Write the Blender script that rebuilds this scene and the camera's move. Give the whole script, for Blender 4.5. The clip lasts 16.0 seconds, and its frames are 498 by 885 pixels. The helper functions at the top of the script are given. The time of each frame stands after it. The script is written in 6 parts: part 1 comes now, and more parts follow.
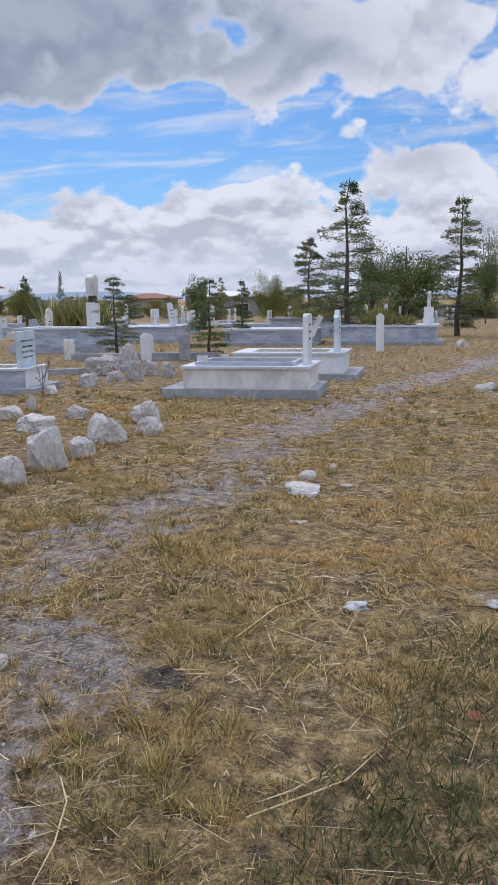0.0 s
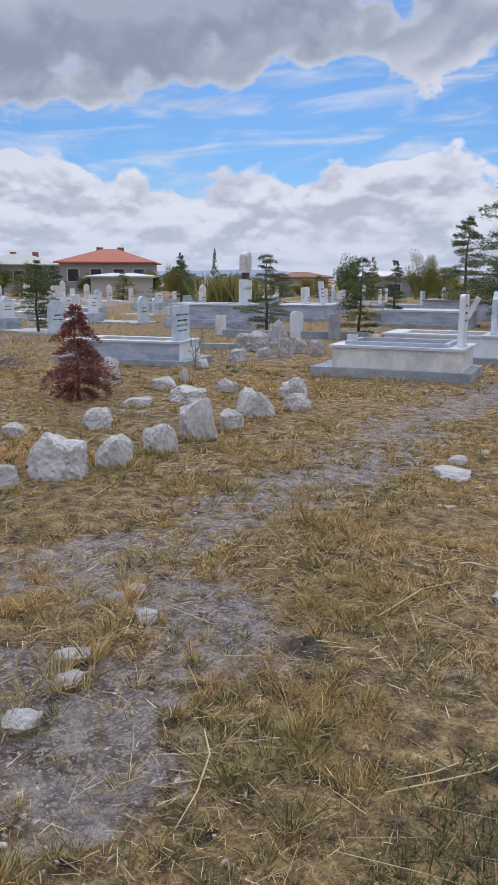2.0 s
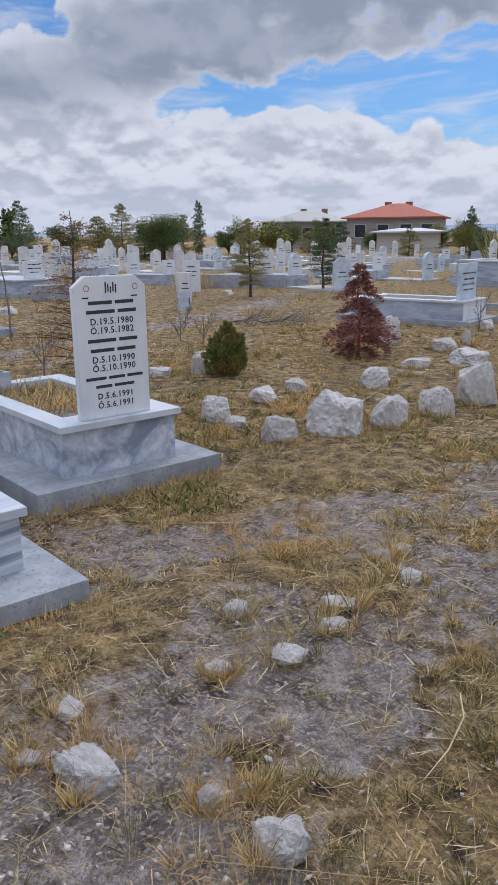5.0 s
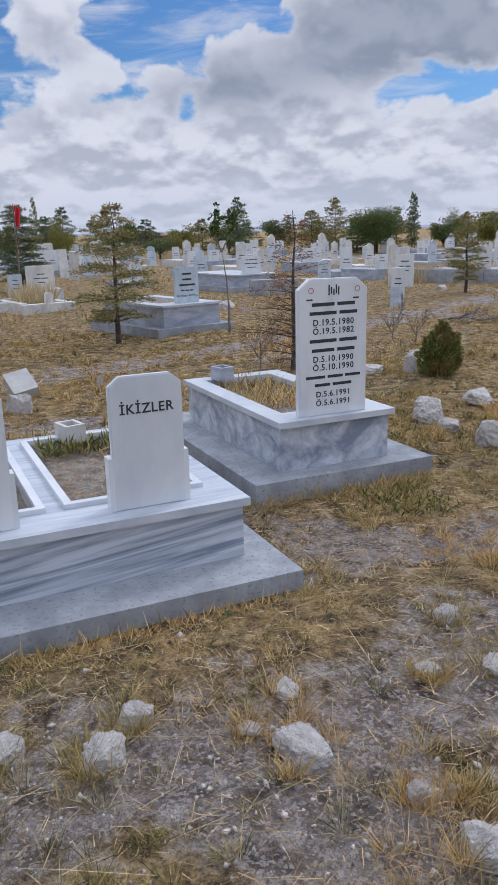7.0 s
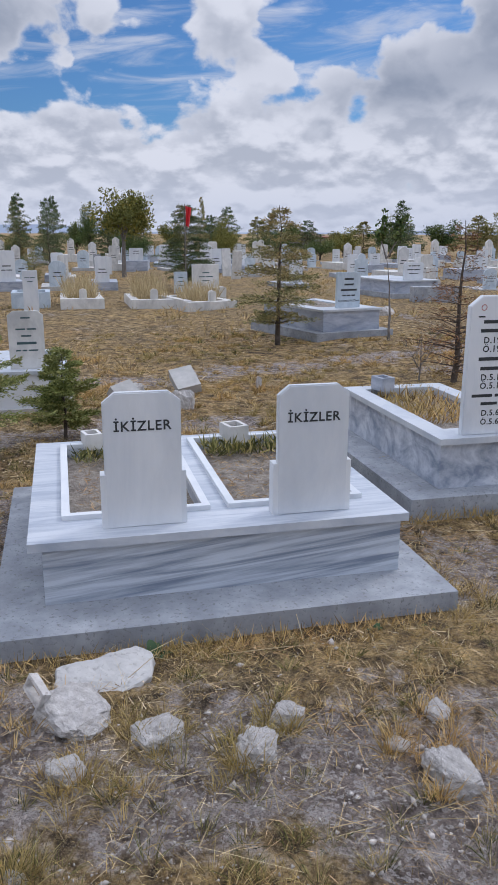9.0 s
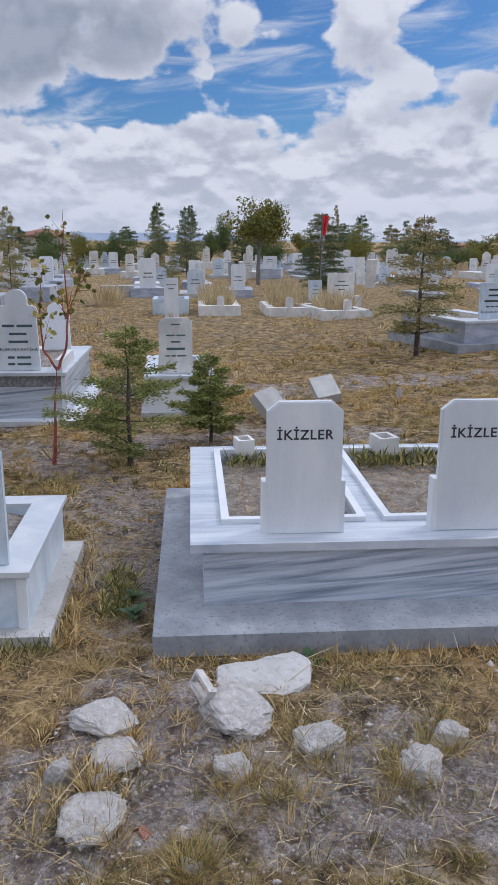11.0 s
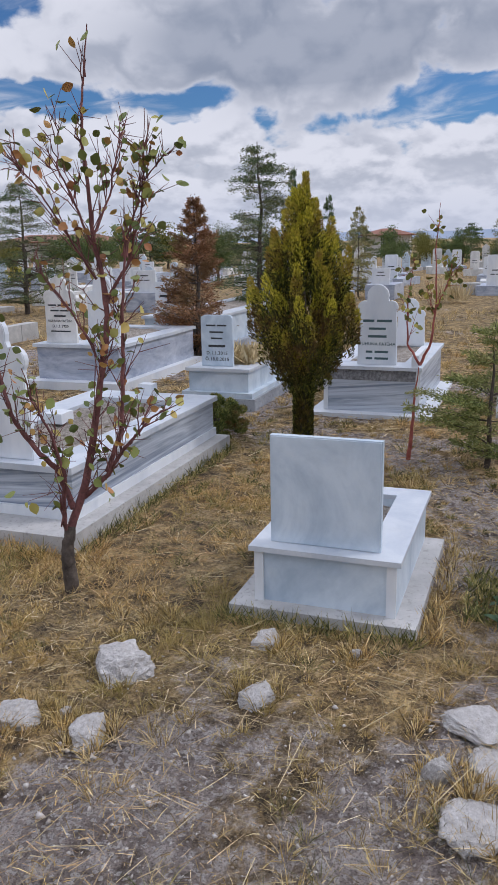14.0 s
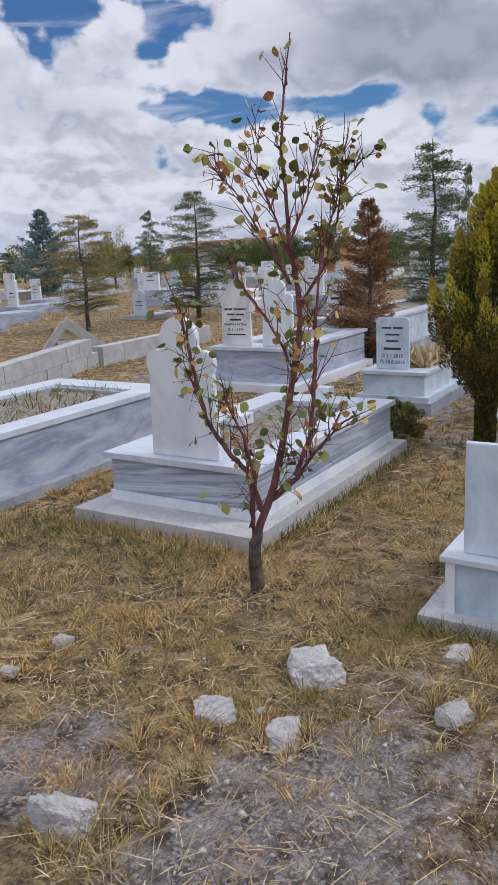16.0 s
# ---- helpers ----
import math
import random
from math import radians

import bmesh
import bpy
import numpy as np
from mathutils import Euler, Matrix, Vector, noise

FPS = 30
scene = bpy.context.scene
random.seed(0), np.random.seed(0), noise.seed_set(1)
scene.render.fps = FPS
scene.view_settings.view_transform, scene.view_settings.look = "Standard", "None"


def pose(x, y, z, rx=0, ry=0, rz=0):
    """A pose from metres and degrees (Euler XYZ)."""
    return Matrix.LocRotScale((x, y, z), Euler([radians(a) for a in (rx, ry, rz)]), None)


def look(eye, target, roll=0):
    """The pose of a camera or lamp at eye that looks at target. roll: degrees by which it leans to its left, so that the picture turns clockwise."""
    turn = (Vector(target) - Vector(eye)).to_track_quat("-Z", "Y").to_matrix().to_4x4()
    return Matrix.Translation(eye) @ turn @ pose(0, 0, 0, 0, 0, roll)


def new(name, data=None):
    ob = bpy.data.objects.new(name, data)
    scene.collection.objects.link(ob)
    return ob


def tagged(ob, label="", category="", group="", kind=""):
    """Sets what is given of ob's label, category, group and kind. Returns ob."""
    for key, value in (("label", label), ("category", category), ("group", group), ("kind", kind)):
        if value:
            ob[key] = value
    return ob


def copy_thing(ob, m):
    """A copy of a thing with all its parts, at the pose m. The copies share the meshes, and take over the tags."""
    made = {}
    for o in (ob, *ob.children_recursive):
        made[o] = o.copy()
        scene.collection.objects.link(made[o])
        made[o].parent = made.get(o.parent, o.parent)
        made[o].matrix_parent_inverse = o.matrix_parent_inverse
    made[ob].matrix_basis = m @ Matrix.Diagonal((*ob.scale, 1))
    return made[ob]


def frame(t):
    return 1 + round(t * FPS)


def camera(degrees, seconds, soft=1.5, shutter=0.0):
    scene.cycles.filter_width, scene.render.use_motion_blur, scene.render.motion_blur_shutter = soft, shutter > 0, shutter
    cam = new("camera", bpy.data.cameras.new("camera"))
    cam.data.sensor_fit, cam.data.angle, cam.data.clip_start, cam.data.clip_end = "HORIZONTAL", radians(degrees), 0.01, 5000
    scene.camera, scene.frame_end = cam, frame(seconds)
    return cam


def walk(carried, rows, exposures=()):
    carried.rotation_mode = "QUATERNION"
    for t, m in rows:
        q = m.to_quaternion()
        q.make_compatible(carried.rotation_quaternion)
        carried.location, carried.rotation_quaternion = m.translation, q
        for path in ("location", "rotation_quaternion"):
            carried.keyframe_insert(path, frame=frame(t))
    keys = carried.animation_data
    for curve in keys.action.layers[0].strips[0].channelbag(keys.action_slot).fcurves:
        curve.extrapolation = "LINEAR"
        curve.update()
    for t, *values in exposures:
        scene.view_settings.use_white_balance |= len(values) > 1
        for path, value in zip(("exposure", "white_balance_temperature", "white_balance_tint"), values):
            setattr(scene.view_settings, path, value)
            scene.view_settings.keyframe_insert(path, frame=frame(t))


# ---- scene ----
cam = camera(35.73, 16.0)
# seconds, eye x y z, yaw, pitch, roll
PATH = [
    (0.0, 0.0201, -0.0087, 1.3581, 18.700, -10.541, 0.804),
    (0.5, 0.0098, -0.0141, 1.3534, 21.096, -10.654, 0.534),
    (1.0, -0.0010, -0.0193, 1.3453, 24.075, -10.996, 0.279),
    (1.5, -0.0114, -0.0258, 1.3368, 26.758, -11.399, -0.090),
    (2.0, -0.0190, -0.0296, 1.3307, 29.594, -11.950, -0.256),
    (2.5, -0.0231, -0.0396, 1.3275, 32.811, -12.680, -0.164),
    (3.0, -0.0217, -0.0501, 1.3316, 35.959, -13.286, -0.099),
    (3.5, -0.0155, -0.0603, 1.3351, 39.863, -13.893, -0.087),
    (6.0, 0.0522, -0.1558, 1.4052, 57.165, -15.301, 1.246),
    (6.5, 0.0591, -0.1940, 1.4221, 61.349, -15.330, 1.488),
    (7.0, 0.0742, -0.2223, 1.4331, 65.079, -15.330, 1.364),
    (7.5, 0.0830, -0.2441, 1.4494, 68.541, -15.310, 0.929),
    (8.0, 0.0905, -0.2584, 1.4686, 71.325, -15.241, 0.434),
    (8.5, 0.0970, -0.2844, 1.4819, 74.025, -15.195, 0.074),
    (9.0, 0.1003, -0.3239, 1.4881, 76.510, -15.146, -0.200),
    (11.5, 0.1055, -0.5340, 1.5072, 88.307, -14.513, -0.240),
    (12.0, 0.1066, -0.5795, 1.5063, 91.201, -14.435, -0.209),
    (12.5, 0.1063, -0.6253, 1.5027, 95.313, -14.384, 0.029),
    (13.0, 0.1034, -0.6623, 1.4936, 100.073, -14.395, 0.412),
    (13.5, 0.0948, -0.6969, 1.4826, 105.347, -14.425, 0.744),
    (14.0, 0.0952, -0.7269, 1.4786, 109.835, -14.543, 1.147),
    (14.5, 0.1034, -0.7555, 1.4808, 113.284, -14.553, 1.628),
    (15.0, 0.1163, -0.7869, 1.4881, 116.395, -14.519, 2.125),
    (15.5, 0.1285, -0.8202, 1.4933, 118.976, -14.383, 2.531),
    (16.0, 0.1341, -0.8593, 1.4938, 121.493, -14.033, 2.775),
]
walk(cam, [(t, pose(x, y, z, 90 + pitch, roll, yaw)) for t, x, y, z, yaw, pitch, roll in PATH], [(0.0, 0.10, 6060, 15), (1.0, 0.03, 6060, 15), (3.5, 0.04, 6060, 15), (6.0, -0.02, 6060, 15), (11.0, -0.02, 6060, 15), (13.0, 0.0, 6180, 16), (16.0, 0.02, 6180, 16)])

# where the cloud deck lies over the place
CLOUD_SEED = 3.7

# ---- world and sun ----
SUN_AZ, SUN_EL = -28.0, 42.0  # the sun stands over the +y side, veiled by cloud
sun_dir = Vector((math.cos(radians(SUN_EL)) * math.sin(radians(SUN_AZ)), math.cos(radians(SUN_EL)) * math.cos(radians(SUN_AZ)), math.sin(radians(SUN_EL))))
sun = new("sun", bpy.data.lights.new("sun", "SUN"))
sun.data.energy, sun.data.angle, sun.data.color = 1.15, radians(12), (1.0, 0.95, 0.88)
sun.matrix_world = look(sun_dir * 50, (0, 0, 0))


class Nodes:
    """Short hand for building a node tree."""

    def __init__(self, tree):
        self.tree = tree
        tree.nodes.clear()

    def add(self, kind, ins=None, op="", clamp=False, blend="", smooth=False, attribute=""):
        n = self.tree.nodes.new(kind)
        if op:
            n.operation = op
        if clamp:
            n.use_clamp = True
        if blend:
            n.data_type, n.blend_type = "RGBA", blend
        if smooth:
            n.interpolation_type = "SMOOTHSTEP"
        if attribute:
            n.attribute_name = attribute
        for k, v in (ins or {}).items():
            if isinstance(v, bpy.types.NodeSocket):
                self.tree.links.new(v, n.inputs[k])
            else:
                n.inputs[k].default_value = v
        return n

    def math(self, op, a, b=0.0, clamp=False):
        return self.add("ShaderNodeMath", {0: a, 1: b}, op=op, clamp=clamp).outputs[0]

    def vec(self, op, a, b=(0, 0, 0)):
        return self.add("ShaderNodeVectorMath", {0: a, 1: b}, op=op).outputs[0]

    def noise(self, vector, scale, detail=4.0, rough=0.55, distort=0.0):
        ins = {"Scale": scale, "Detail": detail, "Roughness": rough, "Distortion": distort}
        if vector is not None:
            ins["Vector"] = vector
        return self.add("ShaderNodeTexNoise", ins)

    def ramp(self, fac, stops, mode="LINEAR"):
        n = self.add("ShaderNodeValToRGB", {"Fac": fac})
        n.color_ramp.interpolation = mode
        while len(n.color_ramp.elements) < len(stops):
            n.color_ramp.elements.new(0.5)
        for e, (p, c) in zip(n.color_ramp.elements, stops):
            e.position = p
            e.color = (*c, 1) if isinstance(c, tuple) else (c, c, c, 1)
        return n.outputs[0]

    def mix(self, fac, a, b, blend="MIX"):
        n = self.add("ShaderNodeMix", blend=blend)
        for k, v in ((0, fac), (6, a), (7, b)):
            if isinstance(v, bpy.types.NodeSocket):
                self.tree.links.new(v, n.inputs[k])
            else:
                n.inputs[k].default_value = (*v, 1) if isinstance(v, tuple) else v
        return n.outputs[2]


def smooth_step(n, v, a, b):
    return n.add("ShaderNodeMapRange", {0: v, 1: a, 2: b, 3: 0.0, 4: 1.0}, smooth=True).outputs[0]


world = bpy.data.worlds.new("sky")
scene.world = world
world.use_nodes = True
w = Nodes(world.node_tree)
sky = w.add("ShaderNodeTexSky")
sky.sky_type, sky.sun_disc, sky.sun_elevation, sky.sun_rotation = "NISHITA", False, radians(SUN_EL), radians(SUN_AZ)
sky.air_density, sky.dust_density, sky.ozone_density = 1.0, 0.6, 2.2
coords = w.add("ShaderNodeTexCoord").outputs["Generated"]
sep = w.add("ShaderNodeSeparateXYZ", {0: coords})
bearing = w.math("MULTIPLY", w.math("ARCTAN2", w.math("MULTIPLY", sep.outputs[0], -1.0), sep.outputs[1]), 57.2958)
rise = w.math("MULTIPLY", w.math("ARCSINE", sep.outputs[2]), 57.2958)
# the clouds' own grain: long and low near the horizon, larger overhead
lift = w.math("POWER", w.math("ADD", w.math("MAXIMUM", rise, 0.0), 4.0), 0.72)


def field(shift, scale, detail, rough):
    v = w.add("ShaderNodeCombineXYZ", {0: w.math("MULTIPLY", bearing, 0.21), 1: w.math("MULTIPLY", w.math("ADD", lift, shift), 0.85), 2: CLOUD_SEED}).outputs[0]
    return w.noise(v, scale, detail, rough, 0.22).outputs[0]


def sum_of(blobs):
    """Broad soft shapes of the cloud cover: bearing, rise, half sizes, weight."""
    total = None
    for a, e, ra, re, k in blobs:
        da = w.math("DIVIDE", w.math("SUBTRACT", bearing, a), ra)
        de = w.math("DIVIDE", w.math("SUBTRACT", rise, e), re)
        d2 = w.math("ADD", w.math("MULTIPLY", da, da), w.math("MULTIPLY", de, de))
        g = w.math("MULTIPLY", w.math("EXPONENT", w.math("MULTIPLY", d2, -1.0)), k)
        total = g if total is None else w.math("ADD", total, g)
    return total


CLEAR = [
    (22.9, 11.5, 11.6, 2.6, 1.0), (34.2, 9.4, 5.8, 1.9, 0.8), (8.8, 12.6, 5.0, 1.0, 0.5), (32.2, 9.3, 12.4, 2.1, 1.0),
    (26.3, 12.0, 5.0, 2.1, 0.5), (70.8, 14.1, 3.7, 1.9, 1.0), (49.5, 8.8, 4.6, 0.9, 0.8), (69.8, 13.5, 5.4, 2.3, 1.0),
    (83.8, 11.1, 2.5, 1.7, 0.7), (80.8, 9.3, 7.9, 1.0, 0.6), (92.2, 9.1, 7.0, 1.7, 0.9), (82.3, 13.2, 2.3, 5.0, 0.9),
    (133.8, 15.2, 3.7, 1.7, 0.9), (125.3, 9.6, 4.6, 1.2, 0.9),
]
HEAVY = [
    (34.1, 16.0, 17.4, 2.9, 1.0), (39.9, 13.1, 5.8, 1.9, 0.8), (25.8, 17.5, 14.1, 3.1, 1.0), (6.8, 9.3, 3.1, 1.2, 0.7),
    (33.6, 12.5, 3.3, 1.6, 0.7), (52.0, 12.0, 10.8, 3.1, 1.0), (33.8, 12.8, 3.9, 1.9, 0.6), (55.1, 12.1, 7.0, 2.5, 0.9),
    (67.2, 8.9, 5.4, 1.4, 0.4), (65.9, 9.6, 5.8, 1.9, 0.6), (80.8, 11.0, 5.0, 1.2, 0.3), (102.6, 12.4, 13.7, 2.3, 0.9),
    (105.0, 13.0, 10.8, 2.9, 1.0), (107.4, 13.5, 6.6, 2.9, 0.8), (134.9, 9.5, 5.0, 1.4, 0.4),
]
clear, heavy = sum_of(CLEAR), w.math("MINIMUM", sum_of(HEAVY), 1.0)
puff = w.add("ShaderNodeTexVoronoi", {"Vector": w.vec("ADD", w.add("ShaderNodeCombineXYZ", {0: w.math("MULTIPLY", bearing, 0.30), 1: lift, 2: CLOUD_SEED}).outputs[0], w.vec("MULTIPLY", w.noise(w.vec("MULTIPLY", coords, (9.0, 9.0, 18.0)), 1.0, 6.0, 0.6).outputs[1], (0.8, 0.8, 0.8))), "Scale": 1.7})
puff.feature = "SMOOTH_F1"
puff = w.math("SUBTRACT", 0.42, puff.outputs[0])
big, above = field(0.0, 1.0, 8.0, 0.47), field(0.40, 1.0, 5.0, 0.45)
fine = field(0.0, 3.1, 6.0, 0.5)
body = w.math("ADD", w.math("ADD", big, w.math("ADD", w.math("MULTIPLY", w.math("SUBTRACT", fine, 0.5), 0.13), w.math("MULTIPLY", puff, 0.22))), w.math("ADD", w.math("ADD", 0.085, w.math("MULTIPLY", smooth_step(w, rise, 9.0, 4.5), 0.17)), w.math("SUBTRACT", w.math("MULTIPLY", heavy, 0.14), w.math("MULTIPLY", clear, 0.30))))
# rows of small cumulus low over the horizon
def bank(shift):
    v = w.add("ShaderNodeCombineXYZ", {0: w.math("MULTIPLY", bearing, 0.46), 1: w.math("MULTIPLY", w.math("ADD", lift, shift), 2.3), 2: CLOUD_SEED + 9.0}).outputs[0]
    return w.noise(v, 1.0, 6.0, 0.5, 0.2).outputs[0]


low_sky = smooth_step(w, rise, 10.5, 5.0)
bank_a, bank_b = bank(0.0), bank(0.16)
body = w.math("ADD", body, w.math("MULTIPLY", w.math("MULTIPLY", w.math("SUBTRACT", bank_a, 0.5), 0.22), low_sky))
cover = smooth_step(w, body, 0.455, 0.555)
# thin streaks of high cloud across the blue
streak = w.noise(w.add("ShaderNodeCombineXYZ", {0: w.math("MULTIPLY", bearing, 0.10), 1: w.math("ADD", w.math("MULTIPLY", lift, 1.5), w.math("MULTIPLY", bearing, 0.03)), 2: CLOUD_SEED + 4.0}).outputs[0], 1.3, 7.0, 0.56, 0.6).outputs[0]
cover = w.math("MAXIMUM", cover, w.math("MULTIPLY", smooth_step(w, streak, 0.44, 0.74), 0.75))
relief = smooth_step(w, w.math("ADD", w.math("ADD", w.math("SUBTRACT", big, above), w.math("MULTIPLY", w.math("MULTIPLY", w.math("SUBTRACT", bank_a, bank_b), 0.55), low_sky)), w.math("ADD", w.math("MULTIPLY", w.math("SUBTRACT", fine, 0.5), 0.10), w.math("MULTIPLY", puff, 0.17))), -0.15, 0.12)
grey = w.math("ADD", w.math("MULTIPLY", w.math("MULTIPLY", w.math("SUBTRACT", 1.06, relief), w.math("SUBTRACT", 1.0, w.math("MULTIPLY", heavy, 0.62))), 0.52), w.math("MULTIPLY", heavy, 0.70))
thin = smooth_step(w, body, 0.66, 0.47)
grey = w.math("MULTIPLY", grey, w.math("SUBTRACT", 1.0, w.math("MULTIPLY", thin, 0.6)), True)
cloud = w.mix(grey, (0.73, 0.75, 0.785), (0.225, 0.27, 0.345))
blue = w.mix(1.0, sky.outputs[0], (0.036, 0.058, 0.080), "MULTIPLY")
seen = w.mix(cover, blue, cloud)
haze = smooth_step(w, rise, 5.5, -0.5)
seen = w.mix(w.math("MULTIPLY", haze, 0.62), seen, (0.52, 0.57, 0.67))
# sunlit cloud overhead is brighter than the banks near the horizon
zenith = smooth_step(w, rise, 19.0, 48.0)
strength = w.math("ADD", 1.0, w.math("MULTIPLY", zenith, 0.95))
w.add("ShaderNodeOutputWorld", {0: w.add("ShaderNodeBackground", {"Color": seen, "Strength": strength}).outputs[0]})


# ---- materials ----
def material(name, rough=0.8, metal=0.0, spec=0.5):
    m = bpy.data.materials.new(name)
    m.use_nodes = True
    n = Nodes(m.node_tree)
    bsdf = n.add("ShaderNodeBsdfPrincipled", {"Roughness": rough, "Metallic": metal, "Specular IOR Level": spec})
    n.add("ShaderNodeOutputMaterial", {0: bsdf.outputs[0]})
    return m, n, bsdf


def finish(m, n, bsdf, colour, bump=None, strength=0.3, distance=0.01, rough=None):
    n.tree.links.new(colour, bsdf.inputs["Base Color"])
    if rough is not None:
        n.tree.links.new(rough, bsdf.inputs["Roughness"])
    if bump is not None:
        b = n.add("ShaderNodeBump", {"Height": bump, "Strength": strength, "Distance": distance})
        n.tree.links.new(b.outputs[0], bsdf.inputs["Normal"])
    return m


def obj_coords(n, spread=True):
    c = n.add("ShaderNodeTexCoord").outputs["Object"]
    if spread:
        r = n.add("ShaderNodeObjectInfo").outputs["Random"]
        c = n.vec("ADD", c, n.add("ShaderNodeCombineXYZ", {0: n.math("MULTIPLY", r, 37.0), 1: n.math("MULTIPLY", r, 11.0), 2: n.math("MULTIPLY", r, 23.0)}).outputs[0])
    return c


def marble(name, dark, light, stretch, scale, contrast=(0.35, 0.65), weather=0.25, rough=0.34, slope=0.0):
    """Polished marble; stretch sets the lie of the veins."""
    m, n, b = material(name, rough)
    c = obj_coords(n)
    s = n.vec("MULTIPLY", c, stretch)
    if slope:
        xyz = n.add("ShaderNodeSeparateXYZ", {0: c})
        s = n.vec("ADD", s, n.add("ShaderNodeCombineXYZ", {2: n.math("MULTIPLY", xyz.outputs[1], slope)}).outputs[0])
    veins = n.noise(s, scale, 7.0, 0.62, 1.1).outputs[0]
    fine = n.noise(s, scale * 5.5, 5.0, 0.6, 0.5).outputs[0]
    f = n.math("ADD", n.math("MULTIPLY", veins, 0.8), n.math("MULTIPLY", fine, 0.2))
    col = n.ramp(f, [(contrast[0], dark), (sum(contrast) / 2, tuple((x + y) / 2 for x, y in zip(dark, light))), (contrast[1], light)])
    dirt = n.ramp(n.noise(c, 3.5, 8.0, 0.7).outputs[0], [(0.52, 0.0), (0.78, 1.0)])
    col = n.mix(n.math("MULTIPLY", dirt, weather), col, (0.36, 0.33, 0.27))
    speck = n.noise(c, 60.0, 3.0, 0.6).outputs[0]
    r = n.math("ADD", rough - 0.12, n.math("MULTIPLY", speck, 0.3))
    return finish(m, n, b, col, speck, 0.12, 0.002, r)


def rough_stone(name, dark, light, scale, bump=0.6, dist=0.02, dots=None, stained=0.45):
    m, n, b = material(name, 0.9, spec=0.2)
    c = obj_coords(n)
    a = n.noise(c, scale, 9.0, 0.65).outputs[0]
    col = n.ramp(a, [(0.3, dark), (0.68, light)])
    stain = n.ramp(n.noise(c, scale * 0.35, 6.0, 0.6).outputs[0], [(0.42, 0.0), (0.7, 1.0)])
    col = n.mix(n.math("MULTIPLY", stain, stained), col, tuple(0.62 * v for v in dark))
    if dots:
        d = n.ramp(n.noise(c, scale * 7, 4.0, 0.6).outputs[0], [(0.57, 0.0), (0.66, 1.0)])
        col = n.mix(n.math("MULTIPLY", d, 0.75), col, dots)
    h = n.math("ADD", n.noise(c, scale * 3, 8.0, 0.7).outputs[0], n.math("MULTIPLY", a, 0.6))
    return finish(m, n, b, col, h, bump, dist)


def leafy(name, stops, patch=None, patch_scale=2.0, rough=0.65, second=None):
    """Leaf or blade colour: each leaf takes its own tone, patches shift it."""
    m, n, b = material(name, rough, spec=0.25)
    r = n.add("ShaderNodeNewGeometry").outputs["Random Per Island"]
    c = n.add("ShaderNodeTexCoord").outputs["Object"]
    col = n.ramp(r, stops)
    if patch:
        f = n.ramp(n.noise(c, patch_scale, 4.0, 0.6).outputs[0], [(0.44, 0.0), (0.62, 1.0)])
        f = n.math("MULTIPLY", f, n.math("ADD", 0.35, n.math("MULTIPLY", r, 0.65)))
        col = n.mix(f, col, patch)
    if second:
        f = n.ramp(n.noise(n.vec("ADD", c, (7.0, 3.0, 1.0)), patch_scale * 0.7, 5.0, 0.6).outputs[0], [(0.46, 0.0), (0.60, 1.0)])
        col = n.mix(n.math("MULTIPLY", f, n.math("ADD", 0.2, n.math("MULTIPLY", r, 0.6))), col, second)
    return finish(m, n, b, col)


def plain(name, colour, rough=0.7, var=0.25, scale=20.0, metal=0.0):
    m, n, b = material(name, rough, metal)
    c = obj_coords(n)
    f = n.noise(c, scale, 6.0, 0.6).outputs[0]
    col = n.mix(f, tuple(v * (1 - var) for v in colour), tuple(min(1, v * (1 + var)) for v in colour))
    return finish(m, n, b, col, f, 0.15, 0.004)


MARBLE_WHITE = marble("white_marble", (0.58, 0.62, 0.67), (0.74, 0.765, 0.79), (1, 1, 0.35), 2.2, (0.32, 0.55), 0.10)
MARBLE_SLAB = marble("pale_slab_marble", (0.43, 0.48, 0.55), (0.60, 0.635, 0.675), (1, 1, 0.5), 2.4, (0.32, 0.56), 0.12)
MARBLE_CLOUDY = marble("cloudy_marble", (0.40, 0.49, 0.58), (0.62, 0.70, 0.77), (1, 1, 0.8), 3.0, (0.35, 0.60), 0.10)
MARBLE_VEIN = marble("dark_veined_marble", (0.22, 0.265, 0.35), (0.62, 0.655, 0.71), (1, 1, 1.2), 4.0, (0.39, 0.60), 0.12)
MARBLE_BLUE = marble("blue_grey_marble", (0.24, 0.28, 0.37), (0.52, 0.56, 0.63), (0.7, 0.7, 2.2), 2.6, (0.36, 0.64), 0.16)
MARBLE_STREAK = marble("streaked_marble", (0.20, 0.24, 0.31), (0.55, 0.60, 0.665), (0.30, 0.30, 8.0), 1.7, (0.41, 0.57), 0.08, 0.34, -0.7)
MARBLE_BAND = marble("banded_marble", (0.36, 0.41, 0.49), (0.58, 0.615, 0.665), (7.5, 0.8, 1.5), 1.7, (0.38, 0.58), 0.06)
MARBLE_OLD = marble("weathered_marble", (0.50, 0.50, 0.49), (0.74, 0.73, 0.70), (1, 1, 0.6), 3.0, (0.34, 0.6), 0.45, 0.5)
GRANITE = rough_stone("speckled_granite", (0.10, 0.10, 0.11), (0.40, 0.40, 0.41), 46.0, 0.05, 0.002)
CONCRETE = rough_stone("concrete", (0.27, 0.29, 0.32), (0.45, 0.475, 0.51), 7.0, 0.4, 0.006, (0.20, 0.205, 0.21), 0.55)
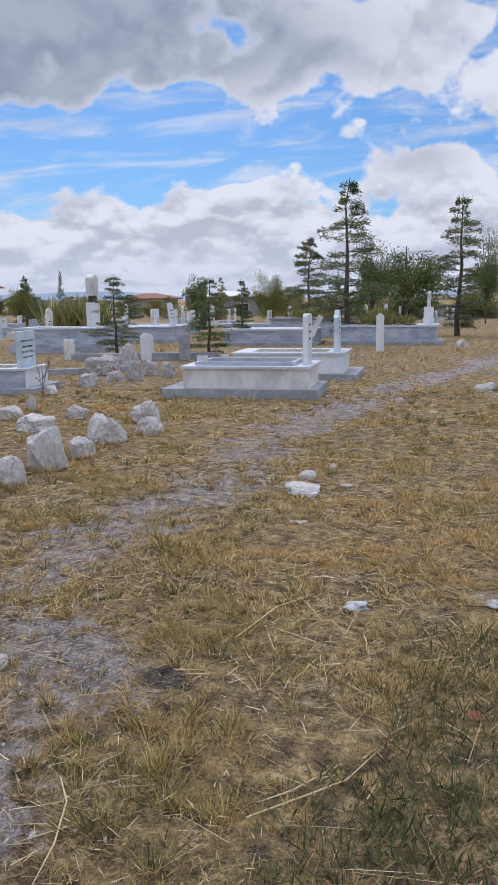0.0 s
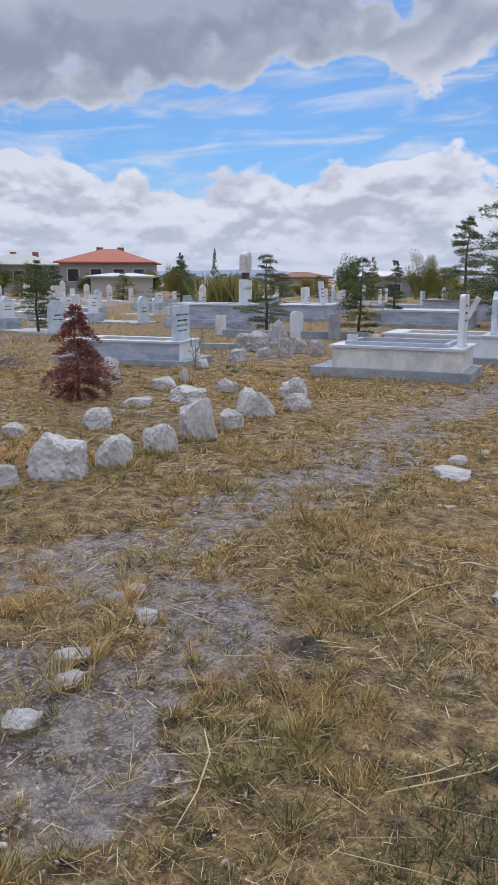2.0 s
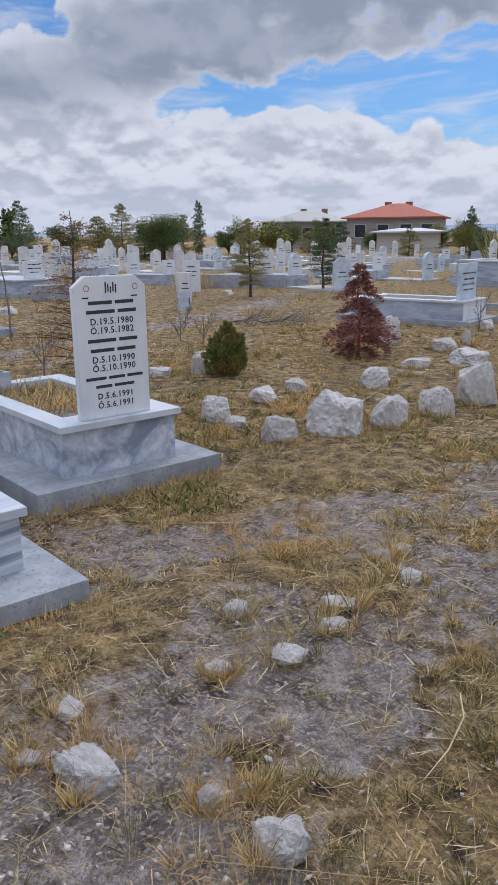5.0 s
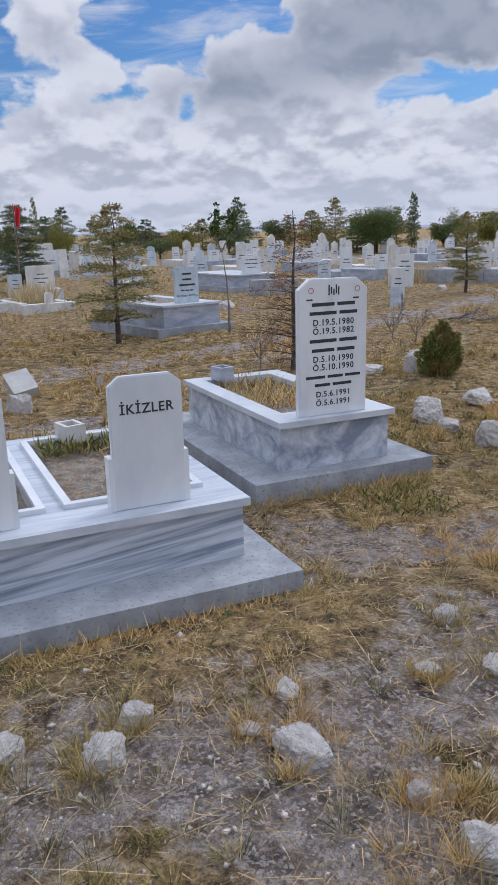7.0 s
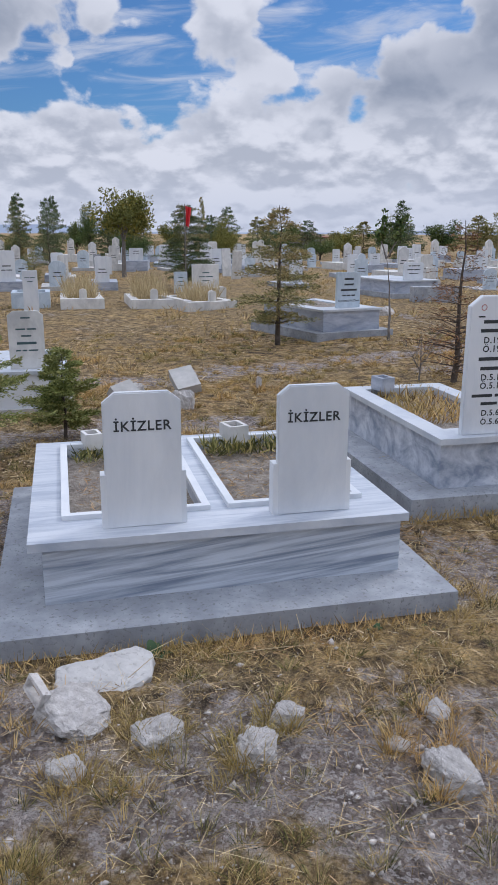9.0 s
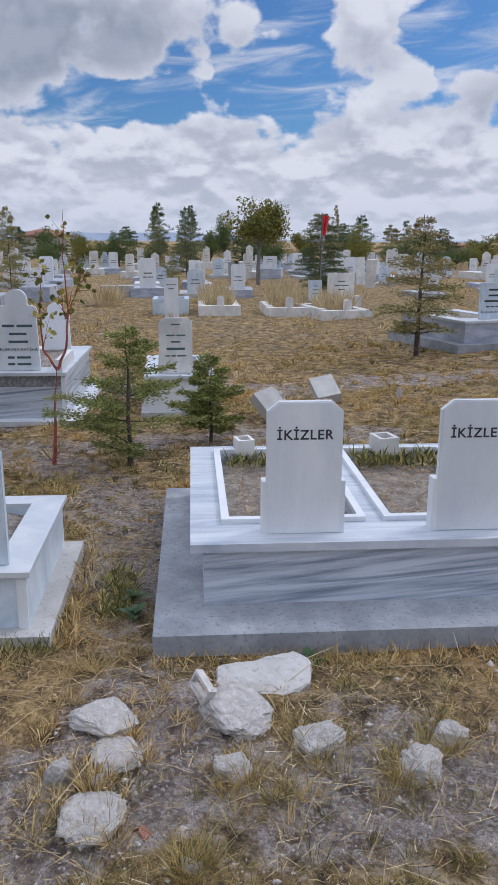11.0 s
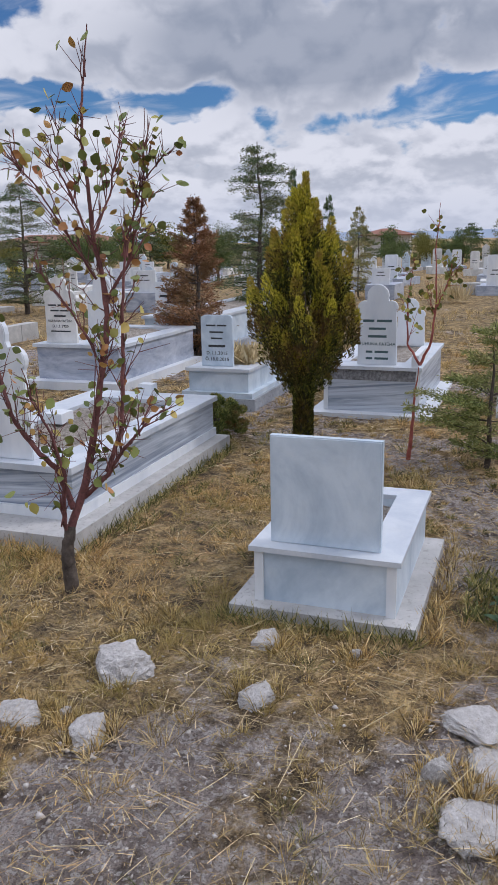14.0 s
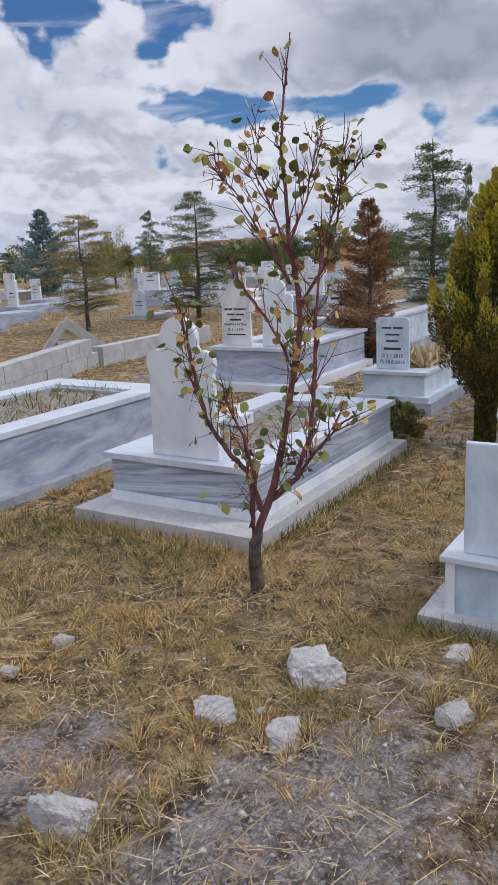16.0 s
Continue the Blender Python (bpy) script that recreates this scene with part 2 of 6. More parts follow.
CONCRETE_PALE = rough_stone("pale_concrete", (0.41, 0.405, 0.40), (0.58, 0.57, 0.555), 6.0, 0.35, 0.006, (0.33, 0.325, 0.31))
BLOCK = rough_stone("aerated_concrete", (0.40, 0.40, 0.39), (0.55, 0.54, 0.52), 9.0, 0.35, 0.006)
LIMESTONE = rough_stone("limestone", (0.44, 0.415, 0.395), (0.73, 0.705, 0.685), 8.0, 0.8, 0.014, (0.34, 0.31, 0.285), 0.30)
CRUMB = rough_stone("stone_crumbs", (0.36, 0.32, 0.29), (0.74, 0.69, 0.65), 20.0, 0.4, 0.006)
ROCK_GREY = rough_stone("grey_rock", (0.27, 0.25, 0.24), (0.64, 0.60, 0.58), 6.0, 0.7, 0.012, (0.12, 0.115, 0.11))
SOIL = rough_stone("grave_soil", (0.22, 0.185, 0.155), (0.62, 0.56, 0.49), 26.0, 1.0, 0.03, (0.12, 0.095, 0.075))
DARK_EARTH = rough_stone("dark_earth", (0.08, 0.065, 0.055), (0.30, 0.25, 0.22), 40.0, 1.0, 0.03)
INK = plain("black_paint", (0.03, 0.035, 0.04), 0.6, 0.3)
INK_TEAL = plain("dark_green_paint", (0.06, 0.11, 0.12), 0.6, 0.3)
INK_RED = plain("red_paint", (0.45, 0.12, 0.11), 0.6, 0.3)
BARK = rough_stone("bark", (0.05, 0.04, 0.035), (0.17, 0.14, 0.115), 22.0, 0.8, 0.01)
BARK_GREY = rough_stone("grey_bark", (0.13, 0.12, 0.11), (0.32, 0.29, 0.27), 22.0, 0.8, 0.01)
BARK_RED = rough_stone("red_bark", (0.20, 0.055, 0.045), (0.46, 0.15, 0.115), 16.0, 0.5, 0.006, None, 0.2)
BARK_PLUM = rough_stone("plum_bark", (0.11, 0.05, 0.048), (0.31, 0.135, 0.125), 18.0, 0.6, 0.006, (0.07, 0.06, 0.06))
CEDAR = leafy("cedar_needles", [(0.0, (0.038, 0.075, 0.038)), (0.6, (0.092, 0.148, 0.064)), (1.0, (0.21, 0.26, 0.10))], (0.272, 0.238, 0.102), 1.6)
CEDAR_OLIVE = leafy("olive_cedar_needles", [(0.0, (0.11, 0.125, 0.05)), (0.5, (0.25, 0.25, 0.095)), (1.0, (0.46, 0.39, 0.16))], (0.44, 0.31, 0.14), 2.0)
SPRUCE_BLUE = leafy("blue_spruce_needles", [(0.0, (0.07, 0.125, 0.125)), (1.0, (0.27, 0.38, 0.37))])
DRY_NEEDLES = leafy("dry_needles", [(0.0, (0.11, 0.035, 0.028)), (0.5, (0.29, 0.10, 0.075)), (1.0, (0.50, 0.26, 0.20))], (0.20, 0.12, 0.11), 4.0)
BROWN_NEEDLES = leafy("brown_needles", [(0.0, (0.15, 0.070, 0.035)), (0.6, (0.33, 0.165, 0.082)), (1.0, (0.50, 0.27, 0.13))], (0.20, 0.15, 0.07), 3.0)
THUJA = leafy("thuja_sprays", [(0.0, (0.025, 0.032, 0.010)), (0.6, (0.095, 0.105, 0.022)), (1.0, (0.28, 0.27, 0.045))], (0.17, 0.085, 0.035), 3.4)
BUSH = leafy("bush_sprays", [(0.0, (0.07, 0.10, 0.035)), (0.6, (0.20, 0.24, 0.07)), (1.0, (0.42, 0.40, 0.11))], (0.34, 0.19, 0.08), 5.0)
LEAVES = leafy("broad_leaves", [(0.0, (0.040, 0.072, 0.026)), (0.6, (0.096, 0.152, 0.048)), (1.0, (0.19, 0.235, 0.068))], (0.20, 0.20, 0.055), 0.8)
LEAVES_YELLOW = leafy("yellowing_leaves", [(0.0, (0.084, 0.105, 0.028)), (0.6, (0.252, 0.238, 0.056)), (1.0, (0.448, 0.364, 0.084))], (0.140, 0.154, 0.042), 1.2)
LEAVES_APRICOT = leafy("apricot_leaves", [(0.0, (0.10, 0.135, 0.04)), (0.5, (0.23, 0.26, 0.07)), (0.72, (0.44, 0.37, 0.10)), (0.88, (0.55, 0.31, 0.11)), (1.0, (0.38, 0.15, 0.07))], None, 1.0, 0.5)
REED = leafy("reed_leaves", [(0.0, (0.13, 0.15, 0.04)), (0.6, (0.28, 0.26, 0.09)), (1.0, (0.42, 0.36, 0.16))])
STRAW = leafy("dry_grass", [(0.0, (0.08, 0.052, 0.024)), (0.35, (0.34, 0.235, 0.092)), (0.7, (0.74, 0.53, 0.21)), (1.0, (0.90, 0.74, 0.42))], (0.37, 0.30, 0.105), 1.3, 0.65, (0.74, 0.48, 0.20))
STRAW_FLAT = leafy("flattened_straw", [(0.0, (0.14, 0.10, 0.065)), (0.4, (0.44, 0.33, 0.18)), (0.8, (0.72, 0.57, 0.35)), (1.0, (0.88, 0.77, 0.56))], (0.60, 0.36, 0.16), 0.9)
STRAW_PALE = leafy("pale_straw", [(0.0, (0.40, 0.31, 0.16)), (1.0, (0.68, 0.56, 0.34))])
GREEN_GRASS = leafy("green_grass", [(0.0, (0.045, 0.055, 0.02)), (0.5, (0.17, 0.17, 0.052)), (0.8, (0.40, 0.34, 0.12)), (1.0, (0.62, 0.50, 0.22))])
DOCK = leafy("dock_leaves", [(0.0, (0.022, 0.05, 0.022)), (0.7, (0.055, 0.10, 0.04)), (1.0, (0.16, 0.15, 0.06))], None, 2.0, 0.45)
GOLDEN = leafy("golden_tips", [(0.0, (0.22, 0.235, 0.025)), (0.5, (0.54, 0.48, 0.05)), (1.0, (0.82, 0.70, 0.09))], (0.30, 0.17, 0.06), 3.4)
CEDAR_YOUNG = leafy("young_cedar_needles", [(0.0, (0.09, 0.12, 0.035)), (0.5, (0.22, 0.26, 0.075)), (1.0, (0.42, 0.43, 0.14))], (0.30, 0.27, 0.10), 3.0)
ROOF_RED = plain("red_roof_tiles", (0.40, 0.115, 0.07), 0.8, 0.25, 3.0)
ROOF_GREY = plain("grey_roof_sheet", (0.40, 0.40, 0.37), 0.6, 0.12, 1.0)
ROOF_WHITE = plain("white_roof_sheet", (0.48, 0.50, 0.53), 0.5, 0.1, 1.0)
WALL_GREY = plain("grey_block_wall", (0.32, 0.305, 0.31), 0.9, 0.12, 2.0)
WALL_PALE = plain("pale_plaster", (0.50, 0.48, 0.45), 0.9, 0.1, 1.0)
BRICK = plain("chimney_brick", (0.26, 0.12, 0.085), 0.9, 0.25, 9.0)
GLASS = plain("dark_window_glass", (0.03, 0.035, 0.045), 0.12, 0.1)
FLAG_RED = plain("red_cloth", (0.62, 0.03, 0.04), 0.8, 0.1)
PLASTIC_RED = plain("red_plastic_scrap", (0.55, 0.12, 0.09), 0.5, 0.3)
# the haze of distance is put into the hills' blue-grey colour
HILL = plain("haze_tinted_hills", (0.30, 0.36, 0.46), 1.0, 0.12, 0.004)
PINK = plain("pink_petal", (0.62, 0.16, 0.32), 0.6, 0.2)


# ---- building helpers ----
def fast_mesh(name, verts, tris, smooth=False):
    verts, tris = np.asarray(verts, np.float32), np.asarray(tris, np.int32)
    me = bpy.data.meshes.new(name)
    me.vertices.add(len(verts))
    me.vertices.foreach_set("co", verts.ravel())
    k = tris.shape[1]
    me.loops.add(tris.size)
    me.loops.foreach_set("vertex_index", tris.ravel())
    me.polygons.add(len(tris))
    me.polygons.foreach_set("loop_start", np.arange(0, tris.size, k, dtype=np.int32))
    me.update(calc_edges=True)
    me.validate()
    if smooth:
        me.polygons.foreach_set("use_smooth", np.ones(len(tris), bool))
    return me


def thing(name, label, category, x=0.0, y=0.0, z=0.0, rz=0.0, group="", kind=""):
    ob = new(name)
    ob.empty_display_size = 0.1
    ob.matrix_basis = pose(x, y, z, 0, 0, rz)
    return tagged(ob, label, category, group, kind)


def part(name, bm, mat, parent, label="", m=None):
    if isinstance(bm, bmesh.types.BMesh):
        me = bpy.data.meshes.new(name)
        bm.to_mesh(me)
        bm.free()
    else:
        me = bm
    if not me.materials:
        me.materials.append(mat)
    ob = new(name, me)
    ob.parent = parent
    if m is not None:
        ob.matrix_basis = m
    return tagged(ob, label)


def plate(x0, x1, y0, y1, z0, z1, holes=(), bevel=0.006):
    """A slab with rectangular openings cut through it and softened edges."""
    xs = sorted({x0, x1, *(v for h in holes for v in h[:2])})
    ys = sorted({y0, y1, *(v for h in holes for v in h[2:])})
    bm = bmesh.new()
    vs = {}

    def v(i, j, k):
        if (i, j, k) not in vs:
            vs[i, j, k] = bm.verts.new((xs[i], ys[j], (z0, z1)[k]))
        return vs[i, j, k]

    def solid(i, j):
        if not (0 <= i < len(xs) - 1 and 0 <= j < len(ys) - 1):
            return False
        cx, cy = (xs[i] + xs[i + 1]) / 2, (ys[j] + ys[j + 1]) / 2
        return not any(h[0] < cx < h[1] and h[2] < cy < h[3] for h in holes)

    for i in range(len(xs) - 1):
        for j in range(len(ys) - 1):
            if not solid(i, j):
                continue
            bm.faces.new((v(i, j, 1), v(i + 1, j, 1), v(i + 1, j + 1, 1), v(i, j + 1, 1)))
            bm.faces.new((v(i, j, 0), v(i, j + 1, 0), v(i + 1, j + 1, 0), v(i + 1, j, 0)))
            for a, b, q in (((i, j), (i + 1, j), (i, j - 1)), ((i + 1, j), (i + 1, j + 1), (i + 1, j)), ((i + 1, j + 1), (i, j + 1), (i, j + 1)), ((i, j + 1), (i, j), (i - 1, j))):
                if not solid(*q):
                    bm.faces.new((v(*a, 0), v(*b, 0), v(*b, 1), v(*a, 1)))
    if bevel:
        sharp = [e for e in bm.edges if len(e.link_faces) == 2 and e.calc_face_angle(0) > 0.5]
        bmesh.ops.bevel(bm, geom=sharp, offset=bevel, segments=2, affect="EDGES", clamp_overlap=True)
    return bm


def box(x0, x1, y0, y1, z0, z1, bevel=0.004):
    return plate(x0, x1, y0, y1, z0, z1, (), bevel)


def outline(kind, w, h):
    """The face of a headstone, from its foot at z 0, as points (y, z)."""
    a = w / 2
    arc = lambda cy, cz, r, d0, d1, k=8: [(cy + r * math.cos(radians(d0 + (d1 - d0) * i / k)), cz + r * math.sin(radians(d0 + (d1 - d0) * i / k))) for i in range(k + 1)]
    if kind == "chamfer":
        c = 0.16 * w
        return [(-a, 0), (a, 0), (a, h - c * 0.8), (a - c, h), (-a + c, h), (-a, h - c * 0.8)]
    if kind == "soft":
        c = 0.13 * w
        return [(-a, 0), (a, 0)] + arc(a - c, h - c, c, 0, 90, 4) + arc(-a + c, h - c, c, 90, 180, 4)
    if kind == "round":
        return [(-a, 0), (a, 0)] + [(a * math.cos(radians(d)), h - a * 0.7 + 0.7 * a * math.sin(radians(d))) for d in range(0, 181, 15)]
    if kind == "point":
        return [(-a, 0), (a, 0), (a, h - 0.3 * w), (0.35 * w, h - 0.22 * w), (0.1 * w, h), (-0.1 * w, h), (-0.35 * w, h - 0.22 * w), (-a, h - 0.3 * w)]
    if kind == "trefoil":
        r = 0.27 * w
        s = h - 2.05 * r
        return [(-a, 0), (a, 0)] + arc(a - 0.6 * r, s, 0.6 * r, -40, 110, 7) + arc(0, h - r, r, -15, 195, 12) + arc(-a + 0.6 * r, s, 0.6 * r, 70, 220, 7)
    return [(-a, 0), (a, 0), (a, h), (-a, h)]


def slab_stone(kind, w, h, t, bevel=0.005):
    """A headstone standing at the origin, its faces towards +x and -x."""
    bm = bmesh.new()
    pts = outline(kind, w, h)
    front = [bm.verts.new((t / 2, y, z)) for y, z in pts]
    back = [bm.verts.new((-t / 2, y, z)) for y, z in pts]
    bm.faces.new(front)
    bm.faces.new(back[::-1])
    for i in range(len(pts)):
        j = (i + 1) % len(pts)
        bm.faces.new((front[j], front[i], back[i], back[j]))
    bmesh.ops.recalc_face_normals(bm, faces=bm.faces)
    rim = [e for e in bm.edges if abs(e.verts[0].co.x - e.verts[1].co.x) < 1e-6]
    bmesh.ops.bevel(bm, geom=rim, offset=bevel, segments=2, affect="EDGES", clamp_overlap=True)
    return bm


def letters(text, size, mat, parent, x, y, z, turn=0.0):
    """Cut letters on a stone's +x face, or bars where '#' stands."""
    if "#" in text:
        words, gap = text.split(), 0.45 * size
        widths = [len(s) * 0.68 * size for s in words]
        at = y - (sum(widths) + gap * (len(words) - 1)) / 2
        for wd in widths:
            part("name_bar", box(x - 0.002, x + 0.0015, at, at + wd, z - 0.22 * size, z + 0.22 * size, 0), mat, parent)
            at += wd + gap
        return
    cu = bpy.data.curves.new("lettering", "FONT")
    cu.body, cu.size, cu.align_x, cu.align_y, cu.extrude, cu.resolution_u, cu.offset, cu.space_character = text, size * 1.28, "CENTER", "CENTER", 0.001, 2, 0.0012 * size / 0.06, 1.1
    tmp = bpy.data.objects.new("lettering", cu)
    scene.collection.objects.link(tmp)
    bpy.context.view_layer.update()
    me = bpy.data.meshes.new_from_object(tmp)
    me.materials.clear()
    bpy.data.objects.remove(tmp)
    part("lettering", me, mat, parent, "", Matrix.Translation((x + 0.0005, y, z)) @ Matrix(((0, 0, 1, 0), (1, 0, 0, 0), (0, 1, 0, 0), (0, 0, 0, 1))))


def headstone(parent, kind, w, h, t, x, y, z, mat, lines=(), ink=None, lean=0.0, side=0.0, label=""):
    s = part("headstone", slab_stone(kind, w, h, t), mat, parent, label, pose(x, y, z, 0, lean, 0))
    for text, size, up in lines:
        letters(text, size, ink or INK, s, t / 2, side, up)
    return s


def grave(label, x, y, rz, base, body, slab, holes=(), base_mat=None, body_mat=None, slab_mat=None, ground=-0.08, fill=0.06, soil=True, group="marble graves", off=(0.0, 0.0, 0.0)):
    """A grave over its front middle: base and body as (depth in front, length, half width, top), slab as (front, length, half width, top, thickness)."""
    g = thing("grave", label, "grave", x, y, ground, rz, group)
    bf, bl, bw, bt = base
    df, dl, dw = body
    sf, sl, sw, st, sth = slab
    zb = bt - ground
    part("base", box(bf - bl, bf, off[0] - bw, off[0] + bw, -0.06, zb, 0.012), base_mat or CONCRETE, g)
    z0, z1 = zb, st - sth - ground
    part("body", plate(df - dl, df, off[1] - dw, off[1] + dw, z0 - 0.004, z1, holes, 0.004), body_mat or MARBLE_STREAK, g)
    part("top_slab", plate(sf - sl, sf, off[2] - sw, off[2] + sw, z1 - 0.001, st - ground, holes, 0.006), slab_mat or MARBLE_WHITE, g)
    if soil:
        for h in holes:
            bm = bmesh.new()
            bmesh.ops.create_grid(bm, x_segments=14, y_segments=10, size=0.5)
            for v in bm.verts:
                u = Vector((h[0] + (v.co.x + 0.5) * (h[1] - h[0]), h[2] + (v.co.y + 0.5) * (h[3] - h[2]), 0))
                v.co = (u.x, u.y, st - ground - fill + 0.035 * noise.noise(u * 6 + Vector((x, y, 0))))
            part("soil", bm, SOIL, g)
    return g


# ---- ground ----
def ease(a, b, v):
    u = np.clip((v - a) / (b - a), 0, 1)
    return u * u * (3 - 2 * u)


def ground_z(x, y):
    return -0.08 * ease(-2.1, -2.8, np.asarray(x, float)) * ease(4, 2, np.asarray(y, float))


TRACKS = [
    ([(-3.6, 1.2), (-2.9, 1.9), (-2.5, 2.7), (-2.35, 3.5), (-2.1, 4.3), (-2.05, 5.2), (-2.15, 6.5), (-2.1, 7.9), (-2.0, 9.6), (-1.8, 11.2), (-1.2, 13.4), (-0.4, 17.0), (1.5, 25.0)], 0.42),
    ([(-8.3, -6.0), (-8.4, 0.6), (-8.8, 2.0), (-9.0, 3.6), (-9.6, 5.6), (-11.0, 8.3), (-12.2, 10.6), (-14.0, 13.0)], 0.38),
    ([(-1.2, 0.8), (-1.55, 1.6), (-1.95, 2.4)], 0.52),
    ([(-1.35, 0.7), (-1.8, 0.35), (-1.8, -0.3), (-1.75, -1.0), (-1.6, -1.6), (-1.3, -2.0), (-1.2, -2.7)], 0.45),
    ([(-3.4, -0.9), (-4.3, -0.85), (-5.0, -1.2), (-5.9, -1.9), (-5.9, -3.0), (-7.6, -3.2)], 0.35),
    ([(-5.9, -1.6), (-6.1, 0.2), (-6.2, 1.0)], 0.3),
    ([(-6.2, -6.6), (-8.4, -7.4), (-10.0, -7.8)], 0.7),
]


def bareness(x, y):
    """0 in grass, 1 on trodden earth."""
    x, y = np.asarray(x, float), np.asarray(y, float)
    best = np.zeros_like(x)
    for pts, wide in TRACKS:
        d = np.full_like(x, 99.0)
        for (ax, ay), (bx, by) in zip(pts, pts[1:]):
            u = np.clip(((x - ax) * (bx - ax) + (y - ay) * (by - ay)) / ((bx - ax) ** 2 + (by - ay) ** 2), 0, 1)
            d = np.minimum(d, np.hypot(x - ax - u * (bx - ax), y - ay - u * (by - ay)))
        best = np.maximum(best, np.exp(-((d / wide) ** 2)))
    return best


def wave(x, y, s, seed=0.0):
    """Cheap smooth noise in 0..1 for whole arrays."""
    r = np.random.RandomState(int(seed * 10) + 5)
    out = np.zeros_like(np.asarray(x, float))
    for k in range(7):
        a, f, p = r.uniform(0, 6.28), s * r.uniform(0.6, 1.9), r.uniform(0, 6.28)
        out = out + np.sin(f * (np.cos(a) * x + np.sin(a) * y) + p + 1.4 * np.sin(0.7 * f * (np.sin(a) * x - np.cos(a) * y) + k))
    return 0.5 + out / 9.0


def wear(x, y):
    """Trodden tracks broken up by tufts, and stray bald spots in the grass."""
    return bareness(x, y) * (0.14 + 1.45 * wave(x, y, 4.4, 1)) + 1.2 * np.clip(wave(x, y, 2.2, 2) - 0.60, 0, 1) + 0.9 * np.clip(wave(x, y, 6.5, 12) - 0.62, 0, 1)


def axis(lo, hi, step, far):
    inner = list(np.arange(lo, hi + step / 2, step))
    grow, out = step, []
    left, right, d = [], [], step
    while inner[-1] + sum(right) < far:
        d *= 1.22
        right.append(d)
        left.append(d)
    r = list(inner[-1] + np.cumsum(right))
    l = list(inner[0] - np.cumsum(left))[::-1]
    return np.array(l + inner + r)


gx, gy = axis(-8.5, 1.5, 0.06, 2500), axis(-6.5, 9.5, 0.06, 2500)
GX, GY = np.meshgrid(gx, gy, indexing="ij")
near_zone = ease(40, 14, np.hypot(GX, GY))
bare = np.clip(wear(GX, GY), 0, 1) * near_zone
GZ = ground_z(GX, GY) + near_zone * ((0.035 * (wave(GX, GY, 2.0, 3) - 0.5) + 0.022 * (wave(GX, GY, 9.0, 4) - 0.5)) * (1 - 0.5 * bare) - 0.02 * bare)
nx, ny = len(gx), len(gy)
idx = np.arange(nx * ny).reshape(nx, ny)
quads = np.stack([idx[:-1, :-1], idx[1:, :-1], idx[1:, 1:], idx[:-1, 1:]], -1).reshape(-1, 4)
ground_mesh = fast_mesh("ground", np.stack([GX, GY, GZ], -1).reshape(-1, 3), quads, True)
ground_mesh.attributes.new("bare", "FLOAT", "POINT").data.foreach_set("value", bare.ravel().astype(np.float32))
gm, n, b = material("dry_ground", 0.95, spec=0.1)
c = n.add("ShaderNodeTexCoord").outputs["Object"]
f1 = n.noise(c, 1.1, 6.0, 0.6).outputs[0]
f2 = n.noise(c, 9.0, 8.0, 0.7).outputs[0]
f3 = n.noise(c, 60.0, 5.0, 0.7).outputs[0]
f4 = n.noise(c, 170.0, 4.0, 0.7).outputs[0]
grit = n.add("ShaderNodeTexVoronoi", {"Vector": c, "Scale": 85.0})
# the near-black stops and specks put shade under the tufts into the litter colour
litter = n.ramp(f2, [(0.37, (0.075, 0.058, 0.045)), (0.48, (0.35, 0.24, 0.115)), (0.61, (0.78, 0.555, 0.265))])
litter = n.mix(n.ramp(f1, [(0.42, 0.0), (0.62, 1.0)]), litter, n.ramp(f2, [(0.37, (0.075, 0.058, 0.044)), (0.65, (0.62, 0.455, 0.24))]))
litter = n.mix(n.ramp(f3, [(0.36, 0.75), (0.56, 0.0)]), litter, (0.075, 0.058, 0.045))
litter = n.mix(n.ramp(f4, [(0.52, 0.0), (0.66, 0.55)]), litter, (0.66, 0.53, 0.33))
earth = n.ramp(f2, [(0.36, (0.12, 0.092, 0.08)), (0.5, (0.40, 0.335, 0.30)), (0.63, (0.70, 0.625, 0.585))])
earth = n.mix(n.ramp(f3, [(0.3, 0.75), (0.58, 0.0)]), earth, (0.20, 0.175, 0.165))
earth = n.mix(n.ramp(n.math("MULTIPLY", grit.outputs[1], 1.0), [(0.62, 0.0), (0.74, 0.8)]), earth, (0.62, 0.58, 0.56))
earth = n.mix(n.ramp(f4, [(0.36, 0.75), (0.50, 0.0)]), earth, (0.11, 0.09, 0.08))
bare_in = n.add("ShaderNodeAttribute", attribute="bare").outputs["Fac"]
k = smooth_step(n, n.math("ADD", bare_in, n.math("ADD", n.math("MULTIPLY", n.math("SUBTRACT", f2, 0.5), 1.5), n.math("MULTIPLY", n.math("SUBTRACT", f1, 0.5), 1.2))), 0.36, 0.72)
col = n.mix(k, litter, earth)
finish(gm, n, b, col, n.math("ADD", n.math("ADD", f3, n.math("MULTIPLY", f4, 0.35)), n.math("MULTIPLY", f2, 1.5)), 1.0, 0.04)
ground_mesh.materials.append(gm)
tagged(new("ground", ground_mesh), "dry grassy earth with trodden pale paths", "ground", kind="structure")


# ---- graves near the path ----
def at_front(xf, y0, y1):
    return xf, (y0 + y1) / 2


def rim(parent, h, z, wide=0.045, high=0.03, mat=None):
    """A narrow raised marble border round a planting opening."""
    part("border", plate(h[0] - wide, h[1] + wide, h[2] - wide, h[3] + wide, z - 0.001, z + high, [h], 0.004), mat or MARBLE_WHITE, parent)


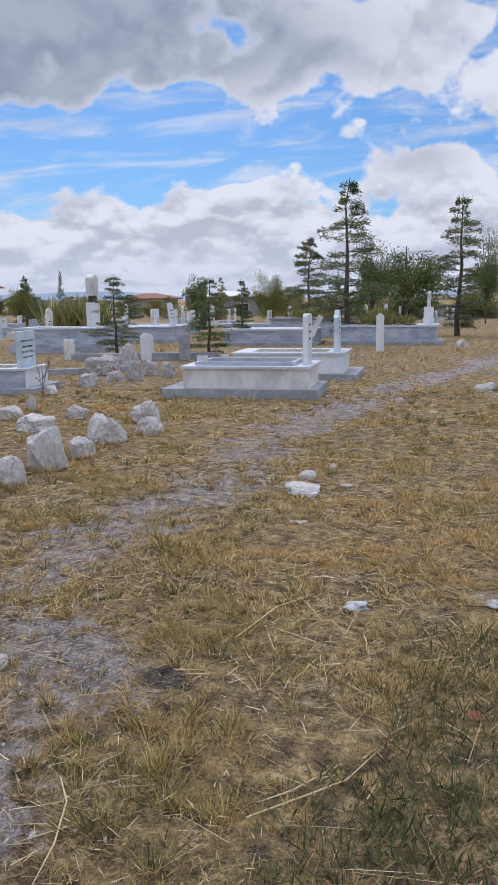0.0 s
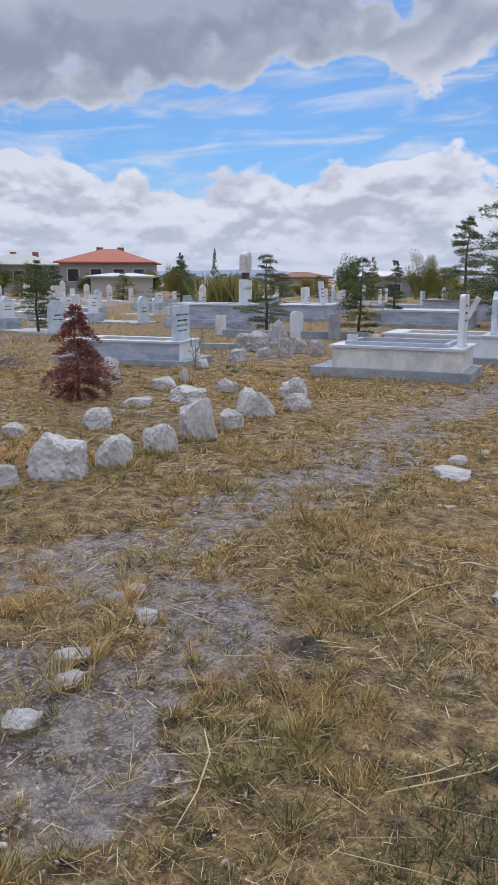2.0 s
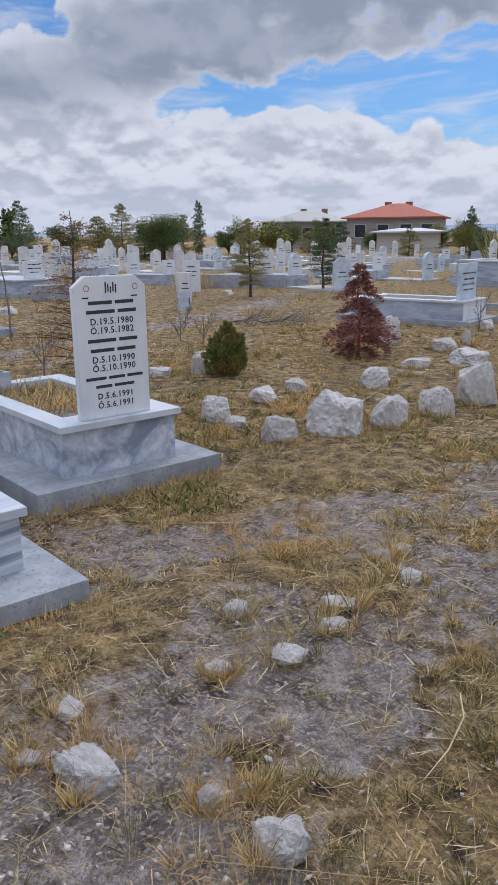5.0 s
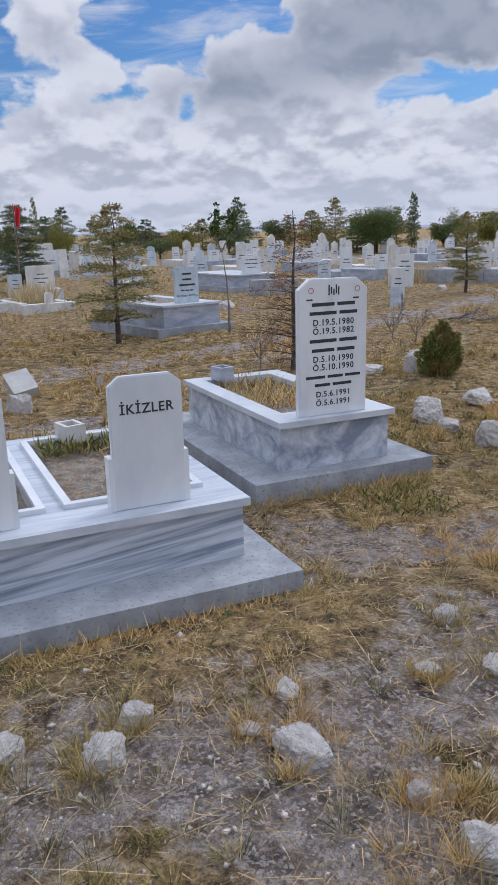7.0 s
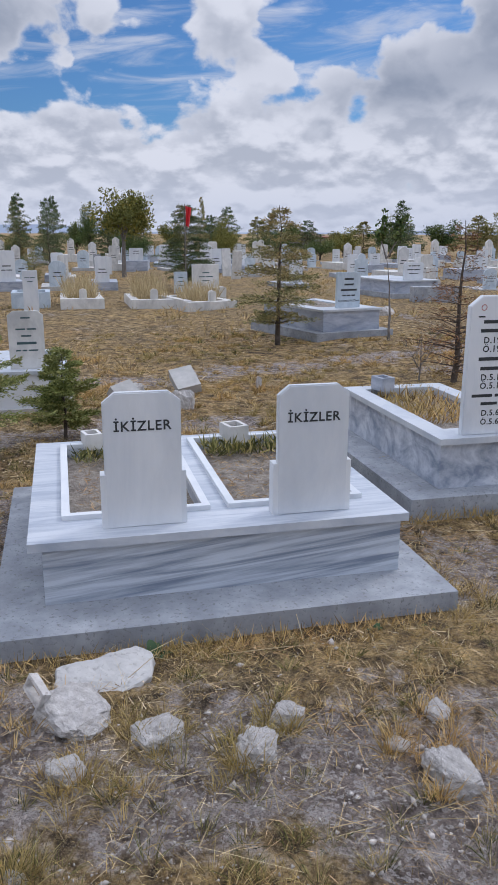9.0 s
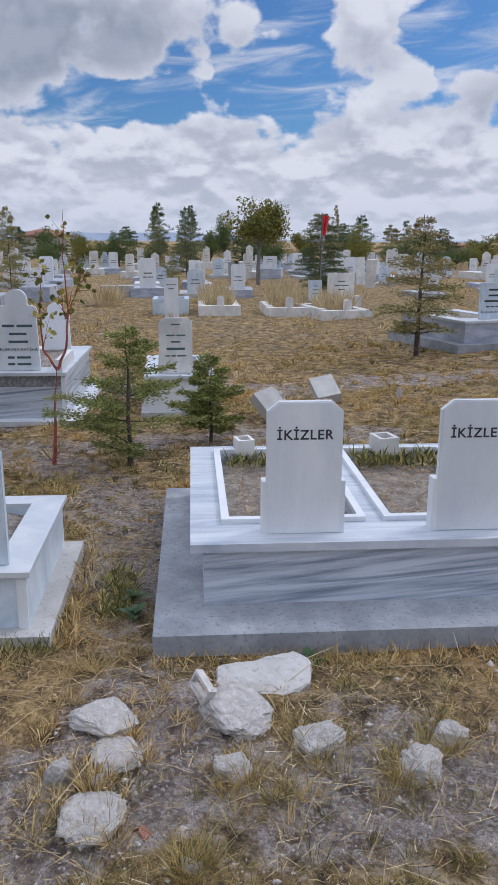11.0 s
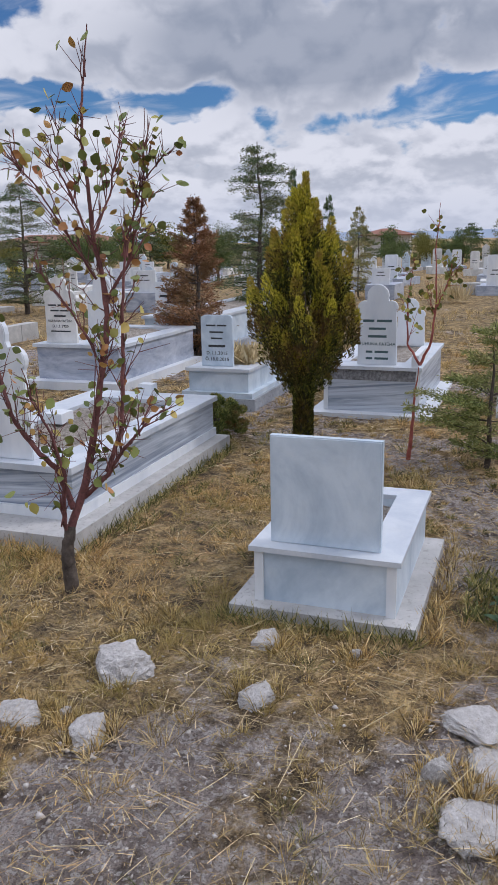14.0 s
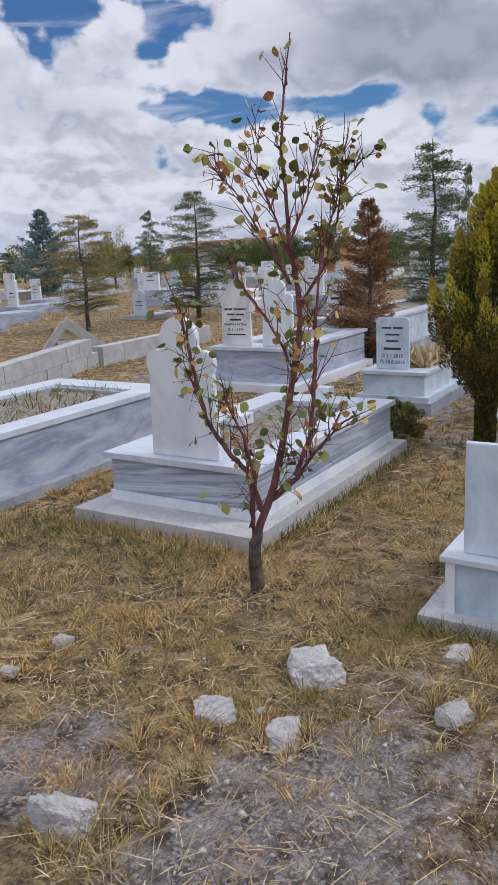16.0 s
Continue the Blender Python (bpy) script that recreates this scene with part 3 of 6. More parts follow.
# the twins' grave: x -2.60 .. -4.45, y -0.66 .. 1.22
twin_holes = [(-1.62, -0.50, -0.62, -0.05), (-1.62, -0.50, 0.10, 0.66)]
twins = grave("double grave of grey-streaked marble on a concrete base", -2.60, 0.28, 0, (0, 1.85, 0.95, 0.03), (-0.26, 1.47, 0.768), (-0.23, 1.55, 0.8075, 0.31, 0.035), twin_holes, CONCRETE, MARBLE_STREAK, MARBLE_BAND, fill=0.05, off=(0.011, 0.032, 0.0175))
for h in twin_holes:
    rim(twins, h, 0.39, 0.035, 0.022)
for yy in (-0.315, 0.41):
    headstone(twins, "chamfer", 0.315, 0.57, 0.035, -0.35, yy, 0.388, MARBLE_WHITE, [("İKİZLER", 0.045, 0.43)])
    for side in (-0.155, 0.155):
        part("bracket", box(-0.40, -0.335, yy + side - 0.02, yy + side + 0.02, 0.388, 0.62, 0.004), MARBLE_WHITE, twins)
part("drill_mark", box(-0.271, -0.268, -0.40, -0.39, 0.25, 0.26, 0), CONCRETE_PALE, twins)


def pot(label, x, y, z, r, h, mat, square=True):
    """A small open marble flower pot."""
    t = thing("flower_pot", label, "flower pot", x, y, z, 12)
    wall = r * 0.28
    part("pot_wall", plate(-r, r, -r * 0.8, r * 0.8, 0, h, [(-r + wall, r - wall, -r * 0.8 + wall, r * 0.8 - wall)], 0.004), mat, t)
    part("pot_soil", box(-r + wall + 0.002, r - wall - 0.002, -r * 0.8 + wall + 0.002, r * 0.8 - wall - 0.002, 0.002, h * 0.75, 0), SOIL, t)
    return t


pot("white marble flower pot on the twins' grave", -4.20, 0.62, 0.311, 0.075, 0.10, MARBLE_OLD)
pot("white marble flower pot on the twins' grave", -4.22, -0.20, 0.311, 0.06, 0.09, MARBLE_OLD)

# the grave with the long inscription
inscribed = grave("open grave of cloudy grey marble with tall inscribed headstone", -3.66, 2.13, 0, (0, 1.95, 0.61, 0.05), (-0.15, 1.52, 0.375), (-0.11, 1.60, 0.40, 0.36, 0.035), [(-1.58, -0.34, -0.27, 0.27)], CONCRETE, MARBLE_VEIN, MARBLE_SLAB, fill=0.07)
ROWS_D = [("##### ####", 0.044, 0.655), ("###### ####", 0.044, 0.605), ("D.19.5.1980", 0.040, 0.55), ("Ö.19.5.1982", 0.040, 0.50), ("###### ####", 0.044, 0.445), ("##### ####", 0.044, 0.39), ("D.5.10.1990", 0.040, 0.337), ("Ö.5.10.1990", 0.040, 0.288), ("##### #### ####", 0.038, 0.232), ("#### #####", 0.038, 0.185), ("D.5.6.1991", 0.038, 0.128), ("Ö.5.6.1991", 0.038, 0.075)]
stone = headstone(inscribed, "chamfer", 0.46, 0.80, 0.045, -0.19, -0.01, 0.439, MARBLE_WHITE, ROWS_D)
for k in range(5):
    part("carved_stroke", box(0.021, 0.0245, -0.035 + 0.016 * k, -0.027 + 0.016 * k, 0.705 + 0.008 * (k % 2), 0.765 - 0.012 * (k % 3), 0), INK, stone)
for side in (-0.15, 0.16):
    bm = bmesh.new()
    bmesh.ops.create_circle(bm, segments=12, radius=0.018)
    ring = bmesh.ops.extrude_edge_only(bm, edges=list(bm.edges))
    for v in [g for g in ring["geom"] if isinstance(g, bmesh.types.BMVert)]:
        v.co *= 0.75
    part("painted_bud", bm, INK_RED, stone, "", Matrix.Translation((0.0236, side, 0.735)) @ Euler((0, radians(90), 0)).to_matrix().to_4x4())
    part("painted_leaf", box(0.021, 0.0245, side - 0.03, side + 0.01, 0.68, 0.688, 0), INK, stone)
pot("small blue-white flower pot on the foot of a grave", -5.20, 1.98, 0.361, 0.07, 0.10, MARBLE_BLUE)

# the small grave with the blank square headstone
small = grave("small pale marble grave with a blank square headstone", -2.74, -1.475, 0, (0, 1.02, 0.40, -0.03), (-0.085, 0.90, 0.305), (-0.055, 0.97, 0.325, 0.225, 0.022), [(-0.90, -0.30, -0.17, 0.17)], CONCRETE_PALE, MARBLE_CLOUDY, MARBLE_SLAB, fill=0.05)
headstone(small, "plain", 0.475, 0.475, 0.04, -0.15, -0.01, 0.304, MARBLE_CLOUDY)
for yy in (-0.285, 0.285):
    part("pilaster", box(-0.084, -0.072, yy - 0.02, yy + 0.02, 0.05, 0.281, 0.003), MARBLE_WHITE, small)

# the grown-up's grave behind the fruit tree
adult = grave("large white marble grave with a trefoil headstone", -3.09, -3.53, 0, (0, 2.28, 0.64, 0.02), (-0.24, 2.0, 0.52), (-0.20, 2.07, 0.55, 0.33, 0.035), [(-2.0, -0.55, -0.32, 0.32)], CONCRETE_PALE, MARBLE_STREAK, MARBLE_SLAB, fill=0.04)
headstone(adult, "trefoil", 0.48, 0.82, 0.045, -0.30, 0.02, 0.409, MARBLE_WHITE)
part("step_moulding", box(-2.26, -0.225, -0.535, 0.535, 0.099, 0.16, 0.012), MARBLE_WHITE, adult)
part("foot_cap", box(-2.22, -2.13, -0.06, 0.06, 0.409, 0.50, 0.008), MARBLE_WHITE, adult)
part("stone_cushion", box(-1.35, -1.2, -0.3, -0.16, 0.38, 0.45, 0.01), MARBLE_WHITE, adult)

# the big open grave by its side
wide = grave("wide open grave of blue-grey marble planted with weeds", -2.85, -5.55, 0, (0.05, 2.35, 0.75, -0.02), (0, 2.2, 0.66), (0.03, 2.25, 0.68, 0.40, 0.04), [(-1.95, -0.35, -0.45, 0.45)], CONCRETE, MARBLE_BLUE, MARBLE_SLAB, fill=0.05)
part("concrete_kerb", plate(-2.0, -0.3, -0.5, 0.5, 0.36, 0.46, [(-1.9, -0.4, -0.42, 0.42)], 0.006), CONCRETE, wide)

# graves of the middle ground
arda = grave("white marble grave with a worn inscribed headstone", -6.98, -0.61, 2, (0.04, 1.45, 0.36, -0.04), (0, 1.3, 0.30), (0.03, 1.36, 0.325, 0.30, 0.03), [(-1.2, -0.3, -0.2, 0.2)], CONCRETE_PALE, MARBLE_WHITE, MARBLE_SLAB, fill=0.04)
headstone(arda, "chamfer", 0.31, 0.52, 0.04, -0.12, -0.03, 0.378, MARBLE_OLD, [("####", 0.03, 0.46), ("#### ####", 0.03, 0.36), ("####", 0.032, 0.30), ("#####", 0.05, 0.235), ("## ## ####", 0.03, 0.17)], INK_TEAL)

veiled = grave("striped white marble grave with a granite band", -6.72, -2.06, 0, (0.05, 1.9, 0.56, -0.05), (-0.08, 1.72, 0.43), (-0.05, 1.80, 0.455, 0.37, 0.03), [(-1.6, -0.36, -0.26, 0.26)], MARBLE_WHITE, MARBLE_STREAK, MARBLE_SLAB, fill=0.02)
headstone(veiled, "trefoil", 0.36, 0.72, 0.045, -0.19, 0.03, 0.449, MARBLE_WHITE, [("### ####", 0.05, 0.40), ("#####", 0.045, 0.33), ("#####", 0.05, 0.26), ("RUHUNA FATİHA", 0.03, 0.19), ("## ####", 0.045, 0.12), ("## ####", 0.045, 0.06)], INK_TEAL)
headstone(veiled, "trefoil", 0.30, 0.5, 0.04, -1.55, 0.13, 0.449, MARBLE_WHITE)
part("granite_band", box(-0.084, -0.074, -0.40, 0.40, 0.32, 0.416, 0.002), GRANITE, veiled)
for yy in (-0.42, 0.42):
    part("corner_strip", box(-0.085, -0.068, yy - 0.02, yy + 0.02, 0.035, 0.416, 0.003), MARBLE_WHITE, veiled)
part("wing", box(-0.75, -0.06, 0.36, 0.42, 0.449, 0.56, 0.006), MARBLE_WHITE, veiled)

girl = grave("grey marble grave on concrete with dry flowers", -6.80, -3.56, 0, (0.08, 1.6, 0.40, 0.02), (0, 1.4, 0.31), (0.03, 1.46, 0.335, 0.30, 0.03), [(-1.3, -0.25, -0.23, 0.23)], CONCRETE, MARBLE_CLOUDY, MARBLE_SLAB, fill=0.02)
headstone(girl, "soft", 0.33, 0.50, 0.04, -0.13, -0.05, 0.379, MARBLE_CLOUDY, [("#### ####", 0.036, 0.40), ("######", 0.036, 0.335), ("#####", 0.036, 0.275), ("#####", 0.052, 0.20), ("D.1.1.2015", 0.036, 0.13), ("Ö.18.8.2015", 0.036, 0.07)], INK)
part("ledge", box(-1.5, 0.06, -0.37, 0.37, 0.099, 0.15, 0.006), MARBLE_CLOUDY, girl)

haci = grave("marble grave with a tall trefoil headstone", -7.2, -5.45, 0, (0.05, 2.2, 0.62, 0.02), (-0.1, 2.0, 0.52), (-0.06, 2.08, 0.55, 0.42, 0.035), [(-1.9, -0.45, -0.32, 0.32)], MARBLE_WHITE, MARBLE_BLUE, MARBLE_SLAB, fill=0.03)
headstone(haci, "trefoil", 0.40, 0.74, 0.045, -0.22, -0.25, 0.499, MARBLE_OLD, [("#### ######", 0.04, 0.42), ("#### ####", 0.04, 0.36), ("#####", 0.045, 0.30), ("RUHUNA FATİHA", 0.028, 0.245), ("D.1.1.1929", 0.034, 0.185), ("Ö.27.#.2012", 0.034, 0.13)], INK)
headstone(haci, "trefoil", 0.40, 0.74, 0.045, -0.22, 0.30, 0.499, MARBLE_WHITE)

long_saman = grave("long veined marble grave with inscribed headstone", -9.75, -5.35, 0, (0.05, 4.0, 0.62, 0.08), (0, 3.9, 0.52), (0.04, 3.98, 0.55, 0.50, 0.035), [(-3.6, -0.5, -0.3, 0.3)], CONCRETE, MARBLE_CLOUDY, MARBLE_SLAB, fill=0.02)
headstone(long_saman, "plain", 0.40, 0.46, 0.05, -0.15, -0.2, 0.579, MARBLE_WHITE, [("#####", 0.06, 0.36), ("#####", 0.075, 0.27), ("####", 0.05, 0.18), ("#####", 0.05, 0.10)], INK)
pot("white marble urn on the end of a long grave", -13.2, -5.2, 0.501, 0.10, 0.24, MARBLE_OLD)

pair = grave("blue-grey marble grave with a pale inscribed headstone", -10.75, 3.85, 14, (0.12, 2.05, 0.68, 0.10), (0, 1.8, 0.50), (0.03, 1.86, 0.53, 0.42, 0.03), [(-1.6, -0.4, -0.32, 0.32)], CONCRETE, MARBLE_BLUE, MARBLE_SLAB, ground=0.0, fill=0.02)
headstone(pair, "plain", 0.42, 0.52, 0.045, -0.2, 0.05, 0.42, MARBLE_CLOUDY, [("####", 0.06, 0.42), ("####", 0.06, 0.34), ("#######", 0.06, 0.26), ("## ## ##", 0.045, 0.18), ("RUHUNA FATİHA", 0.034, 0.10)], INK)

north = grave("long blue-grey marble grave on a concrete base", -17.3, 8.0, 8, (0.1, 2.4, 0.75, 0.12), (0, 2.2, 0.6), (0.03, 2.25, 0.63, 0.42, 0.03), (), CONCRETE, MARBLE_BLUE, MARBLE_SLAB, ground=0.0)
headstone(north, "soft", 0.55, 0.42, 0.05, -0.2, 0.0, 0.42, MARBLE_WHITE, [("## #### ##", 0.05, 0.33), ("##### #####", 0.05, 0.24), ("##### ####", 0.04, 0.15)], INK)

# graves seen at the start
first = grave("grey-white marble grave on a dark concrete base", -2.52, 10.72, 6, (0, 2.2, 0.62, 0.13), (-0.13, 1.78, 0.52), (-0.09, 1.86, 0.55, 0.44, 0.035), [(-1.7, -0.4, -0.36, 0.36)], CONCRETE, MARBLE_OLD, MARBLE_SLAB, ground=0.0, fill=0.02)
headstone(first, "soft", 0.42, 0.70, 0.07, -0.22, 0.0, 0.44, MARBLE_WHITE, [("####", 0.06, 0.55), ("#####", 0.06, 0.45), ("####", 0.06, 0.35)], INK)
part("inner_border", plate(-1.76, -0.34, -0.42, 0.42, 0.44, 0.49, [(-1.7, -0.4, -0.36, 0.36)], 0.005), MARBLE_BLUE, first)
pot("marble pot on the foot of a grave", -4.25, 10.45, 0.442, 0.07, 0.11, MARBLE_OLD)
pot("marble pot on the foot of a grave", -4.1, 11.0, 0.442, 0.05, 0.09, MARBLE_OLD)
second = grave("white marble grave with a pointed headstone", -2.62, 13.35, 6, (0.15, 2.3, 0.72, 0.10), (-0.1, 1.9, 0.55), (-0.06, 1.96, 0.58, 0.45, 0.035), [(-1.7, -0.4, -0.36, 0.36)], CONCRETE, MARBLE_WHITE, MARBLE_SLAB, ground=0.0, fill=0.02)
headstone(second, "point", 0.42, 0.70, 0.08, -0.25, -0.1, 0.45, MARBLE_CLOUDY, [("####", 0.06, 0.5), ("#####", 0.06, 0.4), ("####", 0.06, 0.3)], INK)
part("stay", box(-0.8, -0.72, -0.05, 0.05, 0, 0.36, 0.005), MARBLE_OLD, second, "", pose(0, -0.1, 0.4, 0, 25, 0))

ayse = grave("blue-grey marble grave with a white head panel", -6.95, 10.35, 12, (0.12, 2.3, 0.58, 0.08), (-0.05, 1.95, 0.44), (-0.02, 2.0, 0.46, 0.37, 0.03), [(-1.7, -0.35, -0.28, 0.28)], CONCRETE, MARBLE_BLUE, MARBLE_SLAB, ground=0.0, fill=0.02)
headstone(ayse, "plain", 0.62, 0.55, 0.06, -0.2, 0.0, 0.37, MARBLE_CLOUDY, [("###### ### ## ###", 0.045, 0.40), ("#### #####", 0.06, 0.31), ("RUHUNA FATİHA", 0.04, 0.23), ("##### ## ####", 0.045, 0.15)], INK)
part("head_panel", box(-0.052, -0.04, -0.44, 0.44, 0.08, 0.34, 0.004), MARBLE_WHITE, ayse)

tall = grave("stepped blue-grey marble tomb with a tall turban-topped pillar", -10.6, 18.95, 8, (0.2, 2.6, 0.85, 0.24), (0, 2.3, 0.68), (0.04, 2.36, 0.71, 0.66, 0.04), [(-2.0, -0.5, -0.45, 0.45)], MARBLE_BLUE, MARBLE_BLUE, MARBLE_SLAB, ground=0.0, fill=0.02)
part("pillar", box(-0.42, -0.16, -0.17, 0.17, 0.66, 1.32, 0.012), MARBLE_WHITE, tall)
# solid neck in dark bark colour, painting the shade below the head
part("pillar_neck", box(-0.36, -0.22, -0.12, 0.12, 1.32, 1.50, 0.01), BARK, tall, "pillar neck coloured dark as the shaded gap under the head")
part("pillar_head", slab_stone("round", 0.36, 0.56, 0.24, 0.03), MARBLE_OLD, tall, "", pose(-0.29, 0, 1.50))
veined = grave("dark blue veined marble grave with a leaning headstone", -10.4, 23.6, 8, (0.1, 2.7, 0.8, 0.1), (0, 2.5, 0.7), (0.03, 2.56, 0.73, 0.52, 0.05), (), CONCRETE, MARBLE_BLUE, MARBLE_BLUE, ground=0.0)
headstone(veined, "plain", 0.5, 0.75, 0.06, -0.25, 0.1, 0.52, MARBLE_WHITE, [("#####", 0.08, 0.5), ("#### ##", 0.07, 0.38), ("#####", 0.07, 0.26)], INK, lean=-8)

row_p = grave("blue marble grave planted with golden shrubs", -2.1, 23.4, 4, (0.2, 3.0, 0.9, 0.10), (0, 2.7, 0.75), (0.05, 2.8, 0.78, 0.55, 0.05), [(-2.3, -0.6, -0.5, 0.5)], CONCRETE, MARBLE_BLUE, MARBLE_SLAB, ground=0.0, fill=-0.02)
headstone(row_p, "plain", 0.35, 0.50, 0.28, -0.25, 0.0, 0.55, MARBLE_WHITE)
part("obelisk", slab_stone("point", 0.14, 0.45, 0.10), MARBLE_OLD, row_p, "", pose(-0.25, 0, 1.05))
row_q = grave("long blue marble grave behind the others", -5.5, 22.6, 4, (0.1, 2.9, 0.8, 0.08), (0, 2.7, 0.7), (0.04, 2.8, 0.73, 0.48, 0.05), (), CONCRETE, MARBLE_BLUE, MARBLE_SLAB, ground=0.0)
row_r = grave("wide dark marble grave with shrubs on it", -4.2, 27.6, 4, (0.1, 4.2, 1.0, 0.1), (0, 4.0, 0.9), (0.04, 4.1, 0.93, 0.66, 0.06), [(-3.4, -0.6, -0.6, 0.6)], CONCRETE, MARBLE_BLUE, GRANITE, ground=0.0, fill=-0.02)


def standing_stone(label, x, y, kind, w, h, t, mat, rz=0.0, lean=0.0, z=0.0, lines=(), ink=None, group="standing stones"):
    s = thing("gravestone", label, "gravestone", x, y, z, rz, group)
    headstone(s, kind, w, h + 0.1, t, 0, 0, -0.1, mat, lines, ink, lean)
    return s


standing_stone("plain pale marble foot stone in dry grass", -9.9, 16.0, "soft", 0.24, 0.48, 0.10, MARBLE_OLD, -40)
standing_stone("slim white marble stone beside rubble", -7.92, 16.11, "round", 0.30, 0.62, 0.08, MARBLE_WHITE, -40)
standing_stone("weathered grey stone beside a small cedar", -7.04, 16.24, "soft", 0.25, 0.58, 0.09, CONCRETE, -40)
standing_stone("narrow white marker stone in grass", -3.19, 19.82, "point", 0.20, 0.95, 0.10, MARBLE_WHITE, -80)
standing_stone("pale stone with rounded head", -16.2, 11.25, "round", 0.24, 1.03, 0.12, MARBLE_OLD, -35)
standing_stone("white marble stone with blue lettering", -16.0, 11.45, "plain", 0.45, 0.78, 0.06, MARBLE_WHITE, -35, 0, 0, [("####", 0.07, 0.72), ("### ###", 0.06, 0.60), ("#####", 0.06, 0.50)], INK_TEAL)
standing_stone("leaning white stone over two slabs", -13.6, 9.55, "plain", 0.28, 0.62, 0.06, MARBLE_WHITE, -35, 6, 0, [("####", 0.045, 0.5), ("#####", 0.045, 0.4), ("####", 0.045, 0.3)], INK)
standing_stone("tall narrow marble pillar in the clearing", -16.65, -0.92, "plain", 0.30, 0.82, 0.10, MARBLE_WHITE, 0, 0, -0.08, [("#### ####", 0.035, 0.78), ("####", 0.04, 0.70)], INK_TEAL)
standing_stone("white inscribed stone over a low kerb", -17.7, 2.92, "plain", 0.62, 0.50, 0.10, MARBLE_OLD, 8, 0, 0.30, [("#####", 0.05, 0.42), ("#### #####", 0.05, 0.33), ("#####", 0.05, 0.24)], INK_TEAL)
standing_stone("pointed white marble stone by the flag", -24.36, 4.16, "point", 0.36, 1.21, 0.08, MARBLE_WHITE, 8, 0, 0, [("####", 0.06, 1.0), ("#####", 0.06, 0.88), ("####", 0.06, 0.76), ("#####", 0.06, 0.64)], INK)
standing_stone("leaning beige stone slab", -27.48, 5.5, "plain", 0.32, 0.98, 0.08, MARBLE_OLD, 8, -8)
standing_stone("leaning beige stone slab", -25.71, 5.42, "plain", 0.32, 0.94, 0.08, MARBLE_OLD, 8, 9)
standing_stone("white inscribed stone in the clearing", -31.3, 1.46, "plain", 0.46, 0.66, 0.08, MARBLE_WHITE, 8, 0, -0.08, [("####", 0.07, 0.6), ("#####", 0.07, 0.45)], INK)
standing_stone("dark grey stone slab", -34.2, 1.27, "plain", 0.30, 0.68, 0.08, CONCRETE, 8, 0, -0.08)
standing_stone("pale stone beside a marble grave", -19.56, 9.46, "soft", 0.30, 0.62, 0.08, MARBLE_OLD, 8)
standing_stone("tall white marble stone among trees", -38.0, 26.16, "round", 0.72, 1.35, 0.1, MARBLE_WHITE, -30, 0, 0, [("####", 0.1, 1.1), ("#####", 0.1, 0.95), ("#####", 0.1, 0.8)], INK)
standing_stone("blue inscribed stone in tall dry grass", -20.7, 2.8, "plain", 0.36, 0.55, 0.07, MARBLE_CLOUDY, 8, 0, -0.05, [("####", 0.05, 0.5), ("#####", 0.05, 0.4), ("####", 0.05, 0.3)], INK_TEAL)
pedestal = thing("pedestal", "low whitewashed block under an inscribed stone", "pedestal", -17.7, 2.92, 0, 8)
part("block", box(-0.25, 0.25, -0.42, 0.42, -0.1, 0.30, 0.01), MARBLE_OLD, pedestal)


def kerb_grave(label, x, y, rz, length, half, high, mat, z=-0.08):
    """A low whitewashed kerb round a strip of tall dry grass."""
    k = thing("grave_kerb", label, "grave kerb", x, y, z, rz, "whitewashed kerbs")
    for nm, b in (("kerb_stone", (-0.22, 0, -half, half)), ("kerb_stone", (-length, -length + 0.2, -half, half)), ("kerb_stone", (-length + 0.2, -0.22, -half, -half + 0.16)), ("kerb_stone", (-length + 0.2, -0.22, half - 0.16, half))):
        part(nm, box(*b, -0.05, high * random.uniform(0.85, 1.1), 0.02), mat, k)
    part("foot_stone", slab_stone("round", 0.16, high + 0.22, 0.12, 0.02), mat, k, "", pose(-0.10, 0.02, 0))
    return k


kerb_grave("low whitewashed kerb with dry grass inside", -16.9, 0.12, 0, 1.9, 0.46, 0.20, MARBLE_OLD)
kerb_grave("low whitewashed kerb with dry grass inside", -16.6, 1.6, 0, 1.9, 0.48, 0.20, MARBLE_OLD)
kerb_grave("low whitewashed kerb with dry grass inside", -15.9, 2.75, 12, 2.0, 0.55, 0.20, MARBLE_OLD)
trough = thing("stone_trough", "grey stone trough at a grave", "trough", -17.2, -0.95, -0.08, 0)
part("trough_wall", plate(-0.9, 0, -0.40, 0.40, 0, 0.34, [(-0.8, -0.1, -0.3, 0.3)], 0.01), MARBLE_CLOUDY, trough)


def low_wall(label, x, y, rz, length, thick, high, mat, pieces, rows=1, name="low_wall", z=0.0):
    """A low wall of separate blocks."""
    wl = thing(name, label, "wall", x, y, z, rz)
    for r in range(rows):
        step = length / pieces
        for i in range(pieces):
            o = 0.5 * step if r % 2 else 0
            a, b = max(0, i * step - o), min(length, (i + 1) * step - o)
            if b - a > 0.03:
                j = random.uniform(-0.006, 0.006)
                part("block", box(-thick / 2 + j, thick / 2 + j, a + 0.004, b - 0.004, r * high / rows - (0.06 if r == 0 else -0.003), (r + 1) * high / rows, 0.006), mat, wl)
    return wl


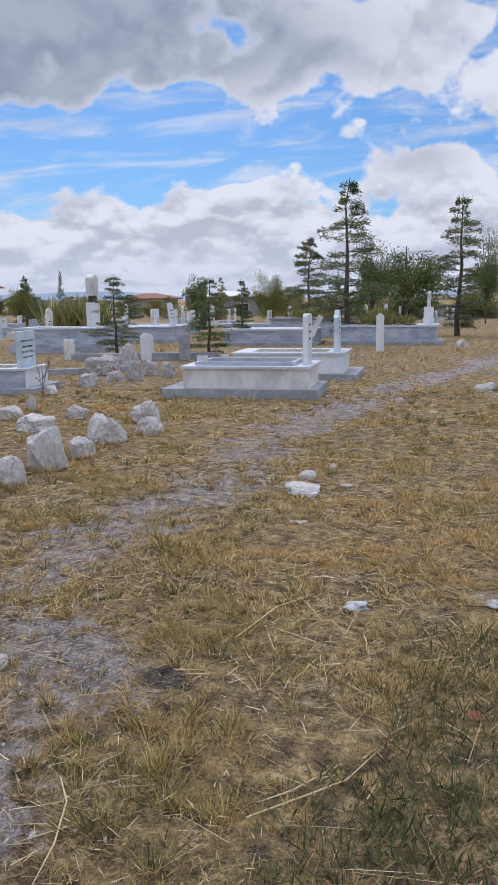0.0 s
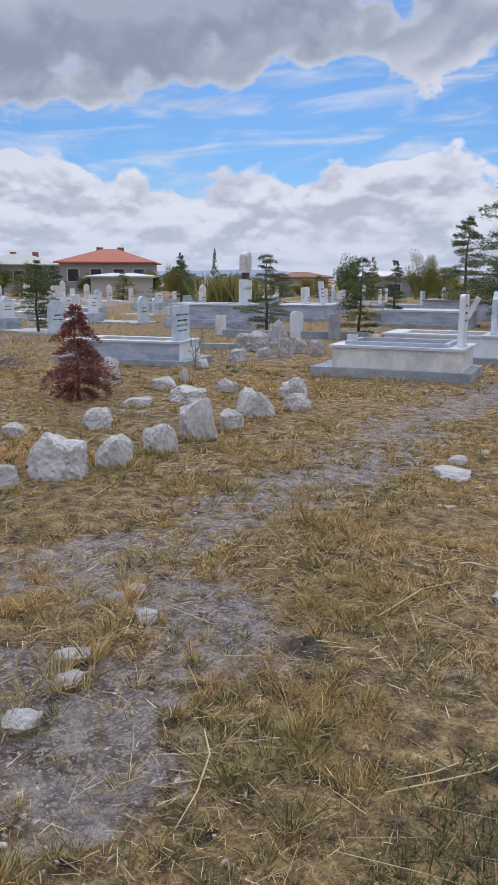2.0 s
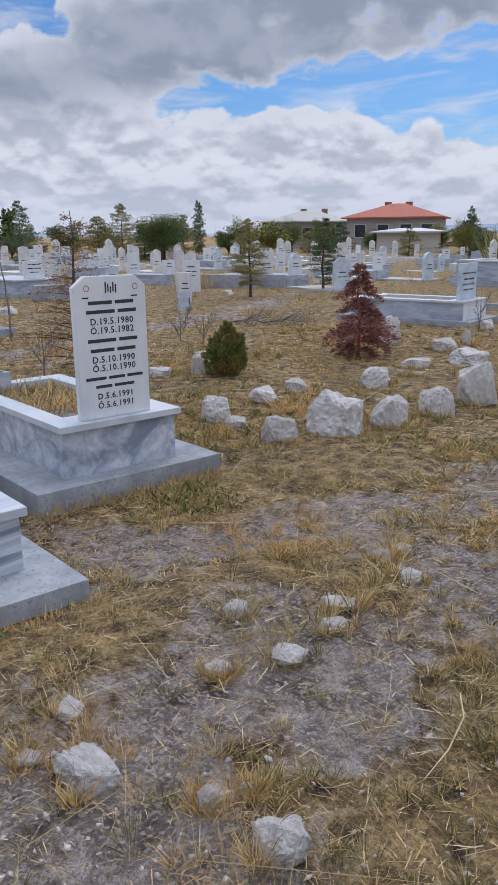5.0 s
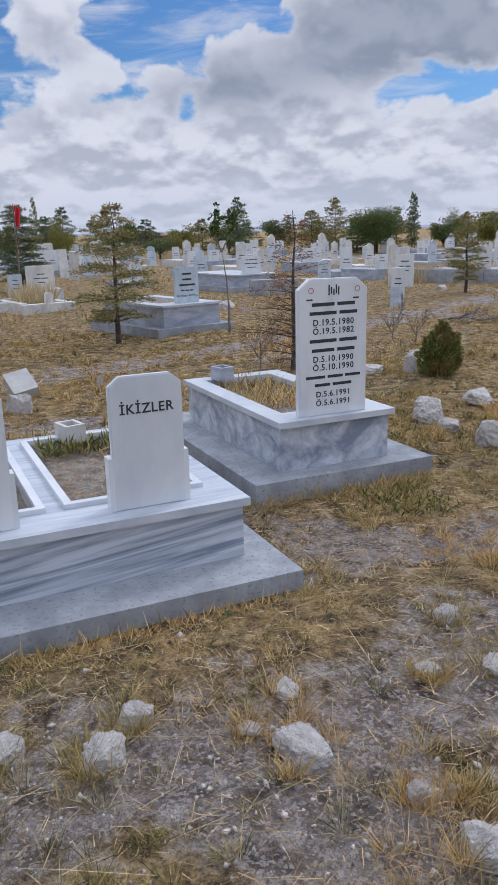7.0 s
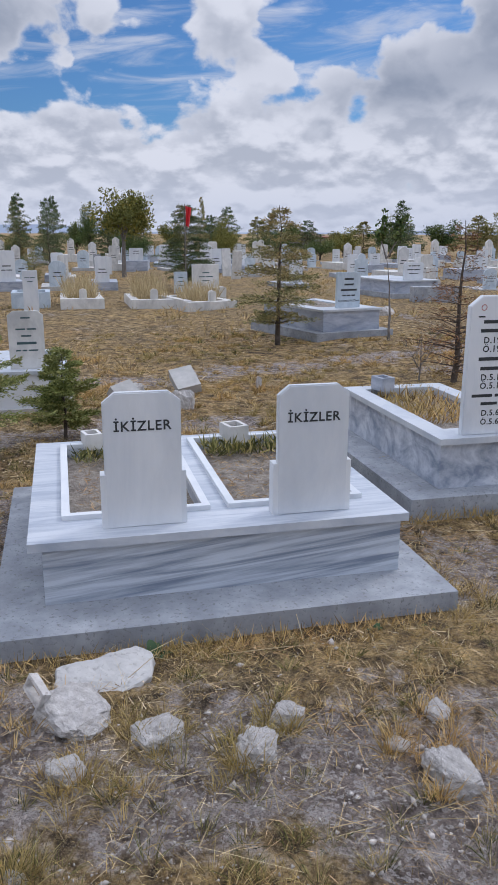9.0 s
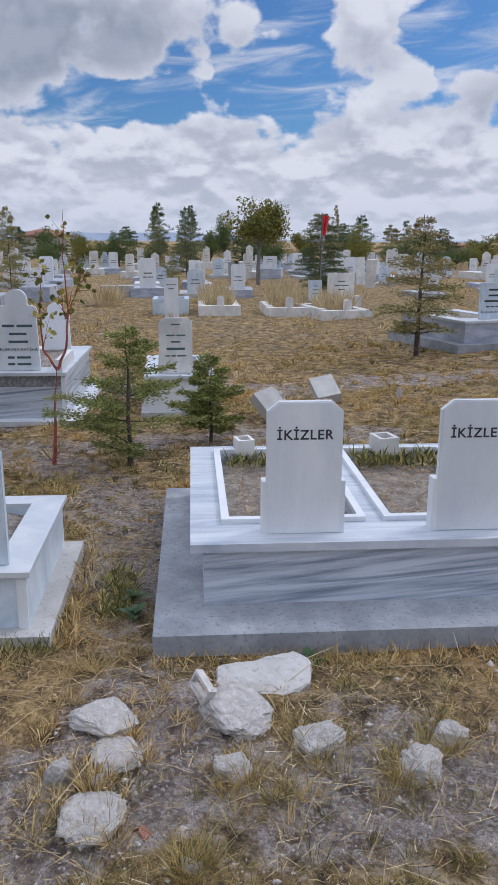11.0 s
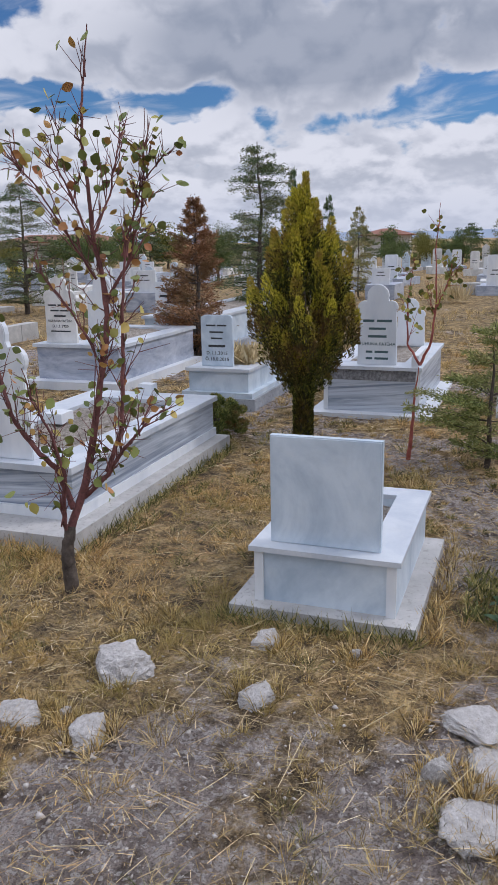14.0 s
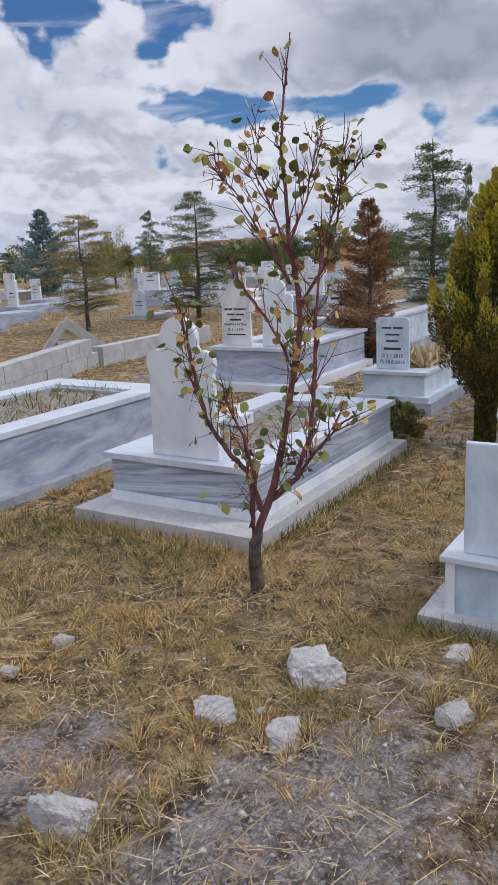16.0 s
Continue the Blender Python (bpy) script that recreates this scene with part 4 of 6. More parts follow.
low_wall("low wall of grey aerated concrete blocks", -5.2, -7.75, 110, 3.4, 0.2, 0.42, BLOCK, 8, 2, "block_wall", -0.08)
low_wall("low wall of grey aerated concrete blocks", -8.45, -8.85, 92, 3.0, 0.2, 0.28, BLOCK, 6, 1, "block_wall", -0.08)
low_wall("long low rubble wall behind the clearing", -17.3, 12.6, -51, 0.01 + 2.4, 0.3, 0.34, CONCRETE, 5)
low_wall("low concrete wall stub by a grave", -16.3, 7.4, -10, 1.1, 0.35, 0.34, CONCRETE, 2)
low_wall("dark concrete kerb lying in the grass", -8.7, 12.3, -48, 2.6, 0.16, 0.09, CONCRETE, 3, 1, "kerb")
low_wall("pale concrete kerb along graves", -9.6, 15.6, -70, 3.4, 0.16, 0.16, CONCRETE, 3, 1, "kerb")
low_wall("far cemetery wall of grey blocks", -6.5, 49.0, -79, 14.0, 0.25, 0.85, CONCRETE_PALE, 10, 2)
low_wall("pale far wall of the cemetery", -24.0, -22.5, 128, 16.0, 0.25, 0.6, CONCRETE_PALE, 10, 1)
low_wall("stack of grey blocks before a grave", -22.9, -3.1, 0, 1.1, 0.5, 0.32, BLOCK, 4, 2, "block_stack", -0.08)


def leaning_slabs(label, x, y, size, rz, mat):
    t = thing("leaning_slabs", label, "stone slabs", x, y, -0.08, rz)
    part("slab", box(-0.1, 0.1, -0.5 * size, 0.5 * size, 0, 0.12, 0.01), mat, t, "", pose(0, -0.28 * size, 0.05, 52, 0, 0))
    part("slab", box(-0.12, 0.12, -0.55 * size, 0.55 * size, 0, 0.16, 0.01), mat, t, "", pose(0, 0.36 * size, 0.10, -40, 0, 0))
    part("slab", box(-0.1, 0.1, -0.2 * size, 0.2 * size, 0, 0.14, 0.01), mat, t, "", pose(0.05, 0, 0.02, 0, 0, 10))
    return t


leaning_slabs("concrete blocks propped against each other", -9.9, -10.9, 0.95, 48, BLOCK)
leaning_slabs("two stone slabs propped like a tent", -12.25, 8.55, 0.55, 52, CONCRETE)
for x, y, ry, rz in ((-6.76, 0.22, 40, 15), (-7.55, 0.85, 25, -20)):
    s = thing("broken_slab", "broken concrete slab lying tilted on rubble", "slab", x, y, -0.05, rz)
    part("slab", box(-0.17, 0.17, -0.12, 0.12, -0.03, 0.07, 0.02), BLOCK, s, "", pose(0, 0, 0.08, 12, ry, 30))


# ---- stones and rubble ----
def rock_mesh(seed):
    """A broken limestone: a faceted hull with roughened faces and chipped edges."""
    rnd = random.Random(seed)
    bm = bmesh.new()
    for _ in range(16):
        d = Vector((rnd.gauss(0, 1), rnd.gauss(0, 1), rnd.gauss(0.25, 0.8))).normalized()
        p = Vector([math.copysign(abs(q) ** 0.55, q) for q in d]) * rnd.uniform(0.30, 0.46)
        p.z = max(p.z, -0.10)
        bm.verts.new(p)
    for k in range(7):
        a = 6.28 * (k + rnd.uniform(-0.3, 0.3)) / 7
        bm.verts.new((math.cos(a) * rnd.uniform(0.36, 0.46), math.sin(a) * rnd.uniform(0.36, 0.46), -0.16))
    hull = bmesh.ops.convex_hull(bm, input=list(bm.verts))
    bmesh.ops.delete(bm, geom=list({g for g in hull["geom_interior"] + hull["geom_unused"] if isinstance(g, bmesh.types.BMVert)}), context="VERTS")
    bmesh.ops.bevel(bm, geom=list(bm.edges), offset=0.018, segments=1, affect="EDGES", clamp_overlap=True)
    bmesh.ops.triangulate(bm, faces=list(bm.faces))
    for _ in range(3):
        bmesh.ops.subdivide_edges(bm, edges=[e for e in bm.edges if e.calc_length() > 0.06], cuts=1)
        bmesh.ops.triangulate(bm, faces=list(bm.faces))
    off = Vector((seed * 3.1, seed * 1.7, 0))
    for v in bm.verts:
        p = v.co
        v.co = p + p.normalized() * (0.085 * noise.noise(p * 3.2 + off) + 0.060 * abs(noise.noise(p * 8 + off)) + 0.034 * noise.noise(p * 20 + off))
    lo = min(v.co.z for v in bm.verts)
    hi = max(v.co.z for v in bm.verts)
    wx = max(v.co.x for v in bm.verts) - min(v.co.x for v in bm.verts)
    wy = max(v.co.y for v in bm.verts) - min(v.co.y for v in bm.verts)
    for v in bm.verts:
        v.co = (v.co.x / wx, v.co.y / wy, (v.co.z - lo) / (hi - lo))
    me = bpy.data.meshes.new("rock")
    bm.to_mesh(me)
    bm.free()
    return me


ROCKS = [rock_mesh(s) for s in range(9)]
GREY_ROCKS = [rock_mesh(s + 20) for s in range(4)]
for me in ROCKS:
    me.materials.append(LIMESTONE)
for me in GREY_ROCKS:
    me.materials.append(ROCK_GREY)
RING = [
    (-3.72, 3.83, 0.41, 0.29), (-3.58, 4.25, 0.29, 0.22), (-3.58, 4.81, 0.28, 0.22), (-3.59, 5.39, 0.32, 0.36), (-3.57, 5.92, 0.24, 0.18),
    (-3.73, 6.59, 0.38, 0.28), (-3.94, 7.93, 0.42, 0.25), (-3.51, 7.14, 0.27, 0.18), (-4.86, 7.95, 0.26, 0.16), (-4.82, 7.03, 0.4, 0.17),
    (-5.07, 6.44, 0.33, 0.1), (-4.69, 5.37, 0.36, 0.18), (-4.66, 6.02, 0.13, 0.06), (-5.01, 4.68, 0.19, 0.11), (-4.89, 4.17, 0.25, 0.11),
    (-3.88, 3.45, 0.27, 0.18), (-4.67, 3.48, 0.28, 0.18), (-4.34, 3.42, 0.16, 0.09), (-6.37, 4.6, 0.21, 0.22), (-6.52, 4.17, 0.27, 0.09),
    (-6.52, 7.77, 0.35, 0.35), (-5.65, 8.2, 0.12, 0.21), (-5.56, 7.66, 0.28, 0.16), (-6.5, 9.95, 0.22, 0.13),
]
PILE = [
    (-7.29, 12.95, 0.59, 0.32), (-7.42, 14.24, 0.49, 0.52), (-6.16, 12.04, 0.29, 0.35), (-6.27, 12.86, 0.3, 0.32), (-5.79, 12.6, 0.26, 0.28),
    (-6.44, 11.83, 0.35, 0.18), (-6.48, 10.97, 0.37, 0.21), (-8.28, 14.95, 0.48, 0.23),
]
PATH_STONES = [
    (-2.02, 2.36, 0.09, 0.06), (-2.01, 2.48, 0.1, 0.04), (-1.8, 2.28, 0.11, 0.05), (-2.04, 1.55, 0.1, 0.07), (-1.68, 1.49, 0.13, 0.04),
    (-1.84, 1.89, 0.14, 0.04), (-1.73, 1.76, 0.11, 0.03), (-1.77, 1.26, 0.09, 0.04), (-1.3, 0.87, 0.07, 0.06), (-1.08, 0.91, 0.13, 0.09),
    (-1.27, 0.96, 0.04, 0.03), (-1.36, 5.2, 0.32, 0.08), (-1.42, 5.59, 0.16, 0.1), (-1.33, 6.01, 0.12, 0.05), (-1.08, 5.41, 0.1, 0.04),
    (-1.18, 4.41, 0.14, 0.03), (-0.35, 11.75, 0.29, 0.19), (-1.3, 21.72, 0.34, 0.34), (-1.36, 10.19, 0.11, 0.09),
]
NEAR = [
    (-1.59, 0.69, 0.19, 0.1), (-1.96, 0.3, 0.11, 0.08), (-1.82, 0.16, 0.14, 0.09), (-1.75, 0.59, 0.07, 0.02), (-1.88, 0.78, 0.09, 0.04),
    (-2.14, -0.36, 0.28, 0.11), (-1.96, -0.11, 0.16, 0.09), (-1.82, 0.17, 0.13, 0.08), (-1.85, -0.39, 0.11, 0.06),
    (-1.49, -0.52, 0.05, 0.03), (-2.13, -0.79, 0.23, 0.05), (-1.85, -0.9, 0.08, 0.1), (-1.94, -0.74, 0.17, 0.03), (-1.82, -0.78, 0.04, 0.04),
    (-1.68, -0.78, 0.19, 0.05), (-1.48, -0.5, 0.04, 0.04),
]
NEAR_END = [
    (-2.51, -1.63, 0.14, 0.06), (-2.51, -1.27, 0.05, 0.05), (-2.07, -1.51, 0.14, 0.05), (-2.09, -2.03, 0.23, 0.13), (-1.71, -2.2, 0.14, 0.08),
    (-1.72, -1.95, 0.15, 0.07), (-1.1, -2.29, 0.17, 0.15), (-1.84, -3.03, 0.09, 0.05), (-1.58, -3.05, 0.07, 0.04), (-1.78, -2.07, 0.04, 0.04),
    (-6.89, 0.72, 0.24, 0.28), (-7.63, 0.36, 0.24, 0.19), (-7.59, 1.63, 0.07, 0.23), (-13.61, 5.64, 0.34, 0.28), (-14.87, 11.71, 0.3, 0.15),
]


def lay_rocks(rows, label, group, meshes, sink=0.16, low=1.0):
    for i, (x, y, wide_, high_) in enumerate(rows):
        r = new("rock", meshes[(i * 5 + len(rows)) % len(meshes)])
        h = high_ * low
        r.matrix_basis = pose(x, y, float(ground_z(x, y)) - sink * h, 0, 0, (i * 77) % 360) @ Matrix.Diagonal((wide_ * 1.08, wide_ * (0.8 + 0.05 * (i % 5)), h * (1 + sink), 1))
        size = "large" if wide_ > 0.3 else "small" if wide_ < 0.15 else "rough"
        tagged(r, f"{size} {label}", "rock", group)


lay_rocks(RING, "pale limestone in the row of stones on dry grass", "row of limestones", ROCKS)
lay_rocks(PILE, "grey stone of a rubble heap by the graves", "rubble heap", GREY_ROCKS)
lay_rocks(PATH_STONES, "pale stone half sunk beside the path", "path stones", ROCKS, 0.5, 0.6)
lay_rocks(NEAR, "whitish limestone lying on the bare earth", "near stones", ROCKS, 0.5, 0.58)
lay_rocks(NEAR_END, "whitish limestone lying in dry grass", "near stones", ROCKS, 0.5, 0.62)
pipe = thing("broken_tile", "broken piece of white stone channel among rubble", "rubble", -2.2, -0.46, 0.02, 25)
part("channel", plate(-0.09, 0.09, -0.05, 0.05, 0, 0.05, [(-0.08, 0.08, -0.03, 0.03)], 0.006), LIMESTONE, pipe, "", pose(0, 0, 0.035, 70, 15, 0) @ Matrix.Scale(0.6, 4))
def rough_slab(seed, a, b_, t):
    """A broken flat slab: an uneven outline with chipped rims."""
    rnd = random.Random(seed)
    bm = bmesh.new()
    pts = [(a * u + rnd.uniform(-0.02, 0.02), b_ * v + rnd.uniform(-0.02, 0.02)) for u, v in ((-0.5, -0.5), (0.05, -0.55), (0.5, -0.42), (0.55, 0.1), (0.42, 0.5), (-0.1, 0.46), (-0.48, 0.55), (-0.56, 0.0))]
    lo, up = ([bm.verts.new((x, y, z)) for x, y in pts] for z in (0, t))
    bm.faces.new(up)
    bm.faces.new(lo[::-1])
    for i in range(8):
        bm.faces.new((lo[i], lo[(i + 1) % 8], up[(i + 1) % 8], up[i]))
    bmesh.ops.bevel(bm, geom=list(bm.edges), offset=0.006, segments=1, affect="EDGES", clamp_overlap=True)
    bmesh.ops.triangulate(bm, faces=list(bm.faces))
    for _ in range(3):
        bmesh.ops.subdivide_edges(bm, edges=[e for e in bm.edges if e.calc_length() > 0.03], cuts=1)
        bmesh.ops.triangulate(bm, faces=list(bm.faces))
    for v in bm.verts:
        v.co += 0.010 * Vector((noise.noise(v.co * 30), noise.noise(v.co * 30 + Vector((5, 0, 0))), 0.6 * noise.noise(v.co * 30 + Vector((0, 9, 0)))))
    return bm


chunk = thing("broken_slab", "broken grey concrete slab tilted on the near rubble", "slab", -2.36, -0.24, -0.10, 100)
part("slab", rough_slab(4, 0.30, 0.22, 0.05), CONCRETE_PALE, chunk, "", pose(0, 0, 0.055, 7, -5, 0))
shard = thing("brick_shard", "small red brick shard on bare earth", "brick", -1.63, -0.64, -0.035, 30)
part("shard", rough_slab(9, 0.045, 0.03, 0.03), BRICK, shard)
mound = thing("ant_mound", "small dark earth mound with an open hole", "mound", -1.14, 2.38, -0.02, 0)
bm = bmesh.new()
bmesh.ops.create_grid(bm, x_segments=28, y_segments=28, size=0.14)
for v in bm.verts:
    d = math.hypot(v.co.x, v.co.y)
    v.co.z = 0.05 * math.exp(-((d / 0.07) ** 2)) - 0.07 * math.exp(-((d / 0.02) ** 2)) + 0.016 * noise.noise(v.co * 40) - 0.10 * max(0.0, d - 0.11)
part("earth", bm, DARK_EARTH, mound)
for i, (x, y, size) in enumerate(((-2.51, -0.06, 0.10), (-2.44, 1.01, 0.09), (-2.95, -0.75, 0.11), (-3.12, -0.77, 0.10), (-2.50, 0.82, 0.07))):
    dock = thing("dock_plant", "dark green broad-leaved weed beside a concrete base", "plant", x, y, -0.085, 50 * i, "broad-leaved weeds")
    rnd = random.Random(i)
    for k in range(9):
        a, up_, long_ = 0.7 * k + rnd.uniform(-0.3, 0.3), rnd.uniform(0.5, 1.2), size * rnd.uniform(0.7, 1.25)
        V, F = [], []
        for j in range(6):
            u = j / 5
            half = 0.16 * long_ * math.sin(math.pi * (0.08 + 0.90 * u))
            rr, zz_ = long_ * u * math.cos(up_), long_ * (u * math.sin(up_) - 0.45 * u * u)
            for q in (-1, 0, 1):
                V.append((rr * math.cos(a) - q * half * math.sin(a), rr * math.sin(a) + q * half * math.cos(a), zz_ + 0.12 * half * abs(q) + 0.02))
            if j:
                o = 3 * j
                F += [(o - 3, o - 2, o + 1), (o - 3, o + 1, o), (o - 2, o - 1, o + 2), (o - 2, o + 2, o + 1)]
        part("leaf", fast_mesh("leaf", V, F, True), DOCK, dock)
scrap = thing("plastic_scrap", "crumpled little red plastic scrap in the grass", "litter", -0.04, 2.41, 0.012, 20)
bm = bmesh.new()
bmesh.ops.create_grid(bm, x_segments=8, y_segments=6, size=0.022)
for v in bm.verts:
    v.co.z = 0.012 * noise.noise(v.co * 70)
part("sheet", bm, PLASTIC_RED, scrap)
for x, y in ((-0.58, 3.22), (0.02, 3.42)):
    rag = thing("plastic_bag", "torn whitish plastic bag caught in grass", "litter", x, y, 0.0, 30)
    bm = bmesh.new()
    bmesh.ops.create_icosphere(bm, subdivisions=3, radius=0.04)
    for v in bm.verts:
        v.co = Vector((v.co.x * 1.4, v.co.y, max(0, v.co.z) * 0.6)) * (1 + 0.7 * noise.noise(v.co * 40))
    part("sheet", bm, plain("white_plastic", (0.42, 0.44, 0.46), 0.5, 0.2), rag)


# ---- trees ----
def tube(V, F, pts, radii, sides=6):
    """Adds a tapering limb along pts to the lists V and F (triangles)."""
    base = len(V)
    pts = [Vector(p) for p in pts]
    for i, p in enumerate(pts):
        d = (pts[min(i + 1, len(pts) - 1)] - pts[max(i - 1, 0)]).normalized()
        u = d.cross(Vector((0.3, 0.9, 0.1))).normalized()
        v = d.cross(u)
        for k in range(sides):
            a = 2 * math.pi * k / sides
            V.append(tuple(p + (u * math.cos(a) + v * math.sin(a)) * radii[i]))
    for i in range(len(pts) - 1):
        for k in range(sides):
            a, b = base + i * sides + k, base + i * sides + (k + 1) % sides
            F.append((a, b, b + sides))
            F.append((a, b + sides, a + sides))


def blades(points, ways, length, width, rnd, flat=0.0):
    """Slim leaf or needle blades: two triangles each, from points along ways."""
    n = len(points)
    p, d = np.asarray(points, float), np.asarray(ways, float)
    d /= np.linalg.norm(d, axis=1, keepdims=True) + 1e-9
    up = rnd.normal(size=(n, 3))
    up[:, 2] += flat * 3
    s = np.cross(d, up)
    s /= np.linalg.norm(s, axis=1, keepdims=True) + 1e-9
    L = (length * rnd.uniform(0.6, 1.3, n))[:, None]
    W = (width * rnd.uniform(0.7, 1.3, n))[:, None]
    mid = p + d * L * 0.5
    V = np.stack([p, mid + s * W, p + d * L, mid - s * W], 1).reshape(-1, 3)
    k = np.arange(n) * 4
    F = np.concatenate([np.stack([k, k + 1, k + 2], 1), np.stack([k, k + 2, k + 3], 1)])
    return V, F


def cedar_parts(seed, h, w, whorls, per_branch, blade, width, droop=0.25, bare_stem=0.12, gaps=0.15, lean=0.0, taper=0.75, apart=None):
    """Trunk and crown of a young cedar: tiers of level boughs with needle tufts."""
    rnd = np.random.RandomState(seed)
    V, F = [], []
    bend = [(lean * (i / 6) ** 2 * h + rnd.normal() * 0.008 * h, rnd.normal() * 0.008 * h, h * i / 6) for i in range(7)]
    tube(V, F, bend, [max(0.022 * h * (1 - i / 6.3), 0.002 * h) for i in range(7)], 7)
    P, D = [], []
    for i in range(whorls):
        u = (i + rnd.uniform(-0.3, 0.3)) / whorls
        z = h * (bare_stem + (0.99 - bare_stem) * max(u, 0))
        reach = w / 2 * (1 - max(u, 0)) ** taper * rnd.uniform(1.0, 1.6) + 0.04 * w
        if u < 0.12:
            reach *= 0.6
        for k in range(rnd.randint(3, 6)):
            if rnd.rand() < gaps:
                continue
            a = rnd.uniform(0, 6.28)
            r = reach * rnd.uniform(0.6, 1.15)
            rise = r * rnd.uniform(0.05, 0.45)
            pts = []
            x0 = lean * u * u * h
            for s in range(5):
                q = s / 4
                pts.append((x0 + math.cos(a + 0.2 * q) * r * q, math.sin(a + 0.2 * q) * r * q, z + rise * q - droop * r * q * q))
            bough = ([], []) if apart is not None else (V, F)
            tube(*bough, pts, [max(0.006 * h * (1 - u) * (1 - s / 4.6), 0.0012 * h) for s in range(5)], 4)
            if apart is not None:
                apart.append(bough)
            m = max(6, int(per_branch * (0.35 + r / (w / 2))))
            q = rnd.uniform(0.12, 1.05, m)
            spread = (1.0 - 0.55 * q) * 0.42 * r
            side = rnd.normal(size=m) * 0.55
            pts = np.array(pts)
            base = np.stack([np.interp(q, np.linspace(0, 1, 5), pts[:, c]) for c in range(3)], 1)
            perp = np.array([-math.sin(a), math.cos(a), 0])
            out = np.array([math.cos(a), math.sin(a), 0])
            base = base + perp * (side * spread)[:, None] + out * (np.abs(side) * spread * 0.25)[:, None]
            base[:, 2] += rnd.normal(size=m) * 0.018 * h * 0.5
            P.append(base)
            D.append(out * 0.8 + perp * (side * 1.2)[:, None] + rnd.normal(size=(m, 3)) * 0.45 + np.array([0, 0, 0.18]))
    P, D = np.concatenate(P), np.concatenate(D)
    return (V, F), blades(P, D, blade, width, rnd)


def broad_parts(seed, h, w, leaves, leaf, trunk=0.35):
    """Trunk with limbs and a crown of leaf clumps with gaps."""
    rnd = np.random.RandomState(seed)
    V, F = [], []
    top = h * trunk
    tube(V, F, [(0, 0, -0.02), (0.01 * h, 0, top * 0.5), (0, 0.01 * h, top), (0, 0, h * 0.8)], [0.03 * h, 0.024 * h, 0.02 * h, 0.006 * h], 7)
    P, D = [], []
    for k in range(15):
        a, e = rnd.uniform(0, 6.28), rnd.uniform(0.15, 1.15)
        r = rnd.uniform(0.55, 1.0)
        tip = np.array([math.cos(a) * math.cos(e) * w / 2 * r, math.sin(a) * math.cos(e) * w / 2 * r, top * 0.8 + (h - top * 0.8) * (0.25 + 0.75 * math.sin(e) * r)])
        root = np.array([0, 0, top * rnd.uniform(0.7, 1.3)])
        tube(V, F, [tuple(root + (tip - root) * q + np.array([0, 0, 0.05 * h * math.sin(3.1 * q)])) for q in (0, 0.35, 0.7, 1)], [0.014 * h, 0.01 * h, 0.006 * h, 0.002 * h], 5)
        for _ in range(5):
            c = root + (tip - root) * rnd.uniform(0.45, 1.0) + rnd.normal(size=3) * 0.05 * w
            m = leaves // 75
            q = c + np.clip(rnd.normal(size=(m, 3)), -1.5, 1.5) * np.array([0.085 * w, 0.085 * w, 0.055 * h])
            P.append(q)
            D.append(rnd.normal(size=(m, 3)) + np.array([0, 0, -0.3]))
    return (V, F), blades(np.concatenate(P), np.concatenate(D), leaf, leaf * 0.33, rnd)


def tree(name, label, x, y, trunk, crown, bark, leafmat, z=0.0, rz=0.0, group=""):
    t = thing(name, label, "tree", x, y, z, rz, group)
    part("trunk", fast_mesh("trunk", *trunk, True), bark, t)
    part("crown", fast_mesh("crown", *crown), leafmat, t)
    return t


def forest(rows, name, label, make, bark, mats, group):
    """Far trees: a few grown shapes of unit height, repeated at their sizes."""
    models = {}
    for i, (x, y, h, w_) in enumerate(rows):
        k = i % len(mats)
        shape = i % 5 if len(rows) > 5 else i
        m = pose(x, y, -0.05, 0, 0, (i * 67) % 360) @ Matrix.Diagonal((w_, w_, h + 0.05, 1))
        if (shape, k) in models:
            t = copy_thing(models[shape, k], Matrix())
        else:
            t = models[shape, k] = tree(name, label, 0, 0, *make(shape), bark, mats[k], group=group)
        t.matrix_basis = m
        tagged(t, f"{'tall' if h > 3.2 else 'small' if h < 1.9 else 'middling'} {label}")


CONIFERS = [
    (-25.5, 37.0, 2.79, 1.07), (-23.9, 38.1, 3.02, 0.61), (-17.7, 46.8, 2.77, 0.86), (-44.3, 32.5, 3.78, 0.87), (-41.0, 18.2, 3.29, 2.0),
    (-42.8, 25.6, 3.35, 2.09), (-44.1, 32.6, 3.57, 0.98), (-40.5, 10.6, 2.61, 1.0), (-41.9, -2.3, 3.31, 1.08), (-35.9, -0.7, 2.96, 1.42),
    (-41.0, 8.4, 2.86, 1.64), (-39.3, 6.7, 3.24, 0.78), (-16.2, -5.6, 2.99, 0.72), (-17.3, -5.1, 2.5, 0.61), (-21.4, -5.3, 2.37, 0.97),
    (-39.9, -2.1, 3.35, 1.34), (-39.9, -0.5, 3.21, 1.44), (-25.9, -1.1, 1.11, 0.66), (-28.0, -23.3, 3.45, 1.49), (-26.9, -1.4, 0.73, 0.71),
]
